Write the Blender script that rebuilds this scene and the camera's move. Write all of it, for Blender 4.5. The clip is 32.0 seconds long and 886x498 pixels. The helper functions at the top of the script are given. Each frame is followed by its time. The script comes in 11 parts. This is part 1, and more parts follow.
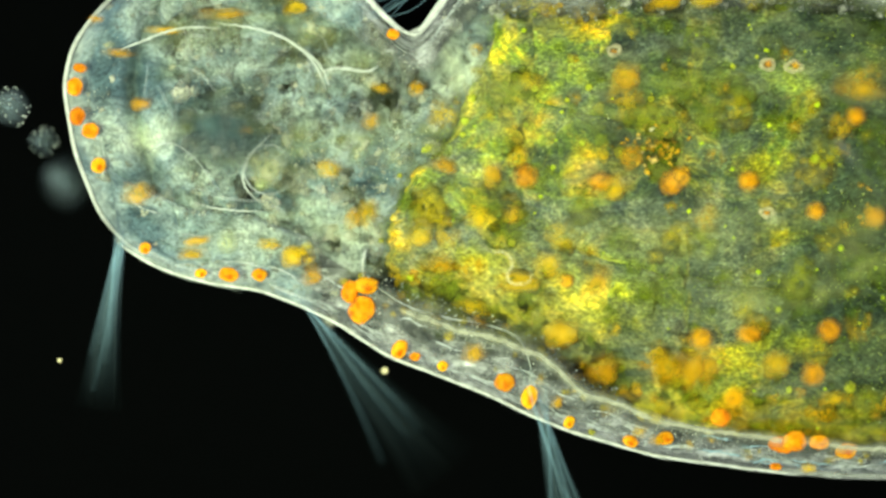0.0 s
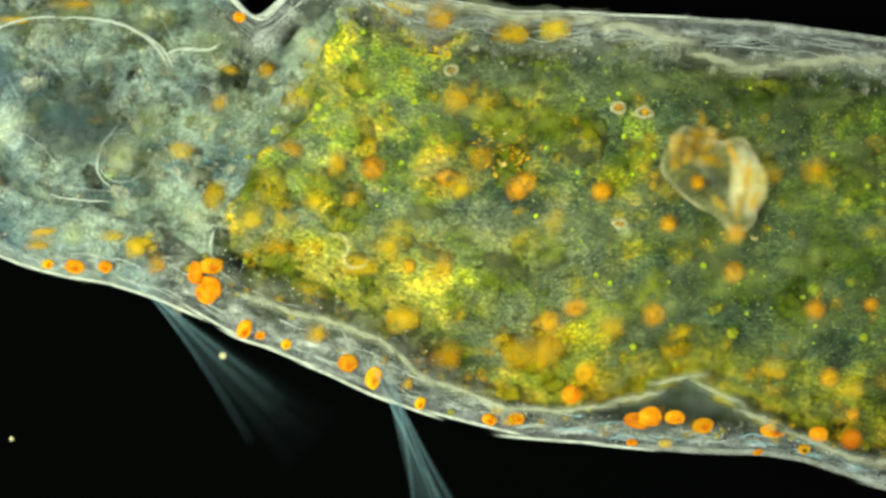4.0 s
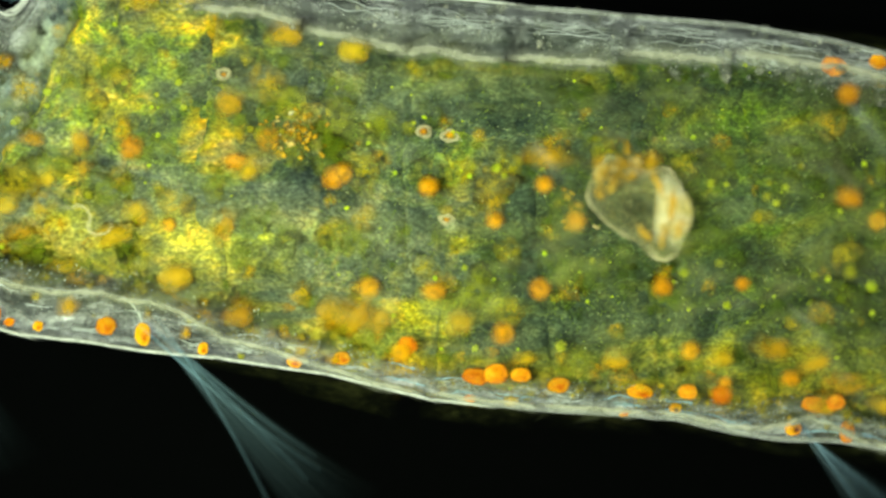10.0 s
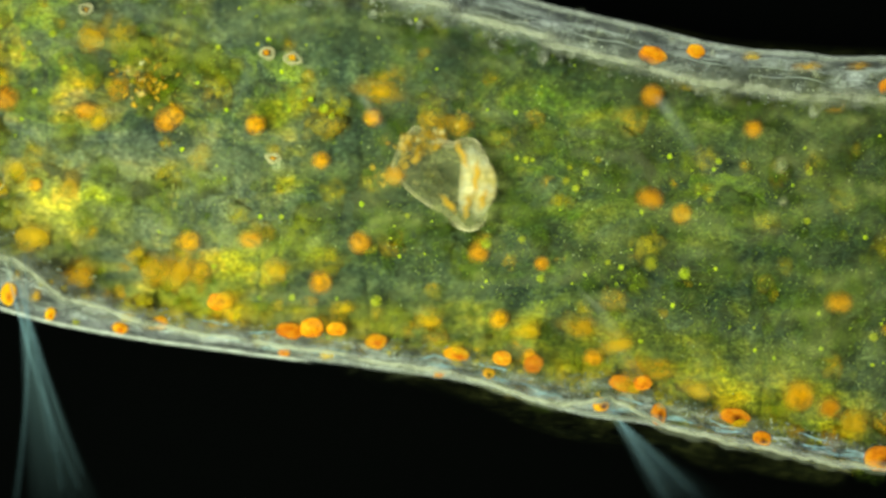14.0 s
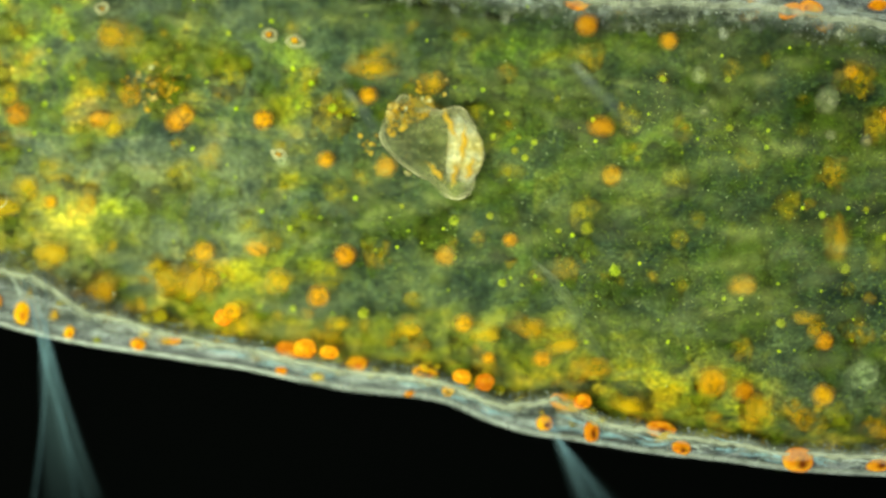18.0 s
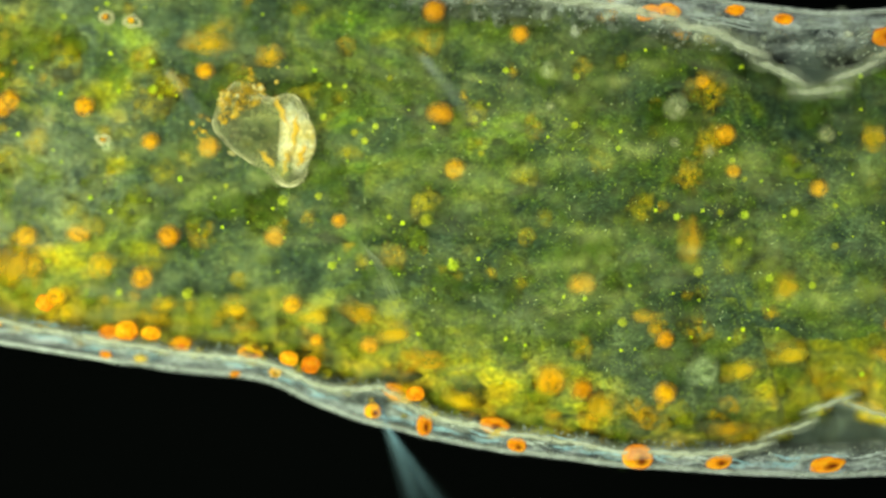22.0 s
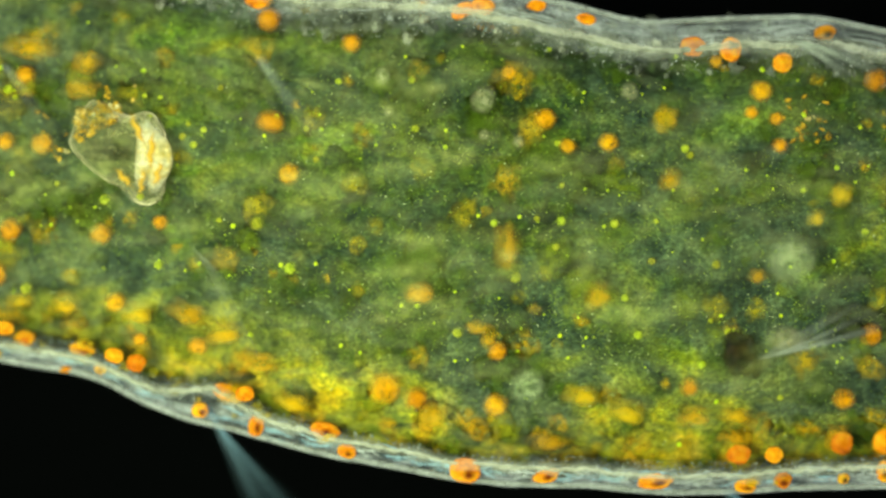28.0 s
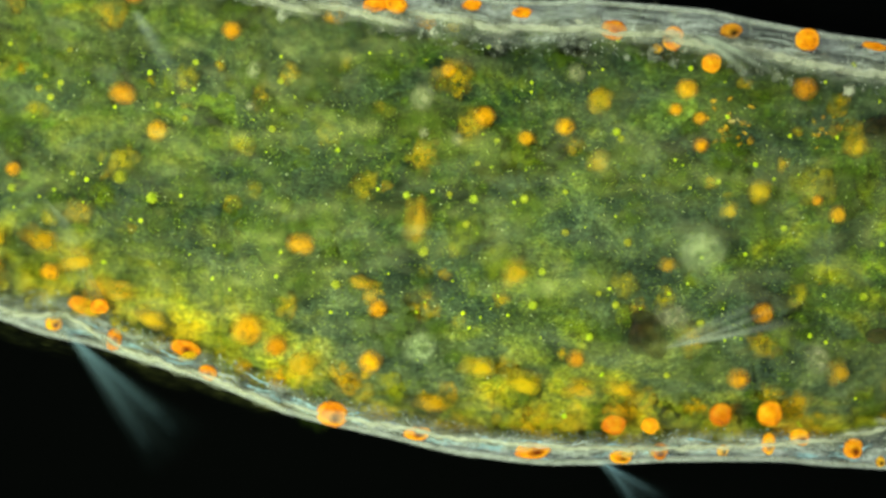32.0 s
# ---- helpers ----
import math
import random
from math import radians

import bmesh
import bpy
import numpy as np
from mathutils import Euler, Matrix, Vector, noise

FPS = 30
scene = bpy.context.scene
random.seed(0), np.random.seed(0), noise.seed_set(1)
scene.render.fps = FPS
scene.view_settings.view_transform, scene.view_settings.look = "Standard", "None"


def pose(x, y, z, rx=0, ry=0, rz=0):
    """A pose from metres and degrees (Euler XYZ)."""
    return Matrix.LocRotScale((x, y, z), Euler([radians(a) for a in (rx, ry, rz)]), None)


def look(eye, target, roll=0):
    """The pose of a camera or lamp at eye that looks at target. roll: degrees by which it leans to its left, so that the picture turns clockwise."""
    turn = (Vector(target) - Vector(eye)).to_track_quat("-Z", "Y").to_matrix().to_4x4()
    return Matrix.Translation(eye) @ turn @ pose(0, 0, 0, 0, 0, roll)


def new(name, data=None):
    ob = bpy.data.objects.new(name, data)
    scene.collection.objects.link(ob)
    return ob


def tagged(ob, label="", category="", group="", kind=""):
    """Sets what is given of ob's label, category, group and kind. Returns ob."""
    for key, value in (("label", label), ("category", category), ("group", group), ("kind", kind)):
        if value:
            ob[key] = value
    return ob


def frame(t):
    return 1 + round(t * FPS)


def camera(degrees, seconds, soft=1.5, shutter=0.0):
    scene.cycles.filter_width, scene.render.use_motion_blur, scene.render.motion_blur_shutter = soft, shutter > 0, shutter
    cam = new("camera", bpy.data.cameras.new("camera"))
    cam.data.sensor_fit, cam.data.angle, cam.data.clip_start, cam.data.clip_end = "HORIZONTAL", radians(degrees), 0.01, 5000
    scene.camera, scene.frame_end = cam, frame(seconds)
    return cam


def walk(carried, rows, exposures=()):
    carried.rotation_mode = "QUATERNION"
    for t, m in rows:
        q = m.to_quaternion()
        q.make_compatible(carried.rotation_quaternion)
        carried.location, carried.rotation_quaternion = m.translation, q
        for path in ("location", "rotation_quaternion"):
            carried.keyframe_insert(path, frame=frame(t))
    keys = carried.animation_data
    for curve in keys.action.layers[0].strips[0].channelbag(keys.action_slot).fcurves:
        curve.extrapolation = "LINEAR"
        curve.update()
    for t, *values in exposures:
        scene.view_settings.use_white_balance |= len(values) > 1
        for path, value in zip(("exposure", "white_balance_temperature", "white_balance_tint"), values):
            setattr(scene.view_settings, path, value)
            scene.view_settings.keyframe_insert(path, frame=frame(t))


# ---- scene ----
# A freshwater worm under a darkfield microscope, built at about 2000 : 1, one metre for half a millimetre.
# The stage stands still, the worm crawls past; the lens is lifted a little to focus higher in the body.
H0, LIFT = 5.828, 0.048
cam = camera(16.0, 32.0, soft=2.7)
cam.data.dof.use_dof = True
cam.data.dof.focus_distance = 5.551
cam.data.dof.aperture_fstop = 0.13
walk(cam, [(0, look((0, 0, H0), (0, 0, 0))), (13.4, look((0, 0, H0), (0, 0, 0))),
           (14.4, look((0, 0, H0 + LIFT), (0, 0, 0))), (32, look((0, 0, H0 + LIFT), (0, 0, 0)))],
     exposures=[(0, 0.30, 6500, 10), (1.5, 0.28, 6500, 10), (3.5, 0.08, 6500, 10), (6, 0.0, 6500, 9),
                (12, 0.0, 6500, 7), (15, -0.1, 6500, 5), (19, 0.02, 6500, 4), (23, 0.12, 6500, 4), (32, 0.12, 6500, 5)])

# ---- light: black field, hollow cone of condenser light from all round ----
world = bpy.data.worlds.new("world")
scene.world = world
world.use_nodes = True
world.node_tree.nodes["Background"].inputs[0].default_value = (0.6, 0.8, 1.0, 1)
world.node_tree.nodes["Background"].inputs[1].default_value = 0.004


def sun(name, azimuth, elevation, strength, colour, angle):
    lamp = bpy.data.lights.new(name, "SUN")
    lamp.energy, lamp.color, lamp.angle = strength, colour, radians(angle)
    a, e = radians(azimuth), radians(elevation)
    ob = new(name, lamp)
    ob.matrix_basis = look((9 * math.cos(a) * math.cos(e), 9 * math.sin(a) * math.cos(e), 9 * math.sin(e)), (0, 0, 0))
    return ob


for k in range(6):
    sun("condenser_light", 30 + 60 * k, 12, 1.2, (0.86, 0.97, 0.92), 14)
# wide fill lamp added overhead, in place of light scattered inside the body
sun("overhead_fill", 100, 84, 0.6, (0.84, 1.0, 0.76), 140)

# the condenser's spot sits a little off centre, so the field is brightest left of the middle
lamp = bpy.data.lights.new("condenser_spot", "SPOT")
lamp.energy, lamp.color, lamp.shadow_soft_size = 1060, (0.81, 1.0, 0.62), 1.0
lamp.spot_size, lamp.spot_blend = radians(41), 1.0
new("condenser_spot", lamp).matrix_basis = look((-2.0, -0.6, 4.6), (-0.28, -0.14, 0.27))


# ---- materials ----
def material(name):
    m = bpy.data.materials.new(name)
    m.use_nodes = True
    t = m.node_tree
    return m, t.nodes, t.links, t.nodes["Principled BSDF"]


def ramp(nodes, stops):
    r = nodes.new("ShaderNodeValToRGB")
    e = r.color_ramp.elements
    while len(e) < len(stops):
        e.new(0.5)
    for k, (p, c) in enumerate(stops):
        e[k].position, e[k].color = p, (*c, 1)
    return r


def noise_node(nodes, links, scale, detail=4.0, rough=0.6, stretch=None, distort=0.0):
    n = nodes.new("ShaderNodeTexNoise")
    n.inputs["Scale"].default_value, n.inputs["Detail"].default_value = scale, detail
    n.inputs["Roughness"].default_value, n.inputs["Distortion"].default_value = rough, distort
    c = nodes.new("ShaderNodeTexCoord")
    if stretch:
        v = nodes.new("ShaderNodeMapping")
        v.inputs["Scale"].default_value = stretch
        v.inputs["Rotation"].default_value = (0, 0, radians(9))
        links.new(c.outputs["Object"], v.inputs["Vector"])
        links.new(v.outputs["Vector"], n.inputs["Vector"])
    else:
        links.new(c.outputs["Object"], n.inputs["Vector"])
    return n


def blend(nodes, links, fac, a, b, mode="MIX"):
    m = nodes.new("ShaderNodeMix")
    m.data_type, m.blend_type = "RGBA", mode
    for socket, value in ((m.inputs["Factor"], fac), (m.inputs["A"], a), (m.inputs["B"], b)):
        if isinstance(value, tuple):
            socket.default_value = (*value, 1)
        elif isinstance(value, float):
            socket.default_value = value
        else:
            links.new(value, socket)
    return m.outputs["Result"]


def bump(nodes, links, shader, height, strength, distance):
    b = nodes.new("ShaderNodeBump")
    b.inputs["Strength"].default_value, b.inputs["Distance"].default_value = strength, distance
    links.new(height, b.inputs["Height"])
    links.new(b.outputs["Normal"], shader.inputs["Normal"])


def veil(nodes, links, shader, amount):
    """Lets light through: amount is the share that covers, where the thing is at its densest."""
    out = nodes["Material Output"]
    clear = nodes.new("ShaderNodeBsdfTransparent")
    mix = nodes.new("ShaderNodeMixShader")
    soft = nodes.new("ShaderNodeAttribute")
    soft.attribute_name = "dense"
    share = nodes.new("ShaderNodeMath")
    share.operation, share.use_clamp = "MULTIPLY", True
    links.new(soft.outputs["Fac"], share.inputs[0])
    if isinstance(amount, float):
        share.inputs[1].default_value = amount
    else:
        links.new(amount, share.inputs[1])
    links.new(share.outputs[0], mix.inputs[0])
    links.new(clear.outputs[0], mix.inputs[1])
    links.new(shader.outputs[0], mix.inputs[2])
    links.new(mix.outputs[0], out.inputs["Surface"])


def gut_material():
    m, n, l, s = material("gut_contents")
    big = noise_node(n, l, 7.5, 6, 0.66, None, 0.6)
    mid = noise_node(n, l, 13, 6, 0.68, distort=0.4)
    fine = noise_node(n, l, 170, 4, 0.8, (0.6, 1.0, 1.0), 0.6)
    green = ramp(n, [(0.32, (0.020, 0.030, 0.022)), (0.44, (0.052, 0.084, 0.034)), (0.54, (0.130, 0.200, 0.026)), (0.66, (0.36, 0.43, 0.018))])
    l.new(mid.outputs["Fac"], green.inputs["Fac"])
    # how yellow the contents are: most behind the pharynx and along the flanks
    c = n.new("ShaderNodeTexCoord")
    split = n.new("ShaderNodeSeparateXYZ")
    l.new(c.outputs["Object"], split.inputs[0])
    along = ramp(n, [(0.0, (0.95, 0.95, 0.95)), (0.26, (0.65, 0.65, 0.65)), (0.57, (0.35, 0.35, 0.35))])
    span = n.new("ShaderNodeMapRange")
    span.inputs["From Min"].default_value, span.inputs["From Max"].default_value = -0.1, 2.7
    l.new(split.outputs["X"], span.inputs["Value"])
    l.new(span.outputs[0], along.inputs["Fac"])
    patch = ramp(n, [(0.47, (0, 0, 0)), (0.62, (1, 1, 1))])
    l.new(big.outputs["Fac"], patch.inputs["Fac"])
    amount = blend(n, l, 1.0, patch.outputs[0], along.outputs[0], "MULTIPLY")
    rim = n.new("ShaderNodeAttribute")
    rim.attribute_name = "across"
    often = ramp(n, [(0.32, (0.62, 0.62, 0.62)), (0.52, (1, 1, 1))])
    l.new(mid.outputs["Fac"], often.inputs["Fac"])
    edge = blend(n, l, 1.0, rim.outputs["Color"], often.outputs[0], "MULTIPLY")
    amount = blend(n, l, 1.0, amount, edge, "LIGHTEN")
    warm = ramp(n, [(0.35, (0.20, 0.25, 0.006)), (0.50, (0.54, 0.44, 0.008)), (0.64, (0.90, 0.46, 0.008))])
    l.new(mid.outputs["Fac"], warm.inputs["Fac"])
    base = blend(n, l, amount, green.outputs[0], warm.outputs[0])
    grey = ramp(n, [(0.46, (0, 0, 0)), (0.70, (0.62, 0.62, 0.62))])
    streak = noise_node(n, l, 9, 5, 0.65, (0.35, 1.0, 1.0), 0.8)
    l.new(streak.outputs["Fac"], grey.inputs["Fac"])
    base = blend(n, l, grey.outputs[0], base, (0.27, 0.31, 0.13))
    speck = ramp(n, [(0.36, (0.46, 0.48, 0.50)), (0.5, (0.95, 0.95, 0.95)), (0.64, (2.0, 2.0, 1.9))])
    l.new(fine.outputs["Fac"], speck.inputs["Fac"])
    base = blend(n, l, 1.0, base, speck.outputs[0], "MULTIPLY")
    wide = noise_node(n, l, 3.4, 3, 0.55, None, 0.5)
    cloud = ramp(n, [(0.38, (0.48, 0.54, 0.64)), (0.51, (1.0, 1.0, 1.0)), (0.66, (1.6, 1.55, 1.05))])
    l.new(wide.outputs["Fac"], cloud.inputs["Fac"])
    base = blend(n, l, 1.0, base, cloud.outputs[0], "MULTIPLY")
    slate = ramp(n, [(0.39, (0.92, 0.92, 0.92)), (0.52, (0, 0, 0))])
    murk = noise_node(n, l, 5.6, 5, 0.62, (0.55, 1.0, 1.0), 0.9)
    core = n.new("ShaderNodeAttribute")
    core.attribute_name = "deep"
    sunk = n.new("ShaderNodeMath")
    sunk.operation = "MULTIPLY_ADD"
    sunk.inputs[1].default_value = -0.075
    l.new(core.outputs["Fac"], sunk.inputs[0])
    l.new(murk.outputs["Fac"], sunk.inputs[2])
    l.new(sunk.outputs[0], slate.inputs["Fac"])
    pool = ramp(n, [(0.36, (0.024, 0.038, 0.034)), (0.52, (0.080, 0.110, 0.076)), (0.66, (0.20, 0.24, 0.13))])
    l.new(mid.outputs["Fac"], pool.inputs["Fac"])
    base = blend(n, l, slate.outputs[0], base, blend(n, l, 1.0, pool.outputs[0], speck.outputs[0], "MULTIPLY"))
    ripe = ramp(n, [(p, (q, q * c, q * d)) for p, q, c, d in ((0.0, 1.75, 0.84, 1.0), (0.17, 1.6, 0.86, 1.0), (0.29, 0.84, 1.05, 0.98), (0.40, 0.62, 1.1, 0.98), (0.49, 0.48, 1.1, 1.0),
                                                            (0.61, 0.56, 1.12, 1.0), (0.79, 0.62, 1.12, 1.0), (0.87, 0.57, 1.12, 1.0), (0.95, 0.46, 1.12, 1.0))])
    l.new(span.outputs[0], ripe.inputs["Fac"])
    base = blend(n, l, 1.0, base, blend(n, l, rim.outputs["Fac"], ripe.outputs[0], (1.22, 1.16, 0.9)), "MULTIPLY")
    l.new(base, s.inputs["Base Color"])
    s.inputs["Roughness"].default_value = 0.55
    s.inputs["Specular IOR Level"].default_value = 0.05
    bump(n, l, s, fine.outputs["Fac"], 0.4, 0.008)
    return m


def tissue_material(name, dark, light, cover=None, scale=26, murky=False):
    m, n, l, s = material(name)
    a = noise_node(n, l, scale, 7, 0.72, (0.6, 1.0, 1.0), 0.9)
    f = noise_node(n, l, 150, 3, 0.7)
    r = ramp(n, [(0.36, dark), (0.53, tuple(0.42 * q for q in light)), (0.68, light)] if cover == "patchy" else [(0.34, dark), (0.66, light)])
    l.new(a.outputs["Fac"], r.inputs["Fac"])
    speck = ramp(n, [(0.3, (0.55, 0.55, 0.55)), (0.68, (1.5, 1.5, 1.5))])
    l.new(f.outputs["Fac"], speck.inputs["Fac"])
    out = blend(n, l, 1.0, r.outputs[0], speck.outputs[0], "MULTIPLY")
    if murky:
        wide = noise_node(n, l, 4.6, 4, 0.6, None, 0.6)
        shade = ramp(n, [(0.38, (0.30, 0.42, 0.54)), (0.50, (0.80, 0.88, 0.94)), (0.64, (1.55, 1.5, 1.35))])
        l.new(wide.outputs["Fac"], shade.inputs["Fac"])
        out = blend(n, l, 1.0, out, shade.outputs[0], "MULTIPLY")
    l.new(out, s.inputs["Base Color"])
    s.inputs["Roughness"].default_value = 0.5
    s.inputs["Specular IOR Level"].default_value = 0.15
    bump(n, l, s, a.outputs["Fac"], 0.6, 0.012)
    if cover == "patchy":
        gap = ramp(n, [(0.38, (0.08, 0.08, 0.08)), (0.60, (0.92, 0.92, 0.92))])
        big = noise_node(n, l, 22, 5, 0.65, (0.3, 1.0, 1.0), 0.8)
        l.new(big.outputs["Fac"], gap.inputs["Fac"])
        veil(n, l, s, gap.outputs[0])
    elif cover:
        veil(n, l, s, cover)
    return m


def plain_material(name, colour, rough=0.4, cover=None, vary=0.0, specular=0.08):
    m, n, l, s = material(name)
    f = noise_node(n, l, 60, 3, 0.6)
    r = ramp(n, [(0.3, tuple(v * 0.62 for v in colour)), (0.62, colour)])
    l.new(f.outputs["Fac"], r.inputs["Fac"])
    out = r.outputs[0]
    if vary:
        info = n.new("ShaderNodeObjectInfo")
        hue = ramp(n, [(0.0, (0.72, 0.55, 0.6)), (0.5, (1, 1, 1)), (1.0, (1.08, 1.35, 1.2))])
        l.new(info.outputs["Random"], hue.inputs["Fac"])
        out = blend(n, l, vary, out, blend(n, l, 1.0, out, hue.outputs[0], "MULTIPLY"))
    l.new(out, s.inputs["Base Color"])
    s.inputs["Roughness"].default_value = rough
    s.inputs["Specular IOR Level"].default_value = specular
    if cover:
        veil(n, l, s, cover)
    return m


def granule_material(name, stops, cover=None):
    m, n, l, s = material(name)
    g = n.new("ShaderNodeNewGeometry")
    r = ramp(n, stops)
    l.new(g.outputs["Random Per Island"], r.inputs["Fac"])
    l.new(r.outputs[0], s.inputs["Base Color"])
    s.inputs["Roughness"].default_value = 0.6
    s.inputs["Specular IOR Level"].default_value = 0.05
    if cover:
        f = noise_node(n, l, 55, 4, 0.7)
        gap = ramp(n, [(0.38, (0, 0, 0)), (0.58, (cover, cover, cover))])
        l.new(f.outputs["Fac"], gap.inputs["Fac"])
        veil(n, l, s, gap.outputs[0])
    return m


def drop_material(name, dark, mid, light, cover, ragged, size=1.7, core=None):
    """Oil drops and cells, each with its own clouds and a thin edge."""
    m, n, l, s = material(name)
    info, c = n.new("ShaderNodeObjectInfo"), n.new("ShaderNodeTexCoord")
    f = n.new("ShaderNodeTexNoise")
    f.noise_dimensions = "4D"
    f.inputs["Scale"].default_value, f.inputs["Detail"].default_value, f.inputs["Roughness"].default_value = size, 5, 0.65
    w = n.new("ShaderNodeMath")
    w.operation = "MULTIPLY"
    w.inputs[1].default_value = 60
    l.new(info.outputs["Random"], w.inputs[0])
    l.new(w.outputs[0], f.inputs["W"])
    l.new(c.outputs["Object"], f.inputs["Vector"])
    r = ramp(n, [(0.30, dark), (0.48, mid), (0.70, light)])
    l.new(f.outputs["Fac"], r.inputs["Fac"])
    hue = ramp(n, [(0.0, (0.70, 0.62, 0.7)), (0.5, (1, 1, 1)), (1.0, (1.05, 1.25, 1.1))])
    l.new(info.outputs["Random"], hue.inputs["Fac"])
    out = blend(n, l, 1.0, r.outputs[0], hue.outputs[0], "MULTIPLY")
    if core:
        far = n.new("ShaderNodeVectorMath")
        far.operation = "DISTANCE"
        far.inputs[1].default_value = (0.16, -0.22, 0.8)
        l.new(c.outputs["Object"], far.inputs[0])
        wob = n.new("ShaderNodeMath")
        wob.operation = "MULTIPLY_ADD"
        wob.inputs[1].default_value = 0.5
        l.new(f.outputs["Fac"], wob.inputs[0])
        l.new(far.outputs["Value"], wob.inputs[2])
        heart = ramp(n, [(0.42, (1, 1, 1)), (0.80, (0, 0, 0))])
        l.new(wob.outputs[0], heart.inputs["Fac"])
        out = blend(n, l, heart.outputs[0], out, core)
    l.new(out, s.inputs["Base Color"])
    s.inputs["Roughness"].default_value, s.inputs["Specular IOR Level"].default_value = 0.45, 0.06
    gap = ramp(n, [(0.5 - ragged, (0.45, 0.45, 0.45)), (0.54, (1, 1, 1))])
    l.new(f.outputs["Fac"], gap.inputs["Fac"])
    share = n.new("ShaderNodeMath")
    share.operation = "MULTIPLY"
    share.inputs[1].default_value = cover
    l.new(gap.outputs[0], share.inputs[0])
    veil(n, l, s, share.outputs[0])
    return m


GUT = gut_material()
WALL = tissue_material("flank_tissue", (0.022, 0.028, 0.030), (0.88, 0.90, 0.84), "patchy", 30)
WALL_FORE = tissue_material("fore_flank_tissue", (0.10, 0.11, 0.11), (1.0, 1.0, 0.94), "patchy", 26)
VENTRAL = tissue_material("ventral_tissue", (0.010, 0.014, 0.017), (0.20, 0.23, 0.22), None, 20)
HEAD = tissue_material("head_tissue", (0.075, 0.098, 0.105), (0.48, 0.52, 0.46), None, 16, True)


def skin_material():
    m, n, l, s = material("upper_skin")
    a = noise_node(n, l, 8, 6, 0.68, (0.32, 1.0, 1.0), 1.3)
    b = noise_node(n, l, 40, 4, 0.7, (0.7, 1.0, 1.0), 0.6)
    tint = ramp(n, [(0.35, (0.27, 0.33, 0.12)), (0.55, (0.47, 0.50, 0.13)), (0.70, (0.84, 0.82, 0.26))])
    l.new(b.outputs["Fac"], tint.inputs["Fac"])
    l.new(tint.outputs[0], s.inputs["Base Color"])
    s.inputs["Roughness"].default_value, s.inputs["Specular IOR Level"].default_value = 0.6, 0.05
    gap = ramp(n, [(0.42, (0.0, 0.0, 0.0)), (0.54, (0.08, 0.08, 0.08)), (0.70, (0.32, 0.32, 0.32))])
    l.new(a.outputs["Fac"], gap.inputs["Fac"])
    grit = ramp(n, [(0.36, (0.4, 0.4, 0.4)), (0.64, (1.5, 1.5, 1.5))])
    l.new(b.outputs["Fac"], grit.inputs["Fac"])
    veil(n, l, s, blend(n, l, 1.0, gap.outputs[0], grit.outputs[0], "MULTIPLY"))
    return m


SKIN = skin_material()
CUTICLE = plain_material("cuticle", (0.90, 0.89, 0.82), 0.25, 0.9)
CUTICLE_SOFT = plain_material("soft_cuticle", (0.80, 0.80, 0.74), 0.35, 0.42)
RIDGE = plain_material("skin_ridge", (0.80, 0.82, 0.76), 0.4, 0.85)
FIBRE = plain_material("fibre", (0.75, 0.78, 0.76), 0.35, 0.7)
THREAD = plain_material("thread", (0.72, 0.76, 0.74), 0.4, 0.28)
MIST = plain_material("mist", (0.74, 0.78, 0.40), 0.6, 0.055)
HALO = plain_material("wall_halo", (0.78, 0.78, 0.56), 0.6, 0.16)
LINING = plain_material("gut_lining", (0.90, 0.86, 0.64), 0.5, 0.5)


def fan_material(name, dark, light):
    m, n, l, s = material(name)
    a = n.new("ShaderNodeAttribute")
    a.attribute_name = "across"
    f = n.new("ShaderNodeTexNoise")
    f.noise_dimensions = "1D"
    f.inputs["Scale"].default_value, f.inputs["Detail"].default_value, f.inputs["Roughness"].default_value = 5.0, 4, 0.7
    l.new(a.outputs["Fac"], f.inputs["W"])
    tint = ramp(n, [(0.3, dark), (0.6, light)])
    l.new(f.outputs["Fac"], tint.inputs["Fac"])
    l.new(tint.outputs[0], s.inputs["Base Color"])
    s.inputs["Roughness"].default_value, s.inputs["Specular IOR Level"].default_value = 0.6, 0.05
    gap = ramp(n, [(0.34, (0.10, 0.10, 0.10)), (0.68, (0.9, 0.9, 0.9))])
    l.new(f.outputs["Fac"], gap.inputs["Fac"])
    veil(n, l, s, gap.outputs[0])
    return m


FAN = fan_material("bristle_fan", (0.16, 0.40, 0.58), (0.46, 0.66, 0.72))
PALE_FAN = fan_material("pale_bristle_fan", (0.50, 0.62, 0.60), (0.85, 0.88, 0.76))
HAIR = plain_material("hair", (0.42, 0.70, 0.86), 0.4, 0.20)
ROOT = plain_material("hair_root", (0.66, 0.70, 0.44), 0.5, 0.2)
BRISTLE = plain_material("pale_bristle", (0.84, 0.88, 0.70), 0.4, 0.30)
BLUE = plain_material("blue_fibre", (0.50, 0.74, 0.88), 0.35, 0.7)
SOFT = drop_material("oil_soft", (0.46, 0.17, 0.002), (0.80, 0.30, 0.002), (0.96, 0.43, 0.006), 1.2, 0.22, 1.9)
ORANGE = drop_material("oil_orange", (0.50, 0.09, 0.001), (0.92, 0.25, 0.002), (1.0, 0.44, 0.014), 1.7, 0.30, 1.2)
AMBER = drop_material("oil_amber", (0.40, 0.30, 0.004), (0.72, 0.38, 0.003), (0.92, 0.46, 0.006), 0.8, 0.26, 1.6)
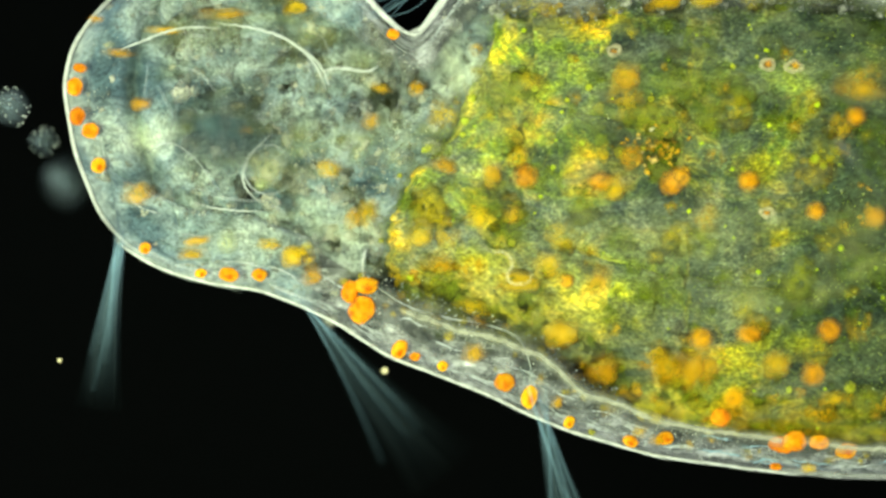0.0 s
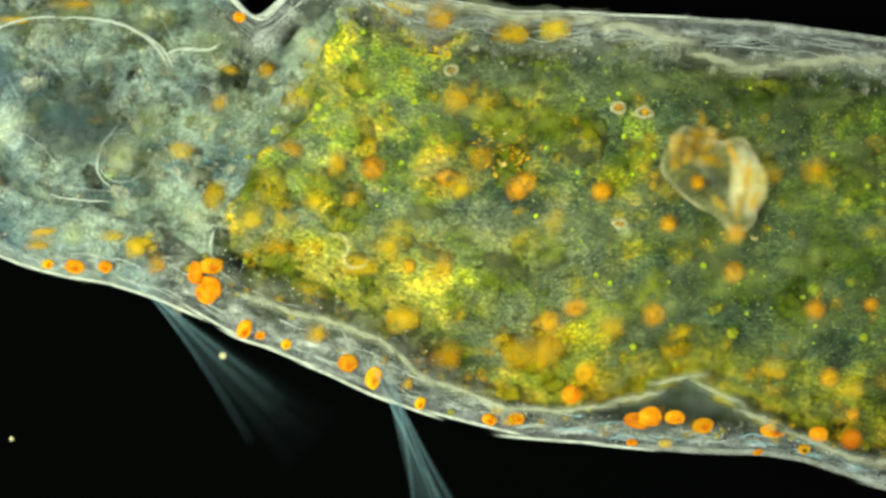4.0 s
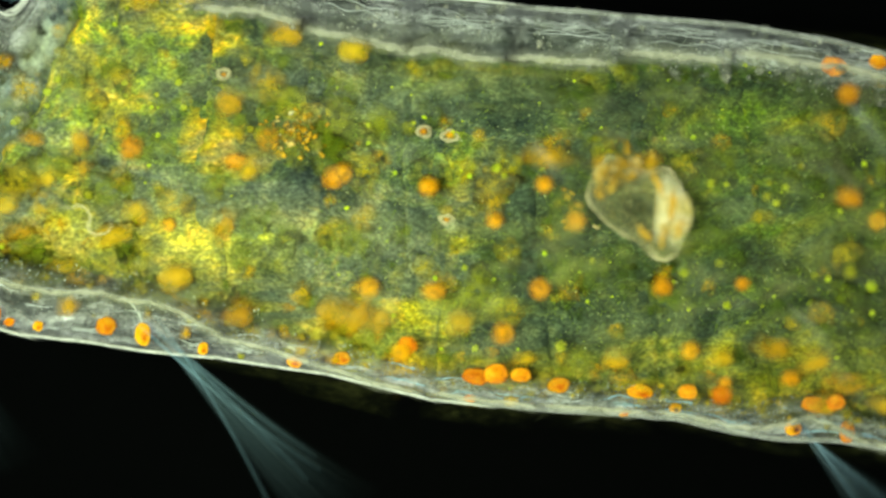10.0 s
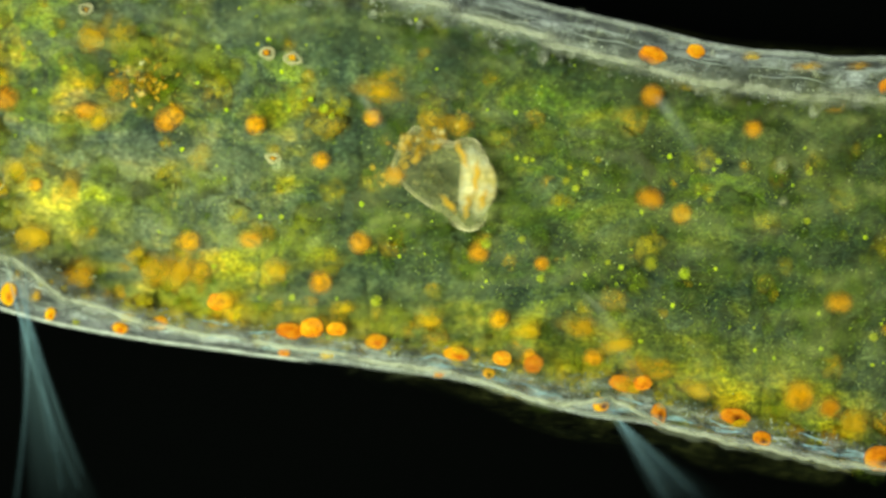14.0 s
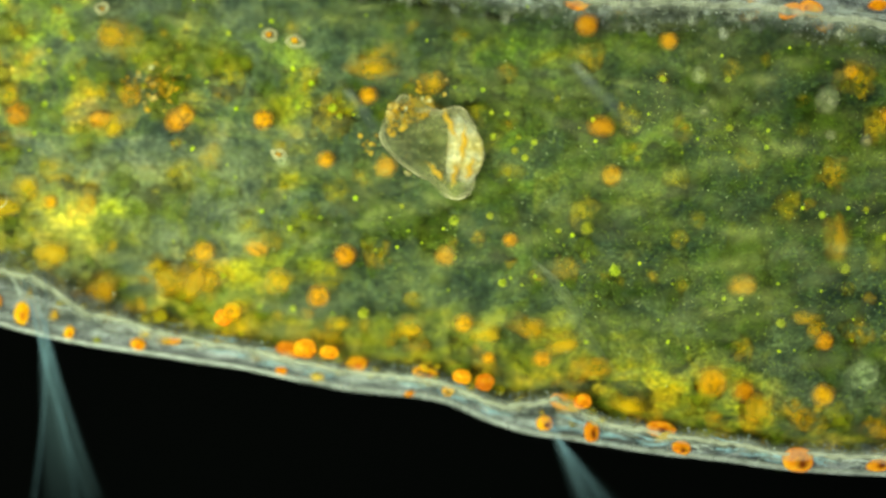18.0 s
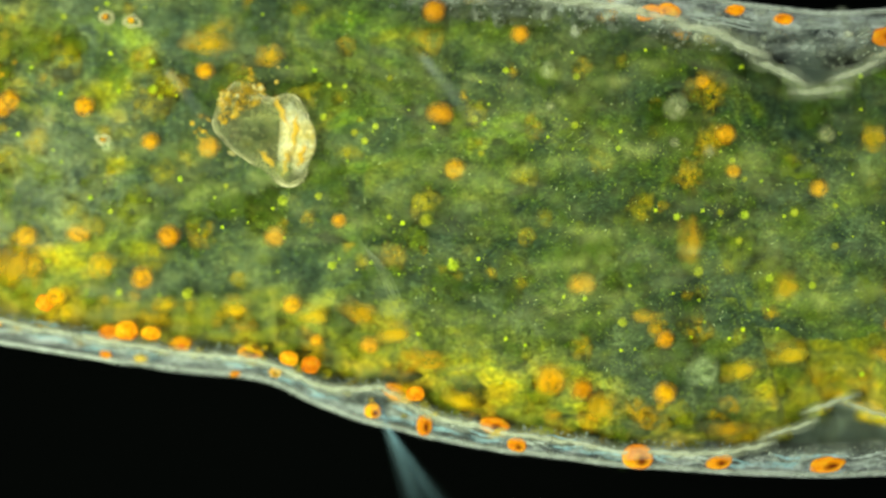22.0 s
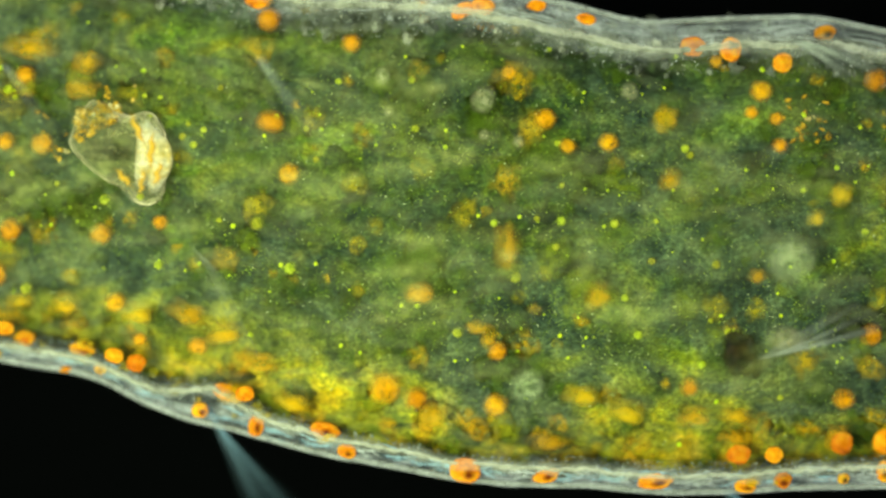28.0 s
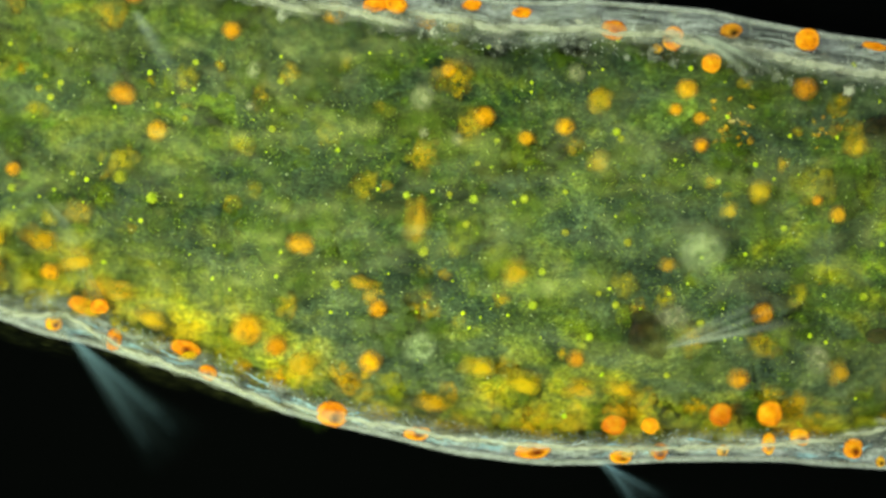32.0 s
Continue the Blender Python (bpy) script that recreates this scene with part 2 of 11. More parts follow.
YELLOW = drop_material("oil_yellow", (0.14, 0.20, 0.006), (0.42, 0.44, 0.010), (0.66, 0.62, 0.06), 1.0, 0.3)
TINGED = drop_material("oil_tinged", (0.72, 0.20, 0.002), (0.96, 0.35, 0.003), (1.0, 0.52, 0.02), 1.7, 0.30, 1.2, (0.62, 0.11, 0.001))
CORED = drop_material("oil_cored", (0.66, 0.14, 0.002), (0.95, 0.28, 0.003), (1.0, 0.48, 0.02), 1.7, 0.30, 1.2, (0.14, 0.02, 0.001))
MAROON = drop_material("oil_dark", (0.50, 0.15, 0.004), (0.75, 0.30, 0.01), (0.95, 0.50, 0.04), 1.6, 0.3, 1.0, (0.018, 0.008, 0.003))
PALE = drop_material("pale_cell", (0.26, 0.28, 0.12), (0.50, 0.50, 0.24), (0.85, 0.78, 0.46), 0.55, 0.16, 2.4)
SLATE = drop_material("slate_pool", (0.012, 0.022, 0.030), (0.030, 0.048, 0.058), (0.10, 0.14, 0.15), 1.0, 0.25, 2.2)
GRAIN = tissue_material("grain", (0.08, 0.09, 0.05), (0.50, 0.46, 0.20), 0.5, 26)
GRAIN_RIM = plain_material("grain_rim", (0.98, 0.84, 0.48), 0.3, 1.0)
# cream colour carries the brightness of the grain's lit side
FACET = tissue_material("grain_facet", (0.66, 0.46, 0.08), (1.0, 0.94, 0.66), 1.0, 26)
VEIN = plain_material("gold_vein", (0.95, 0.50, 0.02), 0.4, 0.9)
RING = plain_material("ring_gold", (0.92, 0.80, 0.46), 0.4, 0.6)
DARK = drop_material("dark_pit", (0.004, 0.004, 0.003), (0.010, 0.008, 0.004), (0.05, 0.03, 0.006), 1.6, 0.12)
SPECKS = granule_material("speck_mix", [(0.0, (0.012, 0.022, 0.008)), (0.3, (0.06, 0.10, 0.008)), (0.55, (0.18, 0.26, 0.014)), (0.9, (0.36, 0.44, 0.06)), (1.0, (0.70, 0.74, 0.42))])
PALE_GRAINS = granule_material("gold_grain_mix", [(0.0, (0.20, 0.12, 0.01)), (0.4, (0.70, 0.36, 0.01)), (0.8, (0.95, 0.55, 0.04)), (1.0, (1.0, 0.9, 0.5))], 1.0)
CLUMPS = granule_material("clump_mix", [(0.0, (0.10, 0.16, 0.01)), (0.4, (0.28, 0.32, 0.01)), (0.75, (0.52, 0.44, 0.01)), (1.0, (0.72, 0.44, 0.01))], 0.6)
DOTS = granule_material("algal_mix", [(0.0, (0.24, 0.40, 0.01)), (0.5, (0.62, 0.74, 0.02)), (1.0, (0.92, 0.66, 0.02))])
GREEN_CLUMPS = granule_material("green_clump_mix", [(0.0, (0.04, 0.075, 0.008)), (0.5, (0.13, 0.20, 0.01)), (0.85, (0.28, 0.32, 0.01)), (1.0, (0.5, 0.38, 0.01))], 0.6)
WARM_CLUMPS = granule_material("warm_clump_mix", [(0.0, (0.58, 0.46, 0.01)), (0.5, (0.85, 0.46, 0.008)), (1.0, (0.95, 0.42, 0.006))], 0.6)
LUMPS = granule_material("tissue_lump_mix", [(0.0, (0.12, 0.12, 0.10)), (0.5, (0.30, 0.31, 0.25)), (1.0, (0.80, 0.76, 0.58))], 0.75)
SHADE_LUMPS = granule_material("shade_lump_mix", [(0.0, (0.02, 0.027, 0.03)), (1.0, (0.06, 0.07, 0.07))], 0.6)
GREY_SPECKS = granule_material("grey_speck_mix", [(0.0, (0.03, 0.035, 0.035)), (0.5, (0.20, 0.22, 0.20)), (0.85, (0.45, 0.46, 0.40)), (1.0, (0.75, 0.75, 0.66))])
DEBRIS = tissue_material("debris", (0.02, 0.03, 0.035), (0.25, 0.32, 0.36), 0.6, 30)
GLASS = plain_material("dark_glass", (0.0016, 0.0018, 0.0019), 0.9, None, 0.0, 0.0)


# ---- plan of the worm at rest: x along the body, y across it, in millimetres ----
LOWER = [(100, 143), (124, 262), (162, 373), (201, 424), (259, 466), (326, 497), (384, 518), (441, 533), (521, 568), (601, 612), (685, 655), (786, 679),
         (874, 700), (943, 723), (1030, 744), (1140, 764), (1240, 780), (1340, 793), (1440, 812), (1530, 828), (1620, 838), (1690, 852), (1765, 885),
         (1845, 907), (1930, 915), (2030, 935), (2115, 949), (2208, 967), (2305, 990), (2405, 1007), (2520, 1024), (2664, 1040), (2800, 1045),
         (2910, 1044), (3082, 1050), (3255, 1080), (3600, 1110)]
UPPER = [(100, 143), (128, 70), (190, 0), (300, -70), (480, -85), (600, -20), (640, 25), (714, 92), (740, 96), (782, 38), (850, -40), (1000, 3), (1150, 8),
         (1300, 15), (1450, 28), (1600, 46), (1750, 71), (1900, 99), (2050, 126), (2200, 137), (2350, 165), (2500, 200), (2650, 223), (2800, 231), (2950, 242),
         (3100, 275), (3250, 305), (3600, 340)]
LX, LY = (np.array(v, float) for v in zip(*LOWER))
UX, UY = (np.array(v, float) for v in zip(*UPPER))


GRID = np.arange(60, 3701, 5.0)


def smooth(xs, ys, grid, reach):
    """A rounded version of a line drawn through a few places."""
    wide = np.interp(np.arange(grid[0] - 200, grid[-1] + 201, 5.0), xs, ys)
    k = np.hanning(reach)
    return np.convolve(wide, k / k.sum(), "same")[40:40 + len(grid)]


LOW_LINE, UP_LINE = smooth(LX, LY, GRID, 15), smooth(UX, UY, GRID, 9)


def low(x):
    return float(np.interp(x, GRID, LOW_LINE))


def up(x):
    return float(np.interp(x, GRID, UP_LINE))


def spot(x, y, z=0.0):
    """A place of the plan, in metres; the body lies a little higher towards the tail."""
    u = min(1.0, max(0.0, (x - 1500) / 800))
    return Vector(((x - 784) / 1000, (441 - y) / 1000, z + 0.035 * u * u * (3 - 2 * u)))


def band(x):
    """Thickness of the lower flank between the skin and the gut."""
    return float(np.interp(x, [500, 800, 960, 1060, 1200, 1700, 1800, 1890, 1990, 2300, 2600, 3400], [110, 104, 120, 74, 56, 50, 56, 86, 50, 46, 50, 54])) + 9 * noise.noise((x / 90, 3.0, 0))


def gut_top(x):
    return up(x) + float(np.interp(x, [600, 900, 1500, 3400], [60, 52, 58, 56])) + 9 * noise.noise((x / 90, 7.0, 0))


def gut_left(y):
    """Where the green contents begin, behind the pharynx."""
    return float(np.interp(y, [0, 60, 150, 280, 330, 400, 490, 560, 600, 640], [900, 870, 835, 770, 715, 670, 640, 670, 700, 730])) + 22 * noise.noise((y / 45, 1.0, 0)) + 9 * noise.noise((y / 14, 2.0, 0))


def lump(x, y):
    p = Vector((x / 1000, y / 1000, 0.3))
    a = noise.fractal(p * 9, 0.9, 2.1, 4)
    return a


def gut_height(x, y):
    """Height of the upper face of the gut."""
    a, b = gut_top(x), low(x) - band(x)
    v = min(1.0, abs((y - (a + b) / 2) / ((b - a) / 2)))
    return 0.228 + 0.052 * (1 - v ** 2.6) ** 0.5 + 0.009 * lump(x, y)


def body_height(x, y):
    a, b = up(x), low(x)
    v = min(1.0, abs((y - (a + b) / 2) / max(20.0, (b - a) / 2)))
    return 0.25 + 0.115 * (1 - v ** 2.4) ** 0.5


def mesh_of(name, verts, faces, mat, smooth=True, dense=None):
    if dense:
        # the clear undersides are left open, so that few thin layers lie over one another
        faces = [q for q in faces if max(dense[i] for i in q) > 0.001]
        used = sorted({i for q in faces for i in q})
        place = {i: k for k, i in enumerate(used)}
        verts, dense, faces = [verts[i] for i in used], [dense[i] for i in used], [tuple(place[i] for i in q) for q in faces]
    me = bpy.data.meshes.new(name)
    me.from_pydata([tuple(v) for v in verts], [], faces)
    layer = me.attributes.new("dense", "FLOAT", "POINT")
    layer.data.foreach_set("value", dense if dense else [1.0] * len(verts))
    me.materials.append(mat)
    if smooth:
        me.shade_smooth()
    return me


def piece(name, me, parent, label="", kind=""):
    ob = new(name, me)
    ob.parent = parent
    return tagged(ob, label, "", "", kind)


def part(name, bm, mat, parent, label=""):
    me = bpy.data.meshes.new(name)
    bm.to_mesh(me)
    bm.free()
    me.materials.append(mat)
    me.shade_smooth()
    return piece(name, me, parent, label)


# how dense the body wall is, from the skin inwards
LAYERS = ((0.0, 0.05, 0.09, 0.16, 0.21, 0.29, 0.36, 0.50, 0.60, 0.70, 1.0), (0.9, 0.8, 0.45, 0.4, 0.95, 1.25, 0.8, 0.7, 1.0, 0.9, 0.9))


def slab(name, x0, x1, y_at, n, rows, top, thick, mat, start=None, dip=(0.0, 0.0), warmth=0.0, fade=None):
    """A closed sheet over x0..x1; y_at(x, f) gives y for f from 0 to 1; top(x, y) its upper face."""
    v, f, across, dense, deep = [], [], [], [], []
    for i in range(n + 1):
        x = x0 + (x1 - x0) * i / n
        for j in range(rows + 1):
            y = y_at(x, j / rows)
            a, b = gut_top(x), low(x) - band(x)
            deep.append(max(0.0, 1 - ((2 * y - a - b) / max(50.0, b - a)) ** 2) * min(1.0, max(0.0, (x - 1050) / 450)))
            if fade:
                end, foot, head, layers = fade
                q = min(1.0, min(i, n - i) * (x1 - x0) / n / end) if end else 1.0
                for share, side in ((foot, j / rows), (head, 1 - j / rows)):
                    if share:
                        u = min(1.0, side / share)
                        q *= u * u * (3 - 2 * u)
                if layers:
                    side = (j / rows if head else 1 - j / rows) + 0.05 * noise.noise((x / 45, 2.0, 0)) + 0.02 * noise.noise((x / 14, 9.0, 0))
                    q *= float(np.interp(side, LAYERS[0], LAYERS[1]))
                dense.append(q)
            across.append(warmth * max(0.0, 1 - 1.05 * j / rows) ** 1.6)
            sink = 0.026 * max(0.0, 1 - min(i, n - i) * (x1 - x0) / n / 24) ** 2
            sink += dip[0] * max(0.0, 1 - 7 * j / rows) ** 2 + dip[1] * max(0.0, 1 - 7 * (1 - j / rows)) ** 2
            px = x
            if start:
                px = max(x, start(y))
                sink += 0.06 * max(0.0, 1 - (px - start(y)) / 34) ** 2
            v.append(spot(px, y, top(px, y) - sink))
    m = len(v)
    v += [Vector((p.x, p.y, max(0.012, p.z - thick))) for p in v[:m]]
    w = rows + 1
    for i in range(n):
        for j in range(rows):
            a = i * w + j
            f.append((a, a + 1, a + w + 1, a + w))
            f.append((m + a, m + a + w, m + a + w + 1, m + a + 1))
    ring = [i * w for i in range(n + 1)] + [n * w + j for j in range(1, w)] + [i * w + rows for i in range(n - 1, -1, -1)] + list(range(rows - 1, 0, -1))
    for a, b in zip(ring, ring[1:] + ring[:1]):
        f.append((a, a + m, b + m, b))
    me = mesh_of(name, v, f, mat, True, [q + 0.002 for q in dense] + [0.35] * m if fade else None)
    layer = me.attributes.new("across", "FLOAT", "POINT")
    layer.data.foreach_set("value", across + across)
    me.attributes.new("deep", "FLOAT", "POINT").data.foreach_set("value", deep + deep)
    return me


def strand_shell(points, radii, sides=5):
    """The upper half of a strand, for the finest hairs."""
    v, f, soft = [], [], []
    k = len(points)
    for i, p in enumerate(points):
        d = (points[min(i + 1, k - 1)] - points[max(i - 1, 0)]).normalized()
        a = d.cross(Vector((0, 0, 1))).normalized()
        b = a.cross(d)
        for s in range(sides):
            t = math.pi * s / (sides - 1)
            v.append(p + radii[i] * (a * math.cos(t) + b * math.sin(t)))
            soft.append(math.sin(t) * min(1.0, 4.0 * (i + 0.1) / k) * (1 - 0.95 * i / k) ** 1.2)
    for i in range(k - 1):
        for s in range(sides - 1):
            f.append((i * sides + s, i * sides + s + 1, (i + 1) * sides + s + 1, (i + 1) * sides + s))
    return v, f, soft


def tube(points, radii, sides=6):
    """Vertices, faces and density of a closed round strand, thin at its edges and ends."""
    v, f, soft = [], [], []
    k = len(points)
    for i, p in enumerate(points):
        d = (points[min(i + 1, k - 1)] - points[max(i - 1, 0)]).normalized()
        a = d.cross(Vector((0, 0, 1)) if abs(d.z) < 0.9 else Vector((1, 0, 0))).normalized()
        b = d.cross(a)
        for s in range(sides):
            t = 2 * math.pi * s / sides
            v.append(p + radii[i] * (a * math.cos(t) + b * math.sin(t)))
            q = a * math.cos(t) + b * math.sin(t)
            soft.append(max(0.0, q.z) * min(1.0, 4.0 * (i + 0.1) / k, 4.0 * (k - i - 0.9) / k))
    for i in range(k - 1):
        for s in range(sides):
            q = (s + 1) % sides
            f.append((i * sides + s, i * sides + q, (i + 1) * sides + q, (i + 1) * sides + s))
    f.append(tuple(range(sides - 1, -1, -1)))
    f.append(tuple((k - 1) * sides + s for s in range(sides)))
    return v, f, soft


def gather(name, shapes, mat):
    """One mesh of many small closed shapes."""
    v, f, dense = [], [], []
    for sv, sf, sd in shapes:
        o = len(v)
        v += sv
        dense += sd
        f += [tuple(i + o for i in face) for face in sf]
    return mesh_of(name, v, f, mat, True, dense)


def ball(level):
    bm = bmesh.new()
    bmesh.ops.create_icosphere(bm, subdivisions=level, radius=1.0)
    v, f = [q.co.copy() for q in bm.verts], [tuple(q.index for q in g.verts) for g in bm.faces]
    bm.free()
    return v, f


BALL1, BALL2, BALL3 = ball(1), ball(2), ball(3)
GRIT = ([Vector(q) for q in ((1, 0, 0), (0, 1, 0), (-1, 0, 0), (0, -1, 0), (0, 0, 1), (0, 0, -1))], [(0, 1, 4), (1, 2, 4), (2, 3, 4), (3, 0, 4), (1, 0, 5), (2, 1, 5), (3, 2, 5), (0, 3, 5)])
rnd = random.Random(5)


def blob(centre, rx, ry, rz, rough=0.0, shape=BALL1):
    v = []
    turn = Matrix.Rotation(rnd.uniform(0, 6.28), 3, "Z")
    for q in shape[0]:
        s = 1 + rough * (noise.noise(q * 1.5 + centre * 40) + 0.5 * noise.noise(q * 3.4 + centre * 40))
        v.append(centre + turn @ Vector((q.x * rx * s, q.y * ry * s, q.z * rz * s)))
    return v, shape[1], [max(0.0, q.z) ** (2.2 if shape is BALL3 else 1.2) for q in shape[0]]


# ---- slide ----
bm = bmesh.new()
bmesh.ops.create_grid(bm, x_segments=8, y_segments=8, size=40)
me = bpy.data.meshes.new("slide")
bm.to_mesh(me)
bm.free()
me.materials.append(GLASS)
tagged(new("ground_slide", me), "black glass slide under a film of water", "slide", "", "structure")

# ---- the worm ----
worm = tagged(new("worm"), "translucent crawling worm with green gut and orange oil drops", "worm")
STEP = 75
flanks, backs, middles, gut_flanks, gut_backs = {}, {}, {}, {}, {}


def lifted(x0, top):
    """Every other piece lies a hair higher, so that overlaps never share a plane."""
    z = 0.003 * (int(x0 / STEP) % 2)
    return lambda x, y: top(x, y) + z


def speckle(x0, x1, y_of, count, r0, r1, lift, height, mat, name, shape=GRIT, flat=0.7, rough=0.0):
    shapes = []
    for _ in range(count):
        x = rnd.uniform(x0, x1)
        y = y_of(x, rnd.random())
        r = r0 + (r1 - r0) * rnd.random() ** 2.2
        if y is None:
            continue
        shapes.append(blob(spot(x, y, height(x, y) + lift * r / 1000), r / 1000, r / 1000 * rnd.uniform(0.7, 1.1), r / 1000 * flat, rough, shape))
    return gather(name, shapes, mat) if shapes else None


def dress_gut(x0, x1, y_of, holder):
    """Grain, clumps and pale streaks that lie on a piece of the gut."""
    y0, y1 = y_of((x0 + x1) / 2, 0.0), y_of((x0 + x1) / 2, 1.0)
    area = (x1 - x0) * abs(y1 - y0)
    mid = (x0 + x1) / 2
    warm = float(np.interp(mid, [700, 1200, 1800, 3400], [1.0, 0.75, 0.4, 0.22]))

    def inside(x, f):
        y = y_of(x, f)
        return y if x > gut_left(y) - 10 - 10 * rnd.random() else None

    for count, r0, r1, lift, mat, name, shape, flat, rough, label in (
            (area / 75, 0.8, 1.9, 0.4, SPECKS, "speck", GRIT, 0.8, 0.0, ""),
            (area / 11000, 2.0, 5.0, 0.3, DOTS, "algal_grain", BALL2, 0.8, 0.1, "yellow green grains"),
            (area / 4200, 14, 48, 0.1, CLUMPS if warm > 0.6 else GREEN_CLUMPS, "food_clump", BALL3, 0.16, 0.5, "yellow and green food clumps"),
            (area / 7000 * warm, 14, 40, 0.15, WARM_CLUMPS, "pigment_clump", BALL3, 0.16, 0.5, "orange pigment clumps")):
        rise = 0.0 if mid < 1200 else 0.014 if name == "speck" else 0.03 if name == "algal_grain" else 0.0
        me = speckle(x0, x1, inside, int(count + 0.5), r0, r1, lift, lambda x, y: gut_height(x, y) + rise * rnd.random(), mat, name, shape, flat, rough)
        if me:
            piece(name, me, holder, label, "stuff")
    shapes = []
    for _ in range(int(area / (7000 if 1000 < mid < 2150 else 11000) + 0.5)):
        x, f = rnd.uniform(x0, x1), rnd.random()
        y = inside(x, f)
        if y is None:
            continue
        turn, length, bend = 0.12 + rnd.gauss(0, 0.25), rnd.uniform(60, 190), rnd.uniform(-0.7, 0.7)
        w, ripple = rnd.uniform(9, 24) / 1000, rnd.uniform(3, 12)
        pts = []
        for k in range(13):
            u = k / 12 - 0.5
            px = x + length * u * math.cos(turn + bend * u)
            py = y + length * u * math.sin(turn + bend * u) + ripple * math.sin(px / 21 + y)
            pts.append(spot(px, py, gut_height(px, py) + 0.014))
        shapes.append(tube(pts, [w * math.sin(math.pi * (k + 0.4) / 12.8) for k in range(13)], 6))
    if shapes:
        piece("strand", gather("strand", shapes, MIST), holder, "pale misty strands", "stuff")


def line_gut(x0, holder, y_of, r):
    """The pale wall along the edge of a piece of gut, and its painted glow."""
    xs = [x for x in np.linspace(x0 - 24, x0 + STEP + 24, 20) if x > gut_left(y_of(x))]
    if len(xs) > 4:
        pts = [spot(x, y_of(x) + 4 * noise.noise((x / 18, r, 0)), 0.284) for x in xs]
        piece("gut_lining", gather("gut_lining", [tube(pts, [r / 1000 * (0.7 + 0.8 * abs(noise.noise((x / 25, 2 * r, 0)))) for x in xs], 8)], LINING), holder, "pale gut wall")
        # a wider, fainter pale tube imitates the glow around the bright wall
        glow = [p + Vector((0, 0, 0.008)) for p in pts]
        piece("wall_halo", gather("wall_halo", [tube(glow, [2.6 * r / 1000 * (0.8 + 0.5 * noise.noise((x / 40, r, 5))) for x in xs], 10)], HALO), holder, "painted pale glow along the gut wall")


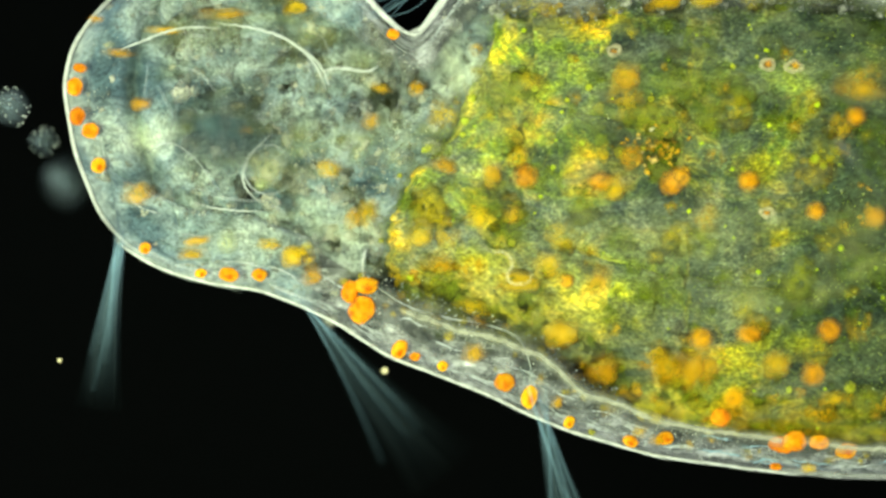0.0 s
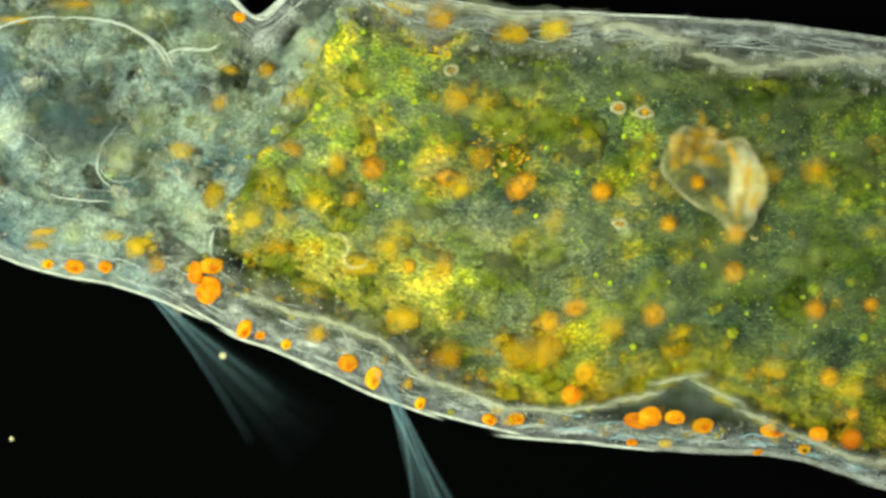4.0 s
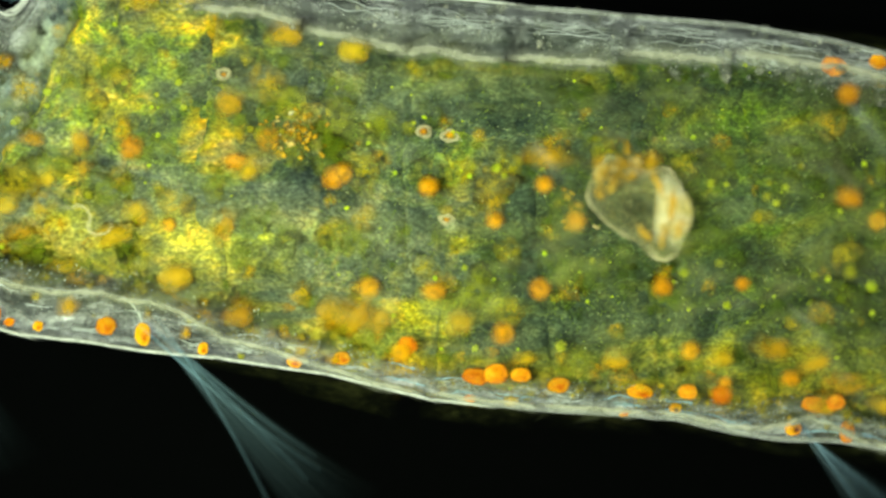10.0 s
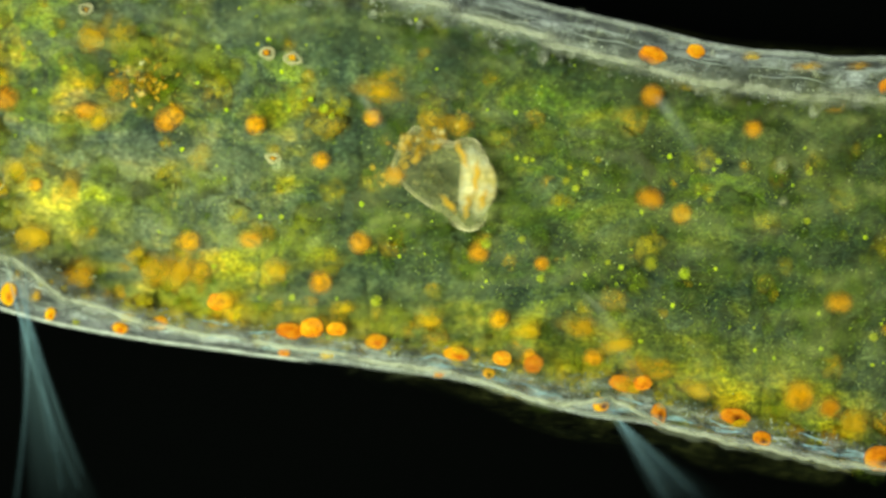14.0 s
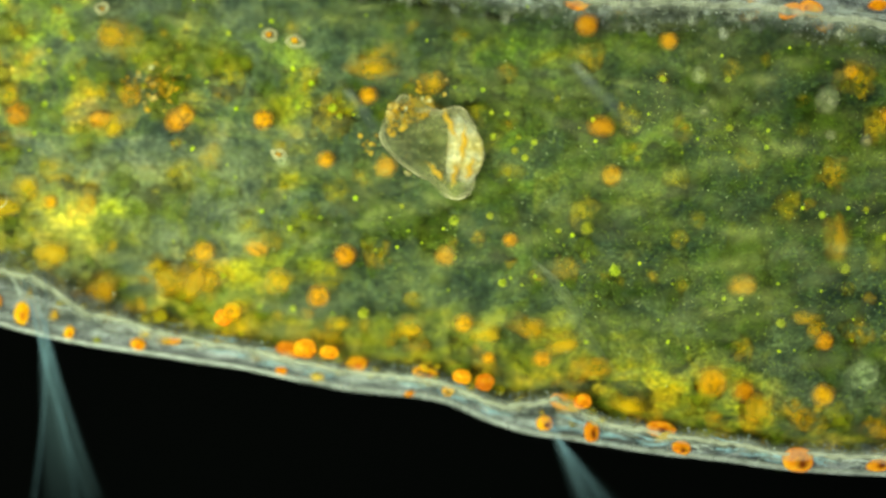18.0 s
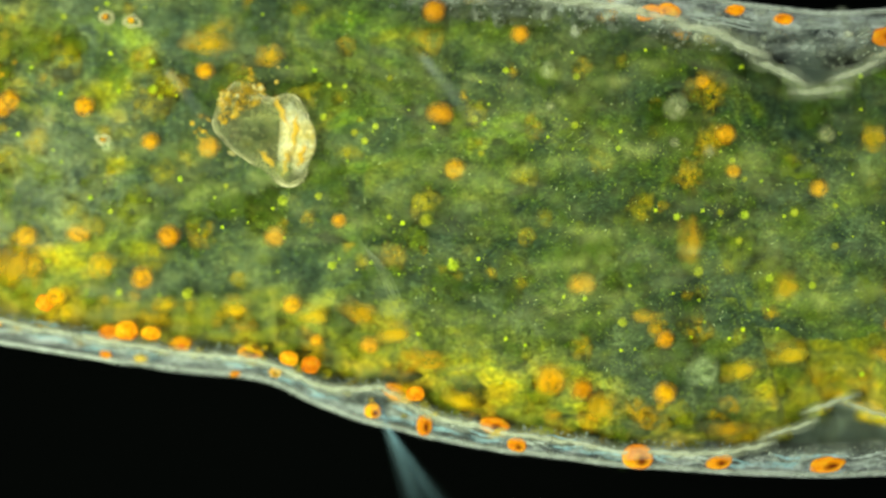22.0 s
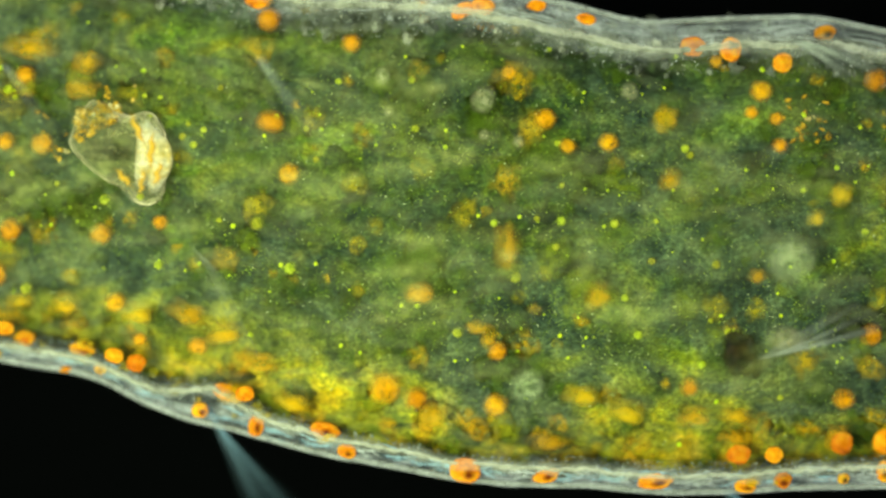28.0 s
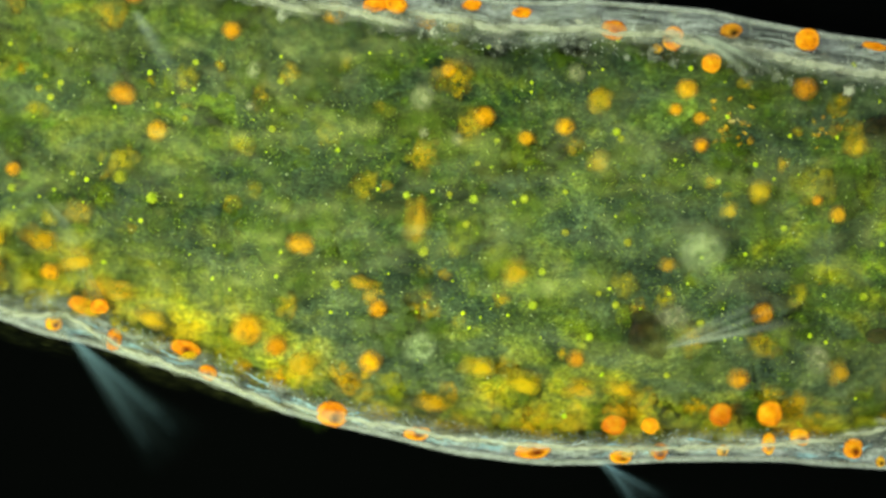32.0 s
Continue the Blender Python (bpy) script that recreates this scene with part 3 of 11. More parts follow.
def build_flank(x0):
    """Lower body wall, one ring of it, with skin, fibres, its piece of gut and the belly under it."""
    x1, o = x0 + STEP, 28
    head = x1 < 560

    def y_wall(x, f):
        return low(x) - (0 if x0 < 1400 else 4) - (band(x) + (30 if x0 < 1100 else 4)) * f

    def top(x, y):
        d = (low(x) - y) / (band(x) + 14)
        return 0.225 + 0.012 * max(0.0, d - 0.8) * 4 + 0.05 * math.sin(min(1.0, max(0.0, d * 1.6)) * math.pi / 2) + 0.010 * lump(x * 2, y * 2)

    seg = piece("body_ring", slab("body_ring", x0 - o, x1 + o, y_wall, 20, 16, lifted(x0, top), 0.05, HEAD if head else WALL_FORE if x0 < 1350 else WALL, None, (0.0, 0.08 if head else 0.0), 0.0, (26, 0.0, 0.62, True)), worm, "grey translucent flank tissue")
    xs = np.linspace(max(x0 - o, 100), x1 + o, 12)
    piece("cuticle", gather("cuticle", [tube([spot(x, low(x) - (1 if x0 < 1400 else 6), 0.268) for x in xs], [0.0034 if x0 < 1400 else 0.0065] * 12, 8)], CUTICLE if x0 < 1400 else CUTICLE_SOFT), seg, "bright thin skin")
    fib = []
    for k in range(4):
        d = rnd.uniform(14, 27) if k < 3 else 6 + (band(x0) - 10) * rnd.random()
        ph, am = rnd.uniform(0, 6), rnd.uniform(0.5, 3.6)
        wave = rnd.uniform(8, 14)
        pts = [spot(x, low(x) - d - am * math.sin(x / wave + ph) - 6 * noise.noise((x / 30, ph, 0)), top(x, low(x) - d) + 0.004) for x in np.linspace(x0 - 10 + rnd.uniform(0, 30), x1 + 10 - rnd.uniform(0, 30), 18)]
        fib.append(tube(pts, [rnd.uniform(0.0012, 0.0034) * (0.5 + abs(noise.noise((x0 / 20 + i * 0.35, ph, 0))) * 1.6) for i in range(18)], 6))
    piece("muscle_fibre", gather("muscle_fibre", fib, BLUE if x0 > 1150 and int(x0 / STEP) % 4 else FIBRE), seg, "pale wavy muscle fibres", "stuff")
    piece("granule", speckle(x0, x1, y_wall, 190, 0.7, 2.2, 0.2, top, GREY_SPECKS, "granule"), seg, "", "stuff")
    if x0 < 600:
        piece("tissue_lump", speckle(x0, x1, y_wall, 14, 5, 15, 0.0, top, LUMPS, "tissue_lump", BALL2, 0.4, 0.7), seg, "", "stuff")
    if 450 < x0 < 2000:
        piece("fat_cell", speckle(x0, x1, lambda x, f: low(x) - 14 - (band(x) + 4) * f ** 0.6, 3, 7, 19, 0.3, top, WARM_CLUMPS, "fat_cell", BALL3, 0.4, 0.5), seg, "soft orange fat cells", "stuff")
    if x0 >= 150:
        belly = slab("belly", x0 - 40, x1 + 40, lambda x, f: low(x) - 34 - min(380, low(x) - up(x) - 46) * f, 4, 10, lambda x, y: 0.185 + 0.02 * lump(x, y), 0.06, VENTRAL)
        piece("belly", belly, seg)
    flanks[x0] = seg
    if x1 > 690:
        def y_gut(x, f):
            a, b = gut_top(x), low(x) - band(x) + 20
            return b - (b - a) * 0.41 * f
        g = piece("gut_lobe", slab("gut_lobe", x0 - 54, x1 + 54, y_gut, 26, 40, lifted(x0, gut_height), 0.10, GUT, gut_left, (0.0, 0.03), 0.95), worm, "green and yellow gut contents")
        dress_gut(x0, x1, y_gut, g)
        me = speckle(x0, x1, lambda x, f: low(x) - band(x) - 70 * f * f if x > gut_left(low(x) - band(x) - 70) else None, 7, 14, 38, 0.15, gut_height, WARM_CLUMPS if x0 % 150 else CLUMPS, "pigment_clump", BALL3, 0.16, 0.6)
        if me:
            piece("pigment_clump", me, g, "orange pigment clumps along the gut wall", "stuff")
        line_gut(x0, g, lambda x: y_gut(x, 0.0), 6.0)
        gut_flanks[x0] = g


def build_back(x0):
    """Upper body wall, one ring of it."""
    x1, o = x0 + 2 * STEP, 40
    head = x1 < 640

    def wall(x):
        return gut_top(x) - up(x) + 44

    def y_wall(x, f):
        return up(x) + wall(x) * (1 - f)

    def top(x, y):
        d = (y - up(x)) / wall(x)
        return 0.225 + 0.05 * math.sin(min(1.0, max(0.0, d * 1.6)) * math.pi / 2) + 0.010 * lump(x * 2, y * 2)

    seg = piece("body_ring", slab("body_ring", max(100, x0 - o), x1 + o, y_wall, 34, 14, lifted(x0 / 2, top), 0.05, HEAD if head else WALL_FORE if x0 < 1350 else WALL, None, (0.08 if head else 0.0, 0.0), 0.0, (34, 0.62, 0.0, True)), worm, "grey translucent back tissue")
    xs = np.linspace(max(100, x0 - o), x1 + o, 24)
    piece("cuticle", gather("cuticle", [tube([spot(x, up(x) + (1 if x0 < 1400 else 5), 0.268) for x in xs], [0.0032 if x0 < 1400 else 0.0060] * 24, 8)], CUTICLE if x0 < 1400 else CUTICLE_SOFT), seg, "bright thin skin")
    fib = []
    for k in range(5):
        d = rnd.uniform(6, 52)
        ph, am = rnd.uniform(0, 6), rnd.uniform(0.5, 4.0)
        wave = rnd.uniform(9, 16)
        fx = np.linspace(max(100, x0 - 10), x1 + 10, 30)
        pts = [spot(x, up(x) + d + am * math.sin(x / wave + ph), top(x, up(x) + d) + 0.004) for x in fx]
        fib.append(tube(pts, [rnd.uniform(0.0007, 0.0018)] * 30, 5))
    piece("muscle_fibre", gather("muscle_fibre", fib, FIBRE), seg, "pale wavy muscle fibres", "stuff")
    piece("granule", speckle(x0, x1, y_wall, 280, 0.7, 2.2, 0.2, top, GREY_SPECKS, "granule"), seg, "", "stuff")
    piece("tissue_lump", speckle(x0, x1, y_wall, 24, 5, 15, 0.0, top, LUMPS, "tissue_lump", BALL2, 0.4, 0.7), seg, "", "stuff")
    belly = slab("belly", max(120, x0 - 40), x1 + 40, lambda x, f: up(x) + 34 + min(400, low(x) - up(x) - 46) * (1 - f), 6, 10, lambda x, y: 0.175 + 0.02 * lump(x, y), 0.06, VENTRAL)
    piece("belly", belly, seg)
    backs[x0] = seg
    if x1 > 860:
        for h in (x0, x0 + STEP):
            def y_gut(x, f):
                a, b = gut_top(x) - 6, low(x) - band(x)
                return a + (b - a) * 0.38 * (1 - f)
            if h + STEP < 850:
                continue
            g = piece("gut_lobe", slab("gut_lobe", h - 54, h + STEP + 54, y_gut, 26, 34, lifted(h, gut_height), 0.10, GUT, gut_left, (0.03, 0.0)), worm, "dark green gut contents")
            dress_gut(h, h + STEP, y_gut, g)
            line_gut(h, g, lambda x: y_gut(x, 1.0), 9.0)
            gut_backs[h] = g


def build_middle(x0):
    """The crown of the gut between the flanks, and the pharynx before it."""
    x1, o = x0 + 2 * STEP, 52

    def y_gut(x, f):
        a, b = gut_top(x), low(x) - band(x)
        return a + (b - a) * (0.24 + 0.50 * (1 - f))

    if x0 < 900:
        def y_head(x, f):
            a, b = gut_top(x) - 4, low(x) - band(x) + 4
            return a + (b - a) * (1 - f)

        def top(x, y):
            return body_height(x, y) - 0.09 + 0.022 * lump(x * 1.4, y * 1.4) - 0.05 * max(0.0, min(1.0, (x - gut_left(y)) / 60)) - 0.09 * max(0.0, 1 - (x - 200) / 80) ** 2

        seg = piece("pharynx", slab("pharynx", x0 - (90 if x0 == 300 else o), x1 + o, y_head, 36, 70, top, 0.08, HEAD), worm, "grey granular head tissue")
        piece("granule", speckle(max(135, x0), x1, y_head, 2600, 0.7, 2.0, 0.3, top, GREY_SPECKS, "granule"), seg, "", "stuff")
        piece("tissue_lump", speckle(max(150, x0), x1, y_head, 130, 6, 22, 0.0, top, LUMPS, "tissue_lump", BALL2, 0.35, 0.8), seg, "", "stuff")
        piece("dark_lump", speckle(max(150, x0), x1, y_head, 50, 8, 30, 0.0, top, SHADE_LUMPS, "dark_lump", BALL2, 0.3, 0.8), seg, "", "stuff")
        if x1 > 690:
            g = piece("gut_crown", slab("gut_crown", x0 - o, x1 + o, y_gut, 38, 44, lifted(x0 / 2, gut_height), 0.10, GUT, gut_left, (0.03, 0.03)), seg, "green and yellow gut contents")
            dress_gut(x0, x1, y_gut, seg)
    else:
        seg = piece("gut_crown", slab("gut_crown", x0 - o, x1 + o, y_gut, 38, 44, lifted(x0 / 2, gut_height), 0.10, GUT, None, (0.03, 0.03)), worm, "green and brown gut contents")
        dress_gut(x0, x1, y_gut, seg)
    def y_skin(x, f):
        a, b = up(x) + 26, low(x) - 26
        return a + (b - a) * (1 - f)

    v, f, soft = [], [], []
    for i in range(17):
        x = max(130, x0 - 30) + (x1 + 30 - max(130, x0 - 30)) * i / 16
        for j in range(25):
            y = y_skin(x, j / 24)
            v.append(spot(x, y, body_height(x, y) + 0.004 * (x0 // 150 % 2)))
            soft.append(min(1.0, (min(i, 16 - i) + 0.2) / 4.6) * min(1.0, min(j, 24 - j) / 5))
            if i and j:
                f.append((len(v) - 1, len(v) - 2, len(v) - 27, len(v) - 26))
    piece("upper_skin", mesh_of("upper_skin", v, f, SKIN, True, soft), seg, "misty translucent upper skin")
    middles[x0] = seg


for k in range(3, 46):
    build_flank(k * STEP)
for k in range(2, 23):
    build_back(k * 2 * STEP)
for k in range(2, 23):
    build_middle(k * 2 * STEP)


SNOUT_GRID = np.arange(-200, 601, 5.0)
SNOUT_LINE = smooth([-90, -75, -40, 0, 70, 143, 262, 373, 424, 466, 490], [380, 330, 250, 190, 132, 112, 127, 166, 206, 262, 310], SNOUT_GRID, 19)


def snout(y):
    """The front outline of the head."""
    return float(np.interp(y, SNOUT_GRID, SNOUT_LINE))


def build_snout():
    v, f = [], []
    rows, cols = 60, 22
    for j in range(rows + 1):
        y = -75 + 541 * j / rows
        for i in range(cols + 1):
            d = i / cols
            x = snout(y) + 135 * d
            v.append(spot(x, y, 0.225 + 0.055 * math.sin(0.92 * math.pi * d) - 0.03 * d * d + 0.008 * lump(x * 2, y * 2)))
    m = len(v)
    v += [p - Vector((0, 0, 0.06)) for p in v[:m]]
    w = cols + 1
    for j in range(rows):
        for i in range(cols):
            a = j * w + i
            f.append((a, a + w, a + w + 1, a + 1))
            f.append((m + a, m + a + 1, m + a + w + 1, m + a + w))
    ring = list(range(w)) + [j * w + cols for j in range(1, rows + 1)] + [rows * w + i for i in range(cols - 1, -1, -1)] + [j * w for j in range(rows - 1, 0, -1)]
    for a, b in zip(ring, ring[1:] + ring[:1]):
        f.append((a, b, b + m, a + m))
    cap = piece("snout", mesh_of("snout", v, f, HEAD), worm, "grey rounded front of the head")
    ys = np.linspace(-75, 466, 40)
    piece("cuticle", gather("cuticle", [tube([spot(snout(y), y, 0.268) for y in ys], [0.0044] * 40, 8)], CUTICLE), cap, "bright thin skin")

    def y_any(x, f):
        y = -60 + 500 * f
        return y if snout(y) + 6 < x < snout(y) + 130 else None

    def top(x, y):
        d = (x - snout(y)) / 135
        return 0.225 + 0.055 * math.sin(0.92 * math.pi * max(0.0, d)) - 0.03 * d * d
    piece("granule", speckle(110, 360, y_any, 1500, 0.7, 2.0, 0.3, top, GREY_SPECKS, "granule"), cap, "", "stuff")
    piece("tissue_lump", speckle(110, 360, y_any, 130, 5, 18, 0.0, top, LUMPS, "tissue_lump", BALL2, 0.35, 0.8), cap, "", "stuff")
    return cap


cap = build_snout()


def seat(x, y):
    """The part that carries a place of the plan."""
    if x < snout(y) + 120 and x < 300:
        return cap, 0.285
    k = min(45, max(3, int(x // STEP))) * STEP
    u = min(22, max(2, int(x // (2 * STEP)))) * 2 * STEP
    a, b = gut_top(x), low(x) - band(x)
    if y > b - (42 if x > 1250 else 0):
        return flanks[k], 0.27 if y > b else 0.288
    if y < a:
        return backs[u], 0.27
    f = (y - a) / (b - a)
    if x < gut_left(y):
        return middles[u], body_height(x, y) - 0.08
    if f > 0.62 and k in gut_flanks:
        return gut_flanks[k], gut_height(x, y)
    if f < 0.33 and k in gut_backs:
        return gut_backs[k], gut_height(x, y)
    return middles[u], gut_height(x, y)


DROP_MESH = {}


def drop(x, y, a, b, mat=ORANGE, name="oil_drop", label="", lift=0.3):
    holder, z = seat(x, y)
    if mat == ORANGE and y > low(x) - band(x) and rnd.random() < 0.65:
        mat, label = (CORED, "orange oil drop with a dark red core") if x > 1850 else (TINGED, "orange oil drop with a deeper orange heart")
    elif mat == ORANGE and up(x) + 90 < y < low(x) - band(x) - 44:
        mat, label = SOFT, "soft orange granular oil drop"
    if mat == YELLOW and a > 13:
        mat, label = PALE, "pale yellow cloudy cell"
    if mat == DARK or (mat == PALE and a > 40):
        holder = middles[min(22, int(x // 150)) * 150]
    if x > 1250 and gut_top(x) < y < low(x) - band(x) - 10 and mat != DARK:
        z += rnd.uniform(0.012, 0.05) if x < 2000 else rnd.uniform(0.0, 0.03)
    if mat in (AMBER, SOFT):
        a, b = 1.25 * a, 1.25 * b
    elif mat in (ORANGE, CORED, TINGED) and x > 1250:
        a, b = 1.14 * a, 1.14 * b
    key = (mat.name, name, rnd.randrange(3))
    if key not in DROP_MESH:
        v = [q * (1 + (0.5 if mat == AMBER else 0.16) * noise.noise(q * 1.3 + Vector((key[2] * 5, 0, 0)))) for q in BALL3[0]]
        DROP_MESH[key] = mesh_of(name, v, BALL3[1], mat, True, [max(0.0, q.z) ** (3.0 if mat in (AMBER, PALE, SOFT, SLATE) else 0.9 if mat == DARK else 1.2 if mat == YELLOW else 0.7) for q in BALL3[0]])
    ob = piece(name, DROP_MESH[key], holder, label)
    r = min(a, b) / 1000
    ob.matrix_basis = Matrix.LocRotScale(spot(x, y, z + lift * r), Euler((0, 0, rnd.uniform(-0.4, 0.1))), (a / 1000, b / 1000, r * 0.8))
    return ob


# oil drops and cells, stretch by stretch: x, y, half length, half width

for row in [(1216, 742, 16, 12), (1308, 703, 15, 15), (1709, 801, 16, 12), (1752, 809, 15, 15), (1860, 774, 18, 15), (2077, 896, 24, 14), (2811, 972, 20, 16), (2872, 976, 14, 14), (2823, 1031, 18, 11),
            (2888, 1023, 14, 14), (2991, 962, 18, 18), (3068, 963, 20, 20), (2345, 218, 22, 13), (2411, 241, 18, 13), (2499, 217, 16, 9), (2766, 281, 20, 17), (2919, 324, 16, 16)]:
    drop(*row, ORANGE, "oil_drop", "bright orange oil drop")
# drops and cells inside the gut, from head to tail
for row in [(935, 345, 22, 22), (998, 498, 14, 14), (1086, 358, 22, 16), (1218, 364, 20, 20), (1233, 354, 18, 18), (1271, 591, 20, 20), (1325, 694, 18, 18), (1354, 359, 18, 18), (1356, 581, 22, 16), (1461, 660, 20, 20), (1468, 423, 16, 16), (1500, 585, 20, 20), (1532, 313, 16, 16), (1563, 437, 18, 18), (1677, 593, 18, 18), (1711, 711, 18, 18), (1759, 772, 12, 12), (1794, 571, 13, 13), (1963, 208, 20, 20), (1972, 390, 24, 18), (2006, 468, 18, 18), (2119, 251, 16, 16)]:
    drop(*row, SOFT, "oil_drop", "soft orange granular oil drop")
for row in [(2179, 829, 26, 26), (2233, 849, 20, 20), (2246, 664, 24, 18), (2281, 208, 20, 20), (2380, 869, 20, 20), (2391, 775, 16, 16), (2453, 330, 13, 13), (2514, 413, 18, 18), (2562, 459, 13, 13), (2633, 446, 16, 16), (2732, 854, 16, 16), (2813, 305, 12, 12), (2855, 406, 12, 12), (2874, 371, 18, 18), (2899, 421, 12, 12), (2899, 469, 13, 13), (3002, 894, 18, 18), (3057, 784, 18, 18), (3078, 367, 20, 20), (3112, 571, 10, 10), (3146, 598, 14, 14)]:
    drop(*row, SOFT, "oil_drop", "soft orange granular oil drop")
for row in [(723, 439, 24, 24), (764, 487, 26, 18), (784, 326, 24, 14), (823, 398, 20, 20), (832, 557, 30, 16), (863, 336, 18, 24), (882, 389, 16, 16), (908, 506, 40, 20), (925, 312, 16, 20), (960, 470, 22, 22), (977, 61, 30, 22), (996, 591, 34, 26), (1067, 499, 18, 26), (1070, 35, 26, 26), (1091, 655, 28, 28), (1104, 216, 26, 26), (1108, 370, 24, 24), (1139, 317, 22, 22), (1197, 89, 34, 24), (1210, 640, 30, 30), (1257, 642, 26, 44), (1273, 87, 30, 22)]:
    drop(*row, AMBER, "pigment_cell", "blurred amber pigment patch")
for row in [(1284, 640, 26, 26), (1395, 637, 24, 24), (1498, 707, 20, 14), (1541, 267, 40, 22), (1613, 716, 24, 18), (1626, 339, 30, 18), (1660, 300, 22, 22), (1757, 730, 26, 18), (1839, 720, 34, 22), (1902, 748, 30, 20), (1962, 792, 34, 22), (2022, 851, 30, 18), (2262, 880, 26, 26), (2359, 730, 22, 12), (2375, 754, 14, 14), (2427, 610, 20, 44), (2494, 936, 30, 14), (2554, 868, 30, 20), (2592, 704, 22, 22), (2634, 899, 34, 20), (2709, 401, 22, 22), (2710, 510, 18, 18)]:
    drop(*row, AMBER, "pigment_cell", "blurred amber pigment patch")
for row in [(2741, 909, 30, 18), (2810, 911, 26, 18), (2857, 682, 14, 14), (2968, 590, 14, 14), (3008, 552, 20, 20), (3150, 471, 20, 20), (3180, 922, 20, 20)]:
    drop(*row, AMBER, "pigment_cell", "blurred amber pigment patch")
for row in [(665, 458, 6, 6), (710, 514, 8, 8), (742, 291, 8, 8), (810, 268, 7, 7), (813, 244, 9, 9), (826, 215, 9, 9), (876, 151, 6, 6), (885, 436, 11, 11), (923, 106, 6, 6), (935, 210, 8, 8), (935, 253, 6, 6), (945, 78, 6, 6), (984, 327, 6, 6), (990, 235, 6, 6), (1030, 215, 8, 8), (1034, 283, 7, 7), (1105, 208, 6, 6), (1145, 259, 8, 8), (1163, 301, 8, 8), (1318, 212, 6, 6), (1358, 196, 5, 5), (1411, 543, 6, 6)]:
    drop(*row, YELLOW, "algal_cell", "yellow green algal bead")
for row in [(1422, 686, 8, 8), (1432, 327, 8, 8), (1475, 331, 10, 10), (1488, 345, 7, 7), (1529, 306, 6, 6), (1529, 688, 12, 12), (1587, 506, 6, 6), (1695, 539, 11, 11), (1757, 529, 8, 8), (1760, 389, 8, 8), (1763, 350, 6, 6), (1780, 639, 9, 9), (1791, 351, 6, 6), (1818, 418, 8, 8), (1825, 394, 6, 6), (1836, 430, 8, 8), (1853, 403, 7, 7), (1889, 333, 7, 7), (1894, 559, 6, 6), (1956, 558, 13, 13), (2004, 622, 12, 12), (2032, 399, 7, 7)]:
    drop(*row, YELLOW, "algal_cell", "yellow green algal bead")
for row in [(2053, 441, 7, 7), (2088, 315, 7, 7), (2212, 413, 8, 8), (2217, 328, 7, 7), (2318, 736, 10, 10), (2378, 277, 5, 5), (2406, 566, 8, 8), (2439, 665, 11, 11), (2481, 563, 7, 7), (2512, 614, 8, 8), (2524, 570, 9, 9), (2529, 507, 6, 6), (2536, 455, 7, 7), (2612, 573, 9, 9), (2637, 703, 8, 8), (2648, 760, 9, 9), (2681, 636, 8, 8), (2685, 565, 6, 6), (2740, 455, 9, 9), (2748, 467, 8, 8), (2756, 816, 9, 9), (2775, 740, 6, 6)]:
    drop(*row, YELLOW, "algal_cell", "yellow green algal bead")
for row in [(2790, 651, 9, 9), (2804, 761, 8, 8), (2888, 885, 7, 7), (2949, 537, 6, 6), (2950, 796, 9, 9), (3050, 618, 7, 7), (3168, 742, 8, 8)]:
    drop(*row, YELLOW, "algal_cell", "yellow green algal bead")
for row in [(1393, 431, 16, 16), (2167, 315, 16, 20), (2170, 378, 11, 11), (2407, 377, 26, 30), (2407, 439, 13, 13), (2457, 840, 36, 36), (2467, 453, 14, 14), (2663, 353, 20, 20), (2901, 781, 40, 30), (2917, 654, 52, 52), (3156, 886, 28, 34)]:
    drop(*row, PALE, "clear_cell", "pale clear round cell")
for row in [(135, 148, 14, 18), (137, 200, 14, 18), (145, 115, 12, 9), (159, 226, 15, 15), (171, 288, 14, 14), (246, 436, 11, 11), (346, 489, 11, 9), (394, 499, 18, 14), (447, 506, 14, 12), (602, 544, 16, 22), (626, 574, 22, 28), (629, 531, 24, 16), (692, 94, 11, 11), (699, 638, 14, 18), (727, 647, 10, 8), (781, 658, 10, 10)]:
    drop(*row, ORANGE, "oil_drop", "bright orange oil drop")
for row in [(896, 672, 18, 18), (948, 693, 15, 22), (1032, 729, 10, 12), (1153, 752, 15, 11), (1405, 795, 10, 6), (1418, 757, 22, 14), (1436, 751, 20, 16), (1479, 756, 17, 11), (1524, 776, 18, 13)]:
    drop(*row, ORANGE, "oil_drop", "bright orange oil drop")
for row in [(1613, 831, 9, 5), (1644, 796, 22, 12), (1866, 883, 14, 12), (1900, 844, 20, 14), (1936, 843, 16, 12), (1954, 159, 22, 16), (1957, 897, 13, 18), (2029, 145, 14, 12)]:
    drop(*row, ORANGE, "oil_drop", "bright orange oil drop")
for row in [(2117, 932, 16, 11), (2331, 973, 26, 20), (2379, 216, 20, 14), (2474, 995, 22, 12), (2589, 237, 16, 9), (2669, 1015, 28, 14), (2840, 288, 18, 20), (3067, 1017, 12, 18)]:
    drop(*row, ORANGE, "oil_drop", "bright orange oil drop")
for row in [(3112, 1008, 17, 13), (3118, 299, 20, 18), (3195, 1034, 16, 17), (3220, 313, 20, 7)]:
    drop(*row, ORANGE, "oil_drop", "bright orange oil drop")
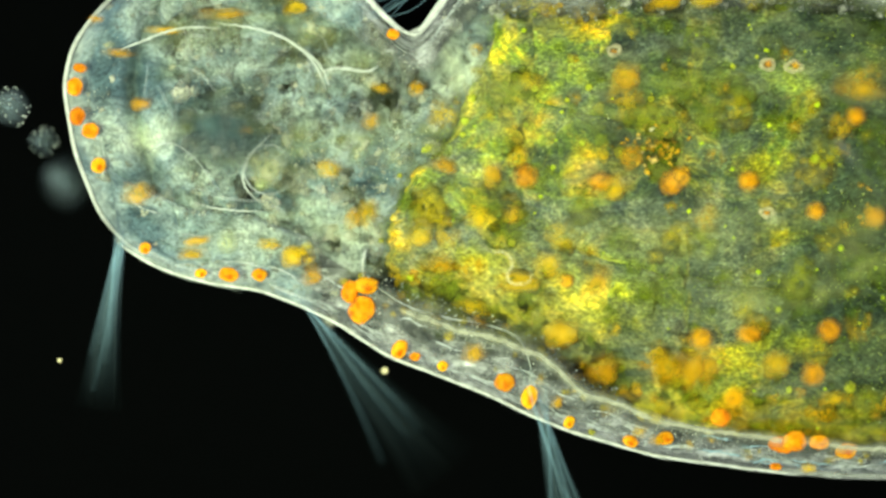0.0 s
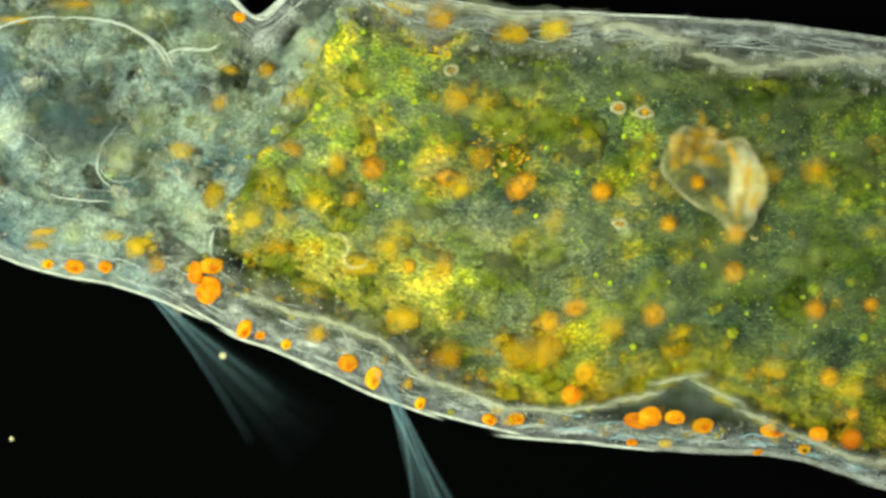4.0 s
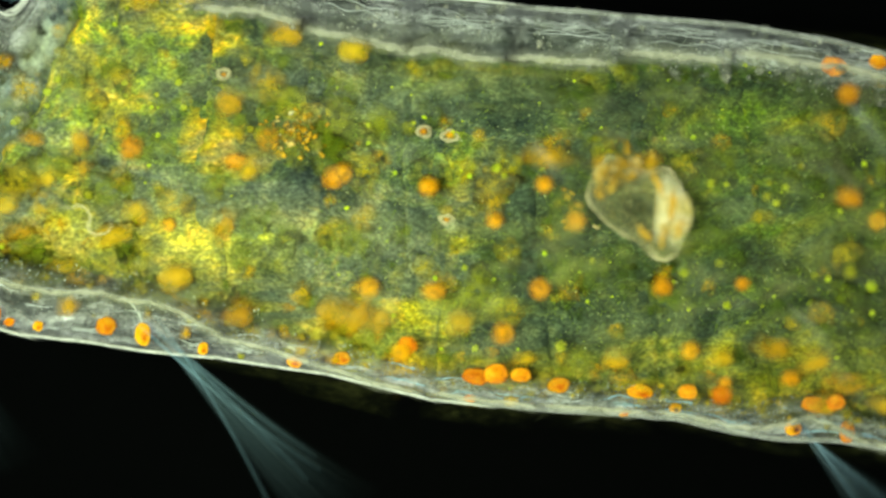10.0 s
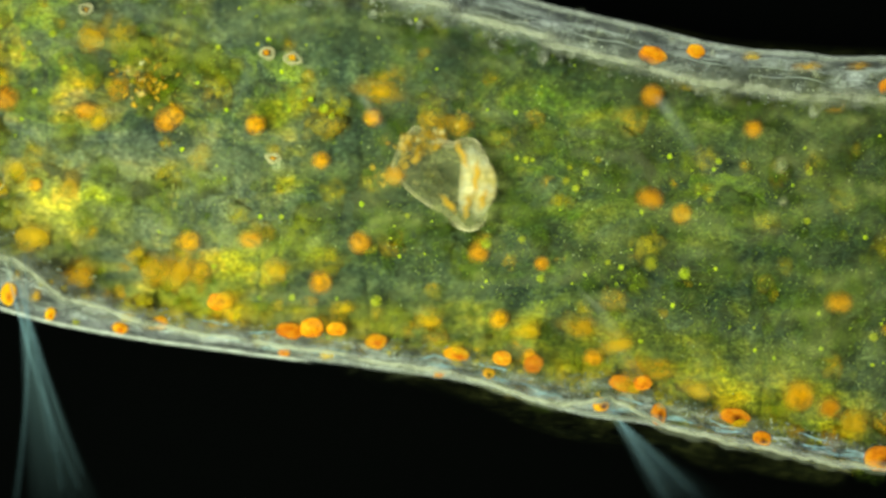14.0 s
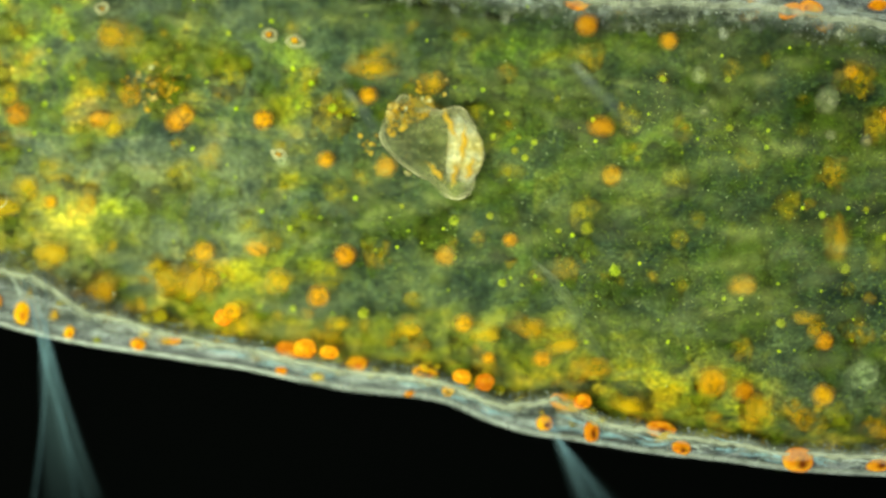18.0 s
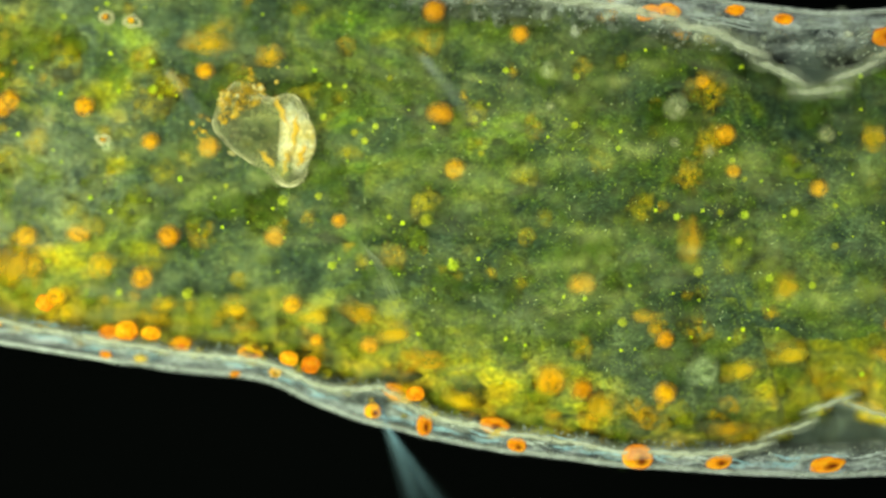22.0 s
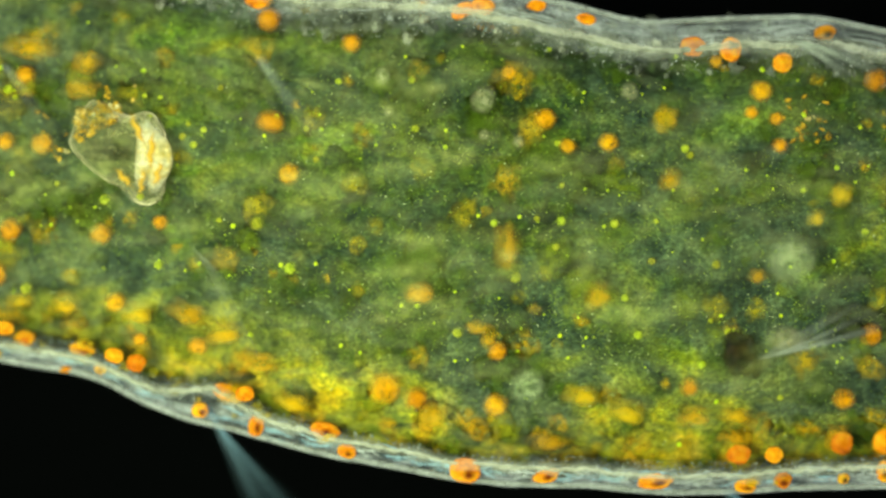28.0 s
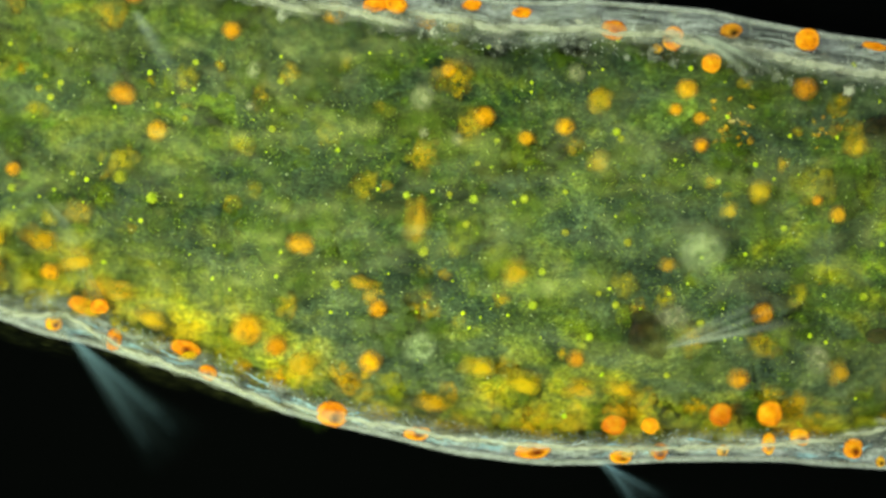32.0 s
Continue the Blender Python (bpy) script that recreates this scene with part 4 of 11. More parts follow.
for row in [(177, 30, 14, 7), (240, 341, 24, 22), (336, 454, 22, 10), (408, 41, 40, 12), (507, 479, 20, 20), (522, 42, 22, 16), (545, 516, 18, 16), (641, 412, 16, 28), (654, 190, 16, 10), (717, 187, 15, 15), (836, 630, 18, 20), (1007, 698, 10, 12)]:
    drop(*row, AMBER, "pigment_cell", "soft amber pigment cell")
for row in [(1204, 745, 14, 11), (1458, 800, 15, 10)]:
    drop(*row, AMBER, "pigment_cell", "soft amber pigment cell")
for row in [(1921, 847, 26, 20), (2086, 906, 18, 13), (2111, 145, 16, 8), (2208, 165, 25, 9), (2296, 174, 18, 9), (2463, 252, 16, 12)]:
    drop(*row, AMBER, "pigment_cell", "soft amber pigment cell")
for row in [(2836, 1023, 18, 10), (2884, 1026, 12, 10)]:
    drop(*row, AMBER, "pigment_cell", "soft amber pigment cell")
for row in [(197, 76, 16, 7), (401, 443, 24, 28), (406, 205, 22, 9), (429, 348, 18, 14), (694, 342, 6, 6), (736, 296, 7, 7), (1080, 743, 8, 7)]:
    drop(*row, YELLOW, "algal_cell", "yellow green algal cell")
for row in [(3179, 346, 8, 10)]:
    drop(*row, YELLOW, "algal_cell", "yellow green algal cell")
for row in [(1684, 827, 12, 10), (2989, 280, 20, 15), (2995, 1026, 11, 11), (3234, 1062, 9, 10)]:
    drop(*row, MAROON, "oil_drop", "dark red oil drop")
for row in [(1963, 877, 14, 16)]:
    drop(*row, PALE, "clear_cell", "pale clear round cell")


def fold(points, r, holder, name="skin_fold", label="pale curved fold of skin", mat=RIDGE, z=0.0):
    """A rounded pale ridge along a few places of the plan."""
    pts = []
    for _ in range(2):
        cut = [points[0]]
        for (ax, ay), (bx, by) in zip(points, points[1:]):
            cut += [(0.75 * ax + 0.25 * bx, 0.75 * ay + 0.25 * by), (0.25 * ax + 0.75 * bx, 0.25 * ay + 0.75 * by)]
        points = cut + [points[-1]]
    for (ax, ay), (bx, by) in zip(points, points[1:]):
        for k in range(3):
            x, y = ax + (bx - ax) * k / 3, ay + (by - ay) * k / 3
            pts.append(spot(x + 2 * noise.noise((x / 9, y / 9, 0)), y + 2 * noise.noise((x / 9, y / 9, 4)), max(0.27, body_height(x, y) - 0.07) + z))
    n = len(pts)
    piece(name, gather(name, [tube(pts, [r / 1000 * (0.35 + 0.65 * math.sin(math.pi * (k + 0.5) / n)) for k in range(n)], 6)], mat), holder, label)


# head: folds of the mouth, clear vesicle, ciliated pit
fold([(372, 62), (440, 74), (500, 96), (548, 140), (566, 196)], 3.6, middles[450])
fold([(556, 160), (590, 152), (640, 166), (660, 150)], 4, middles[450])
fold([(520, 110), (560, 150), (572, 190)], 3, middles[450])
fold([(205, 80), (260, 66), (330, 52), (400, 66)], 3, middles[300])
fold([(470, 260), (420, 300), (405, 350), (440, 385)], 2.6, middles[450])
fold([(235, 265), (280, 245), (325, 290), (352, 350)], 1.8, middles[300])
fold([(300, 360), (360, 385), (430, 395)], 2.2, middles[300])
fold([(640, 470), (632, 500), (640, 540)], 4, middles[600])
fold([(660, 535), (720, 575), (790, 592), (860, 600)], 2.8, middles[750])
fold([(860, 600), (930, 620), (950, 690)], 2.8, middles[750])
for k in range(30):
    x, y, a, bow = rnd.uniform(190, 700), rnd.uniform(20, 480), rnd.uniform(-1.6, 1.2), rnd.uniform(-0.7, 0.7)
    if up(x) + 40 < y < low(x) - 60 and x < gut_left(y) - 40:
        n = rnd.uniform(18, 55)
        fold([(x, y), (x + n * math.cos(a), y + n * math.sin(a)), (x + 2 * n * math.cos(a + bow), y + 2 * n * math.sin(a + bow))], rnd.uniform(1.0, 3.2), seat(x, y)[0], "filament", "pale thread in the head tissue", THREAD)
fold([(826, 442), (852, 458), (872, 450), (894, 472), (878, 496), (898, 512), (926, 500), (920, 474)], 1.9, gut_flanks[825], "twisted_filament", "gold white twisted thread in the gut", GRAIN_RIM, 0.03)
ring = [(455 + 44 * math.cos(a), 326 + 44 * math.sin(a)) for a in np.linspace(0.6, 6.1, 14)]
fold(ring, 2.0, middles[450], "vesicle_rim", "pale ring of a clear vesicle", FIBRE)
drop(455, 326, 42, 42, PALE, "clear_cell", "pale clear round cell")
drop(369, 250, 120, 96, SLATE, "dark_pool", "dark slate blue pool in the head tissue", 0.1)
for points in ([(622, 2), (650, 32), (690, 76), (716, 94)], [(716, 94), (748, 84), (775, 48), (800, 14), (830, -24)]):
    fold(points, 6.5, backs[600], "notch_rim", "bright white rim of the notch behind the head", CUTICLE, 0.012)
for k in range(16):
    x, y = 235 + rnd.uniform(0, 110), 250 + rnd.uniform(0, 110)
    fold([(x, y), (x + 12, y + 16), (x + 18, y + 40)], 1.4, middles[300], "cilium", "blue white cilium", HAIR)
for k in range(14):
    x = 520 + 12 * k
    fold([(x, 70 + rnd.uniform(-30, 30)), (x + 60, 45 + rnd.uniform(-30, 20)), (x + 120, 20 + rnd.uniform(-20, 20))], 1.5, middles[450], "cilium", "blue white cilium", HAIR)

for x, y, a, b in ((215, 92, 26, 9), (300, 55, 30, 8), (238, 178, 20, 12), (560, 330, 22, 16), (598, 420, 16, 20), (520, 470, 26, 12), (415, 250, 18, 10), (640, 250, 14, 18), (345, 432, 26, 9), (470, 455, 20, 12)):
    drop(x, y, a, b, AMBER, "pigment_cell", "soft amber pigment cell")

hairs = {}


def chaetae(tag, x, y, holder, angle, length, count, spread, root=60, glow=0.5, high=0.26, drop=0.05, mat=FAN):
    """A bundle of long bristles; angle in degrees from straight across the body towards the tail."""
    hairs[tag] = (x, y, [])

    def place(a, d, o, z, bend):
        u = max(0.0, d / length)
        return spot(x + o * (1 - min(1.0, u)) + d * math.sin(a + bend * u), y + d * math.cos(a + bend * u), z)

    # the haze of fine bristles between the long ones
    v, f, soft, across = [], [], [], []
    wide, deep = 18, 16
    seed = rnd.uniform(0, 90)
    for i in range(deep + 1):
        for j in range(wide + 1):
            u, w = i / deep, 2 * j / wide - 1
            a = radians(angle + spread * w * (0.75 + 0.25 * u))
            v.append(place(a, length * u, 10 * w, high - drop * u + 0.012 * (1 - w * w), 0.05))
            q = (1 - u) ** 1.7 * (1 - abs(w) ** 3) * min(1.0, 0.5 + 6 * u) * (1 - 0.55 * min(1.0, 5 * u))
            soft.append(0.002 + 2 * glow * q)
            across.append(seed + 1.2 * w + 0.25 * noise.noise((w * 2, u * 2, seed)))
    w = wide + 1
    for i in range(deep):
        for j in range(wide):
            a = i * w + j
            f.append((a, a + w, a + w + 1, a + 1))
    me = mesh_of("bristle_fan", v, f, mat, True, soft)
    me.attributes.new("across", "FLOAT", "POINT").data.foreach_set("value", across)
    hairs[tag][2].append(piece("bristle_fan", me, holder, "soft blue haze of fine bristles"))
    for k in range(count):
        a = radians(angle + spread * 0.8 * rnd.uniform(-1, 1))
        n, bend, o = length * rnd.uniform(0.5, 0.9), rnd.uniform(-0.12, 0.12), rnd.uniform(-10, 10)
        pts = []
        for i in range(14):
            u = i / 13
            d = -root + (n + root) * u
            pts.append(place(a, d, o, high - drop * u + 0.016 + (0.05 * (1 - u) ** 4 if root else 0), bend))
        v, f, soft = strand_shell(pts, [(0.0026 + 0.003 * i / 13) for i in range(14)])
        hairs[tag][2].append(piece("chaeta", gather("chaeta", [(v, f, soft)], BRISTLE if mat is PALE_FAN else HAIR), holder, "pale golden bristle" if mat is PALE_FAN else "long blue white bristle"))


chaetae("head", 201, 425, cap, -14, 300, 6, 8, 30, 0.55)
chaetae("neck", 535, 575, flanks[525], 32, 380, 4, 11, 40, 0.2, 0.26, 0.12)
chaetae("fore", 985, 728, flanks[975], 4, 430, 5, 11, 110, 0.30)
chaetae("mid", 1890, 905, flanks[1875], 38, 280, 5, 15, 60, 0.20, 0.26, 0.14)
chaetae("hind", 2790, 1040, flanks[2775], 45, 150, 4, 18, 20, 0.2, 0.26, 0.1)
chaetae("back", 2930, 290, backs[2850], 60, 170, 11, 18, 0, 0.25, 0.31, 0.0, PALE_FAN)
chaetae("back_fore", 1500, 300, middles[1500], 35, 200, 0, 7, 0, 0.22, 0.37, 0.0, PALE_FAN)
chaetae("belly_hind", 2845, 827, middles[2850], 110, 250, 9, 15, 0, 0.05, 0.30, -0.02, PALE_FAN)
chaetae("crown", 1950, 270, middles[1950], 37, 275, 0, 6, 0, 0.3, 0.37, 0.0, PALE_FAN)

for k in range(7):
    fold([(1836 + 3 * k, 590 + 4 * k), (1862 + 7 * k, 650), (1894 + 11 * k, 716 + 8 * k), (1915 + 16 * k, 770 + 10 * k)], rnd.uniform(1.0, 2.4), middles[1800], "chaeta_root", "pale root of a bristle in the gut wall", ROOT, 0.02)


def ring_cell(x, y, r, label="pale gold ring shaped cell"):
    holder, z = seat(x, y)
    pts = [spot(x + r * (1.15 + 0.2 * math.sin(2 * a + x)) * math.cos(a), y + 0.8 * r * math.sin(a + 0.3 * math.cos(a + y)), z + 0.022) for a in np.linspace(0, 2 * math.pi, 22)]
    v, f, soft = tube(pts, [(0.0022 + r / 9000) * (0.6 + 0.7 * abs(math.sin(0.6 * k + x))) for k in range(22)], 6)
    ring = piece("ring_cell", mesh_of("ring_cell", v, f, RING, True, [0.7] * len(v)), holder, label)
    return ring


for x, y, r in [(1091, 167, 10), (1375, 212, 11), (1421, 220, 11), (1383, 418, 9)]:
    ring_cell(x, y, r)
    drop(x, y, 0.7 * r, 0.6 * r, SOFT, "oil_drop", "small orange drop inside a ring shaped cell")
for x, y, w, h, count in [(1179, 300, 66, 34, 80), (1560, 420, 40, 40, 16), (3130, 440, 34, 40, 26), (2960, 430, 40, 50, 24)]:
    shapes = []
    for _ in range(count):
        px, py = x + rnd.gauss(0, 0.5) * w, y + rnd.gauss(0, 0.5) * h
        r = rnd.uniform(3, 9) / 1000
        shapes.append(blob(spot(px, py, gut_height(px, py) + 0.006), r, r * rnd.uniform(0.4, 0.9), r * 0.7, 0.7, BALL2))
    piece("crystal_grain", gather("crystal_grain", shapes, WARM_CLUMPS if x > 3000 else PALE_GRAINS), seat(x, y)[0], "cluster of gold crystals", "stuff")

# dark pits and a dark clump near the tail end
for x, y, a, b in [(2819, 814, 32, 38), (2838, 836, 20, 22), (2808, 786, 16, 20), (3225, 449, 30, 22), (3190, 814, 24, 16)]:
    drop(x, y, a, b, DARK, "dark_body", "black brown opaque body", 0.8)

# ---- mineral grain that slides through the gut ----
grain = tagged(new("mineral_grain"), "pale yellow bean shaped mineral grain in the gut", "grain")
corners = [Vector(q) / 1000 for q in ((-52, 95, 0), (-90, 22, 0), (-52, -28, 0), (2, -62, 0), (42, -92, 0), (74, -82, 0), (84, -20, 0), (82, 36, 0), (58, 72, 0), (12, 66, 0), (-20, 80, 0))]
outline = []
for k in range(44):
    i, u = k // 4, (k % 4) / 4
    a, b, c, d = (corners[(i + j) % 11] for j in (-1, 0, 1, 2))
    p = 0.5 * (2 * b + (c - a) * u + (2 * a - 5 * b + 4 * c - d) * u * u + (3 * b - a - 3 * c + d) * u ** 3)
    outline.append(p * (1 + 0.03 * noise.noise(p * 60)))
v, f = [], []
rings = [(0.04, 0.030), (0.35, 0.028), (0.62, 0.032), (0.80, 0.034), (0.92, 0.026), (1.0, 0.008), (0.92, -0.012), (0.5, -0.018)]
for q, z in rings:
    for i, p in enumerate(outline):
        v.append(Vector((p.x * q, p.y * q, z + 0.007 * noise.noise(p * 30 * q + Vector((0, 0, q * 3))))))
for j in range(len(rings) - 1):
    for i in range(44):
        f.append((j * 44 + i, (j + 1) * 44 + i, (j + 1) * 44 + (i + 1) % 44, j * 44 + (i + 1) % 44))
f.append(tuple(range(43, -1, -1)))
f.append(tuple((len(rings) - 1) * 44 + i for i in range(44)))
piece("grain_body", mesh_of("grain_body", v, f, GRAIN), grain, "amber translucent core")
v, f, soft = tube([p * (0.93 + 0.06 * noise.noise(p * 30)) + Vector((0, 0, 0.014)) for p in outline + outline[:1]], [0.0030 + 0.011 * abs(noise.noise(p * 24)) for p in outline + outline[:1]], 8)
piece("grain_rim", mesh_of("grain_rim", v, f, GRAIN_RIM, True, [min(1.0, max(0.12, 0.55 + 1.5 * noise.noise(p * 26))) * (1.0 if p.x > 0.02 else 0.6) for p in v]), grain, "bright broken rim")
# the facet's lit look is put into pale plates side by side, with gold veins between them
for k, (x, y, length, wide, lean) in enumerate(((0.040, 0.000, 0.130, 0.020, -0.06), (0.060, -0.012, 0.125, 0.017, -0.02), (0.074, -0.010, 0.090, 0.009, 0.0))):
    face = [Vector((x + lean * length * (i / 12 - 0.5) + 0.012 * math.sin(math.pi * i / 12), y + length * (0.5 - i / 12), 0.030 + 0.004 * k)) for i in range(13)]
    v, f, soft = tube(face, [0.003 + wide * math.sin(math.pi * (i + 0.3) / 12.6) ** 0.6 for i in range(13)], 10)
    piece("facet", mesh_of("facet", v, f, FACET, True, soft), grain, "cream plate standing for the lit facet")
for k, (x, y, length, lean) in enumerate(((0.036, 0.040, 0.060, 0.45), (0.060, 0.004, 0.070, -0.1), (0.044, -0.050, 0.050, -0.2), (0.072, -0.036, 0.050, -0.25), (0.012, -0.044, 0.036, 0.9))):
    face = [Vector((x + lean * length * (i / 8 - 0.5) + 0.003 * math.sin(2 * i + k), y + length * (0.5 - i / 8), 0.052)) for i in range(9)]
    v, f, soft = tube(face, [0.0012 + 0.0055 * abs(math.sin(math.pi * (i + 0.3) / 8.6 + 2 * noise.noise((i * 0.5, k, 3)))) for i in range(9)], 6)
    piece("gold_vein", mesh_of("gold_vein", v, f, VEIN, True, soft), grain, "golden vein on the facet")
crumbs = []
for _ in range(170):
    u, w = rnd.random(), rnd.random()
    crumbs.append(blob(Vector((-0.072 + 0.078 * u, 0.078 - 0.060 * w * (1 - 0.5 * u) + 0.012 * u, 0.040 + rnd.uniform(0, 0.014))), rnd.uniform(0.002, 0.008), rnd.uniform(0.002, 0.007), 0.006, 0.6, BALL2))
crumbs += [blob(Vector((rnd.gauss(-0.012, 0.016), rnd.uniform(0.08, 0.125), 0.04)), 0.005, 0.004, 0.004, 0.4, BALL2) for _ in range(16)]
crumbs += [blob(Vector((rnd.gauss(-0.104, 0.007), rnd.gauss(0.002, 0.008), 0.04)), 0.006, 0.005, 0.004, 0.4, BALL2) for _ in range(7)]
piece("crumb", gather("crumb", crumbs, PALE_GRAINS), grain, "orange crumbs stuck to the grain", "stuff")

# ---- debris in the water ----
def debris(name, label, x, y, z, r, rough, mat, count=0):
    shape = [blob(spot(x, y, z), r / 1000, r / 1000, r / 1000, rough, BALL3)]
    ob = tagged(new(name, gather(name, shape, mat)), label, name.split("_")[-1], "loose cells in the water" if "cell" in name else "beads in the water")
    if count:
        grains = []
        for _ in range(count):
            d = Vector((rnd.gauss(0, 1), rnd.gauss(0, 1), abs(rnd.gauss(0, 1)))).normalized()
            grains.append(blob(spot(x, y, z) + d * r / 1000, 0.002, 0.002, 0.002, 0, BALL1))
        piece("grit", gather("grit", grains, GREY_SPECKS), ob, "blue white grit", "stuff")
    return ob


specks = {
    "ball": debris("water_cell", "dark round cell with blue grit in the water", 20, 190, 0.25, 36, 0.1, DEBRIS, 60),
    "small": debris("water_cell", "small dark cell with grit in the water", 75, 250, 0.22, 26, 0.3, DEBRIS, 40),
    "cloud": debris("water_cell", "blurred grey cell in the water", 95, 318, 0.06, 40, 0.4, DEBRIS, 0),
    "mote": debris("white_bead", "tiny blue white mote in the water", 106, 638, 0.25, 5, 0.3, GRAIN_RIM),
    "bead": debris("white_bead", "tiny white bead caught on a bristle", 681, 656, 0.25, 8, 0.2, GRAIN_RIM),
}


# ---- motion ----
TIMES = [0.5 * k for k in range(65) if not (7 < k < 11 or 31 < k < 35 or 51 < k < 55)]


KEPT = {}


def shift(ob, x, y, *rows):
    """Rows of walk() for a ring whose middle lies at (x, y) of the plan: how far it is moved, in millimetres, and turned, in degrees."""
    c = spot(x, y)
    out = []
    for t, (dx, dy, turn) in zip(TIMES, rows):
        out.append((t, Matrix.Translation(c + Vector((dx / 1000, -dy / 1000, 0))) @ Matrix.Rotation(radians(turn), 4, "Z") @ Matrix.Translation(-c)))
    KEPT[ob.name] = dict(out)
    return out


def motions():
    walk(worm, shift(worm, 784, 441, (-11, -21, 0), (-12, -24, 0), (-65, -36, 0), (-101, -48, 0), (-121, -33, 0), (-240, -46, 0), (-311, -64, 0), (-278, -29, 0), (-268, -22, 0), (-386, -80, 0), (-483, -81, 0), (-481, -71, 0), (-439, -55, 0), (-427, -40, 0), (-438, -36, 0), (-454, -43, 0), (-470, -42, 0), (-593, -77, 0), (-665, -78, 0), (-631, -86, 0), (-610, -86, 0), (-622, -88, 0), (-637, -86, 0), (-656, -92, 0), (-755, -128, 0), (-851, -131, 0), (-936, -150, 0), (-924, -162, 0), (-901, -160, 0), (-911, -152, 0), (-912, -152, 0), (-914, -157, 0), (-1008, -189, 0), (-1159, -204, 0), (-1194, -212, 0), (-1127, -206, 0), (-1132, -182, 0), (-1163, -179, 0), (-1201, -180, 0), (-1239, -180, 0), (-1271, -194, 0), (-1357, -206, 0), (-1483, -237, 0), (-1451, -243, 0), (-1476, -239, 0), (-1490, -229, 0), (-1505, -175, 0), (-1509, -174, 0), (-1562, -187, 0), (-1666, -213, 0), (-1719, -235, 0), (-1687, -231, 0), (-1707, -233, 0), (-1712, -232, 0), (-1707, -231, 0), (-1714, -242, 0)))
    walk(cap, shift(cap, 165, 230, (17, 28, 2.4), (2, 33, 0), (-30, 16, 1.3), (-46, -26, -1.8), (-55, -28, -0.5), (-61, -4, -3.8), (-7, 26, -2.9), (13, 16, 3.1), (-32, 6, 0.5), (-32, 3, -4.5), (-8, 8, -0.7), (12, 31, 0.7), (18, 37, -0.5), (15, 45, -2.2), (5, 34, -1.6), (-9, 19, -0.5), (-27, -9, -2.2), (-22, -29, -4), (-7, -25, -0.5), (-2, 2, 1.9), (9, 8, 1.4), (11, 5, 1.5), (8, 5, 1), (5, 3, -0.8), (-7, -33, 0.5), (-6, -45, 0.5), (-17, -18, 0.2), (-16, 11, 0.2), (-12, 10, 0.3), (-4, 1, -0.4), (-5, 0, -0.3), (-9, -10, 0.1), (-12, -34, 0.4), (-20, -36, 0.7), (-21, -17, 0.6), (-18, -11, 0.4), (-17, -5, 0.2), (-17, -1, 0.1), (-19, 0, 0.1), (-22, -1, -0.1), (-21, -16, -0.3), (-5, -25, -0.4), (-1, -16, -0.5), (10, 3, -0.5), (13, 15, -0.5), (14, 22, -0.5), (16, 11, -0.2), (13, 8, -0.2), (13, -15, -0.2), (4, -36, -0.1), (-10, -15, -0.1), (-22, -3, 0), (-27, -5, 0.1), (-27, -9, 0.1), (-29, -12, 0.1), (-28, -26, 0.1)))
    walk(flanks[225], shift(flanks[225], 262, 442, (19, 24, 3.7), (2, 31, 1.8), (-19, 7, 1.7), (-40, -27, -2.8), (-50, -30, -1.1), (-71, 0, -3.2), (-7, 31, -1.6), (17, 12, 3.9), (-42, 0, 1.8), (-47, 3, -3.7), (-10, 7, -0.2), (26, 31, 0.8), (28, 41, -0.9), (18, 49, -1.7), (5, 36, -1.6), (-13, 18, -0.6), (-43, -9, -2.2), (-33, -25, -4.4), (-8, -24, -0.7), (4, 0, 1.6), (15, 8, 0.8), (14, 4, 1.1), (8, 3, 1), (0, 2, -0.7), (-14, -36, 1.4), (-11, -47, 0.7), (-18, -18, 0.1), (-15, 13, 0), (-12, 12, 0), (-5, 3, -0.6), (-6, 1, -0.4), (-12, -11, 0.3), (-16, -35, 0.8), (-25, -38, 1), (-26, -18, 0.7), (-22, -11, 0.4), (-21, -4, 0.2), (-20, 0, 0.2), (-22, 0, 0.1), (-24, -1, 0.1), (-22, -16, -0.2), (-5, -25, -0.2), (1, -16, -0.3), (12, 4, -0.5), (16, 16, -0.5), (17, 23, -0.5), (18, 12, -0.2), (14, 9, -0.2), (14, -15, -0.1), (4, -36, -0), (-10, -15, 0.1), (-23, -3, 0.1), (-27, -5, 0.2), (-28, -9, 0.2), (-30, -12, 0.2), (-29, -26, 0.2)))
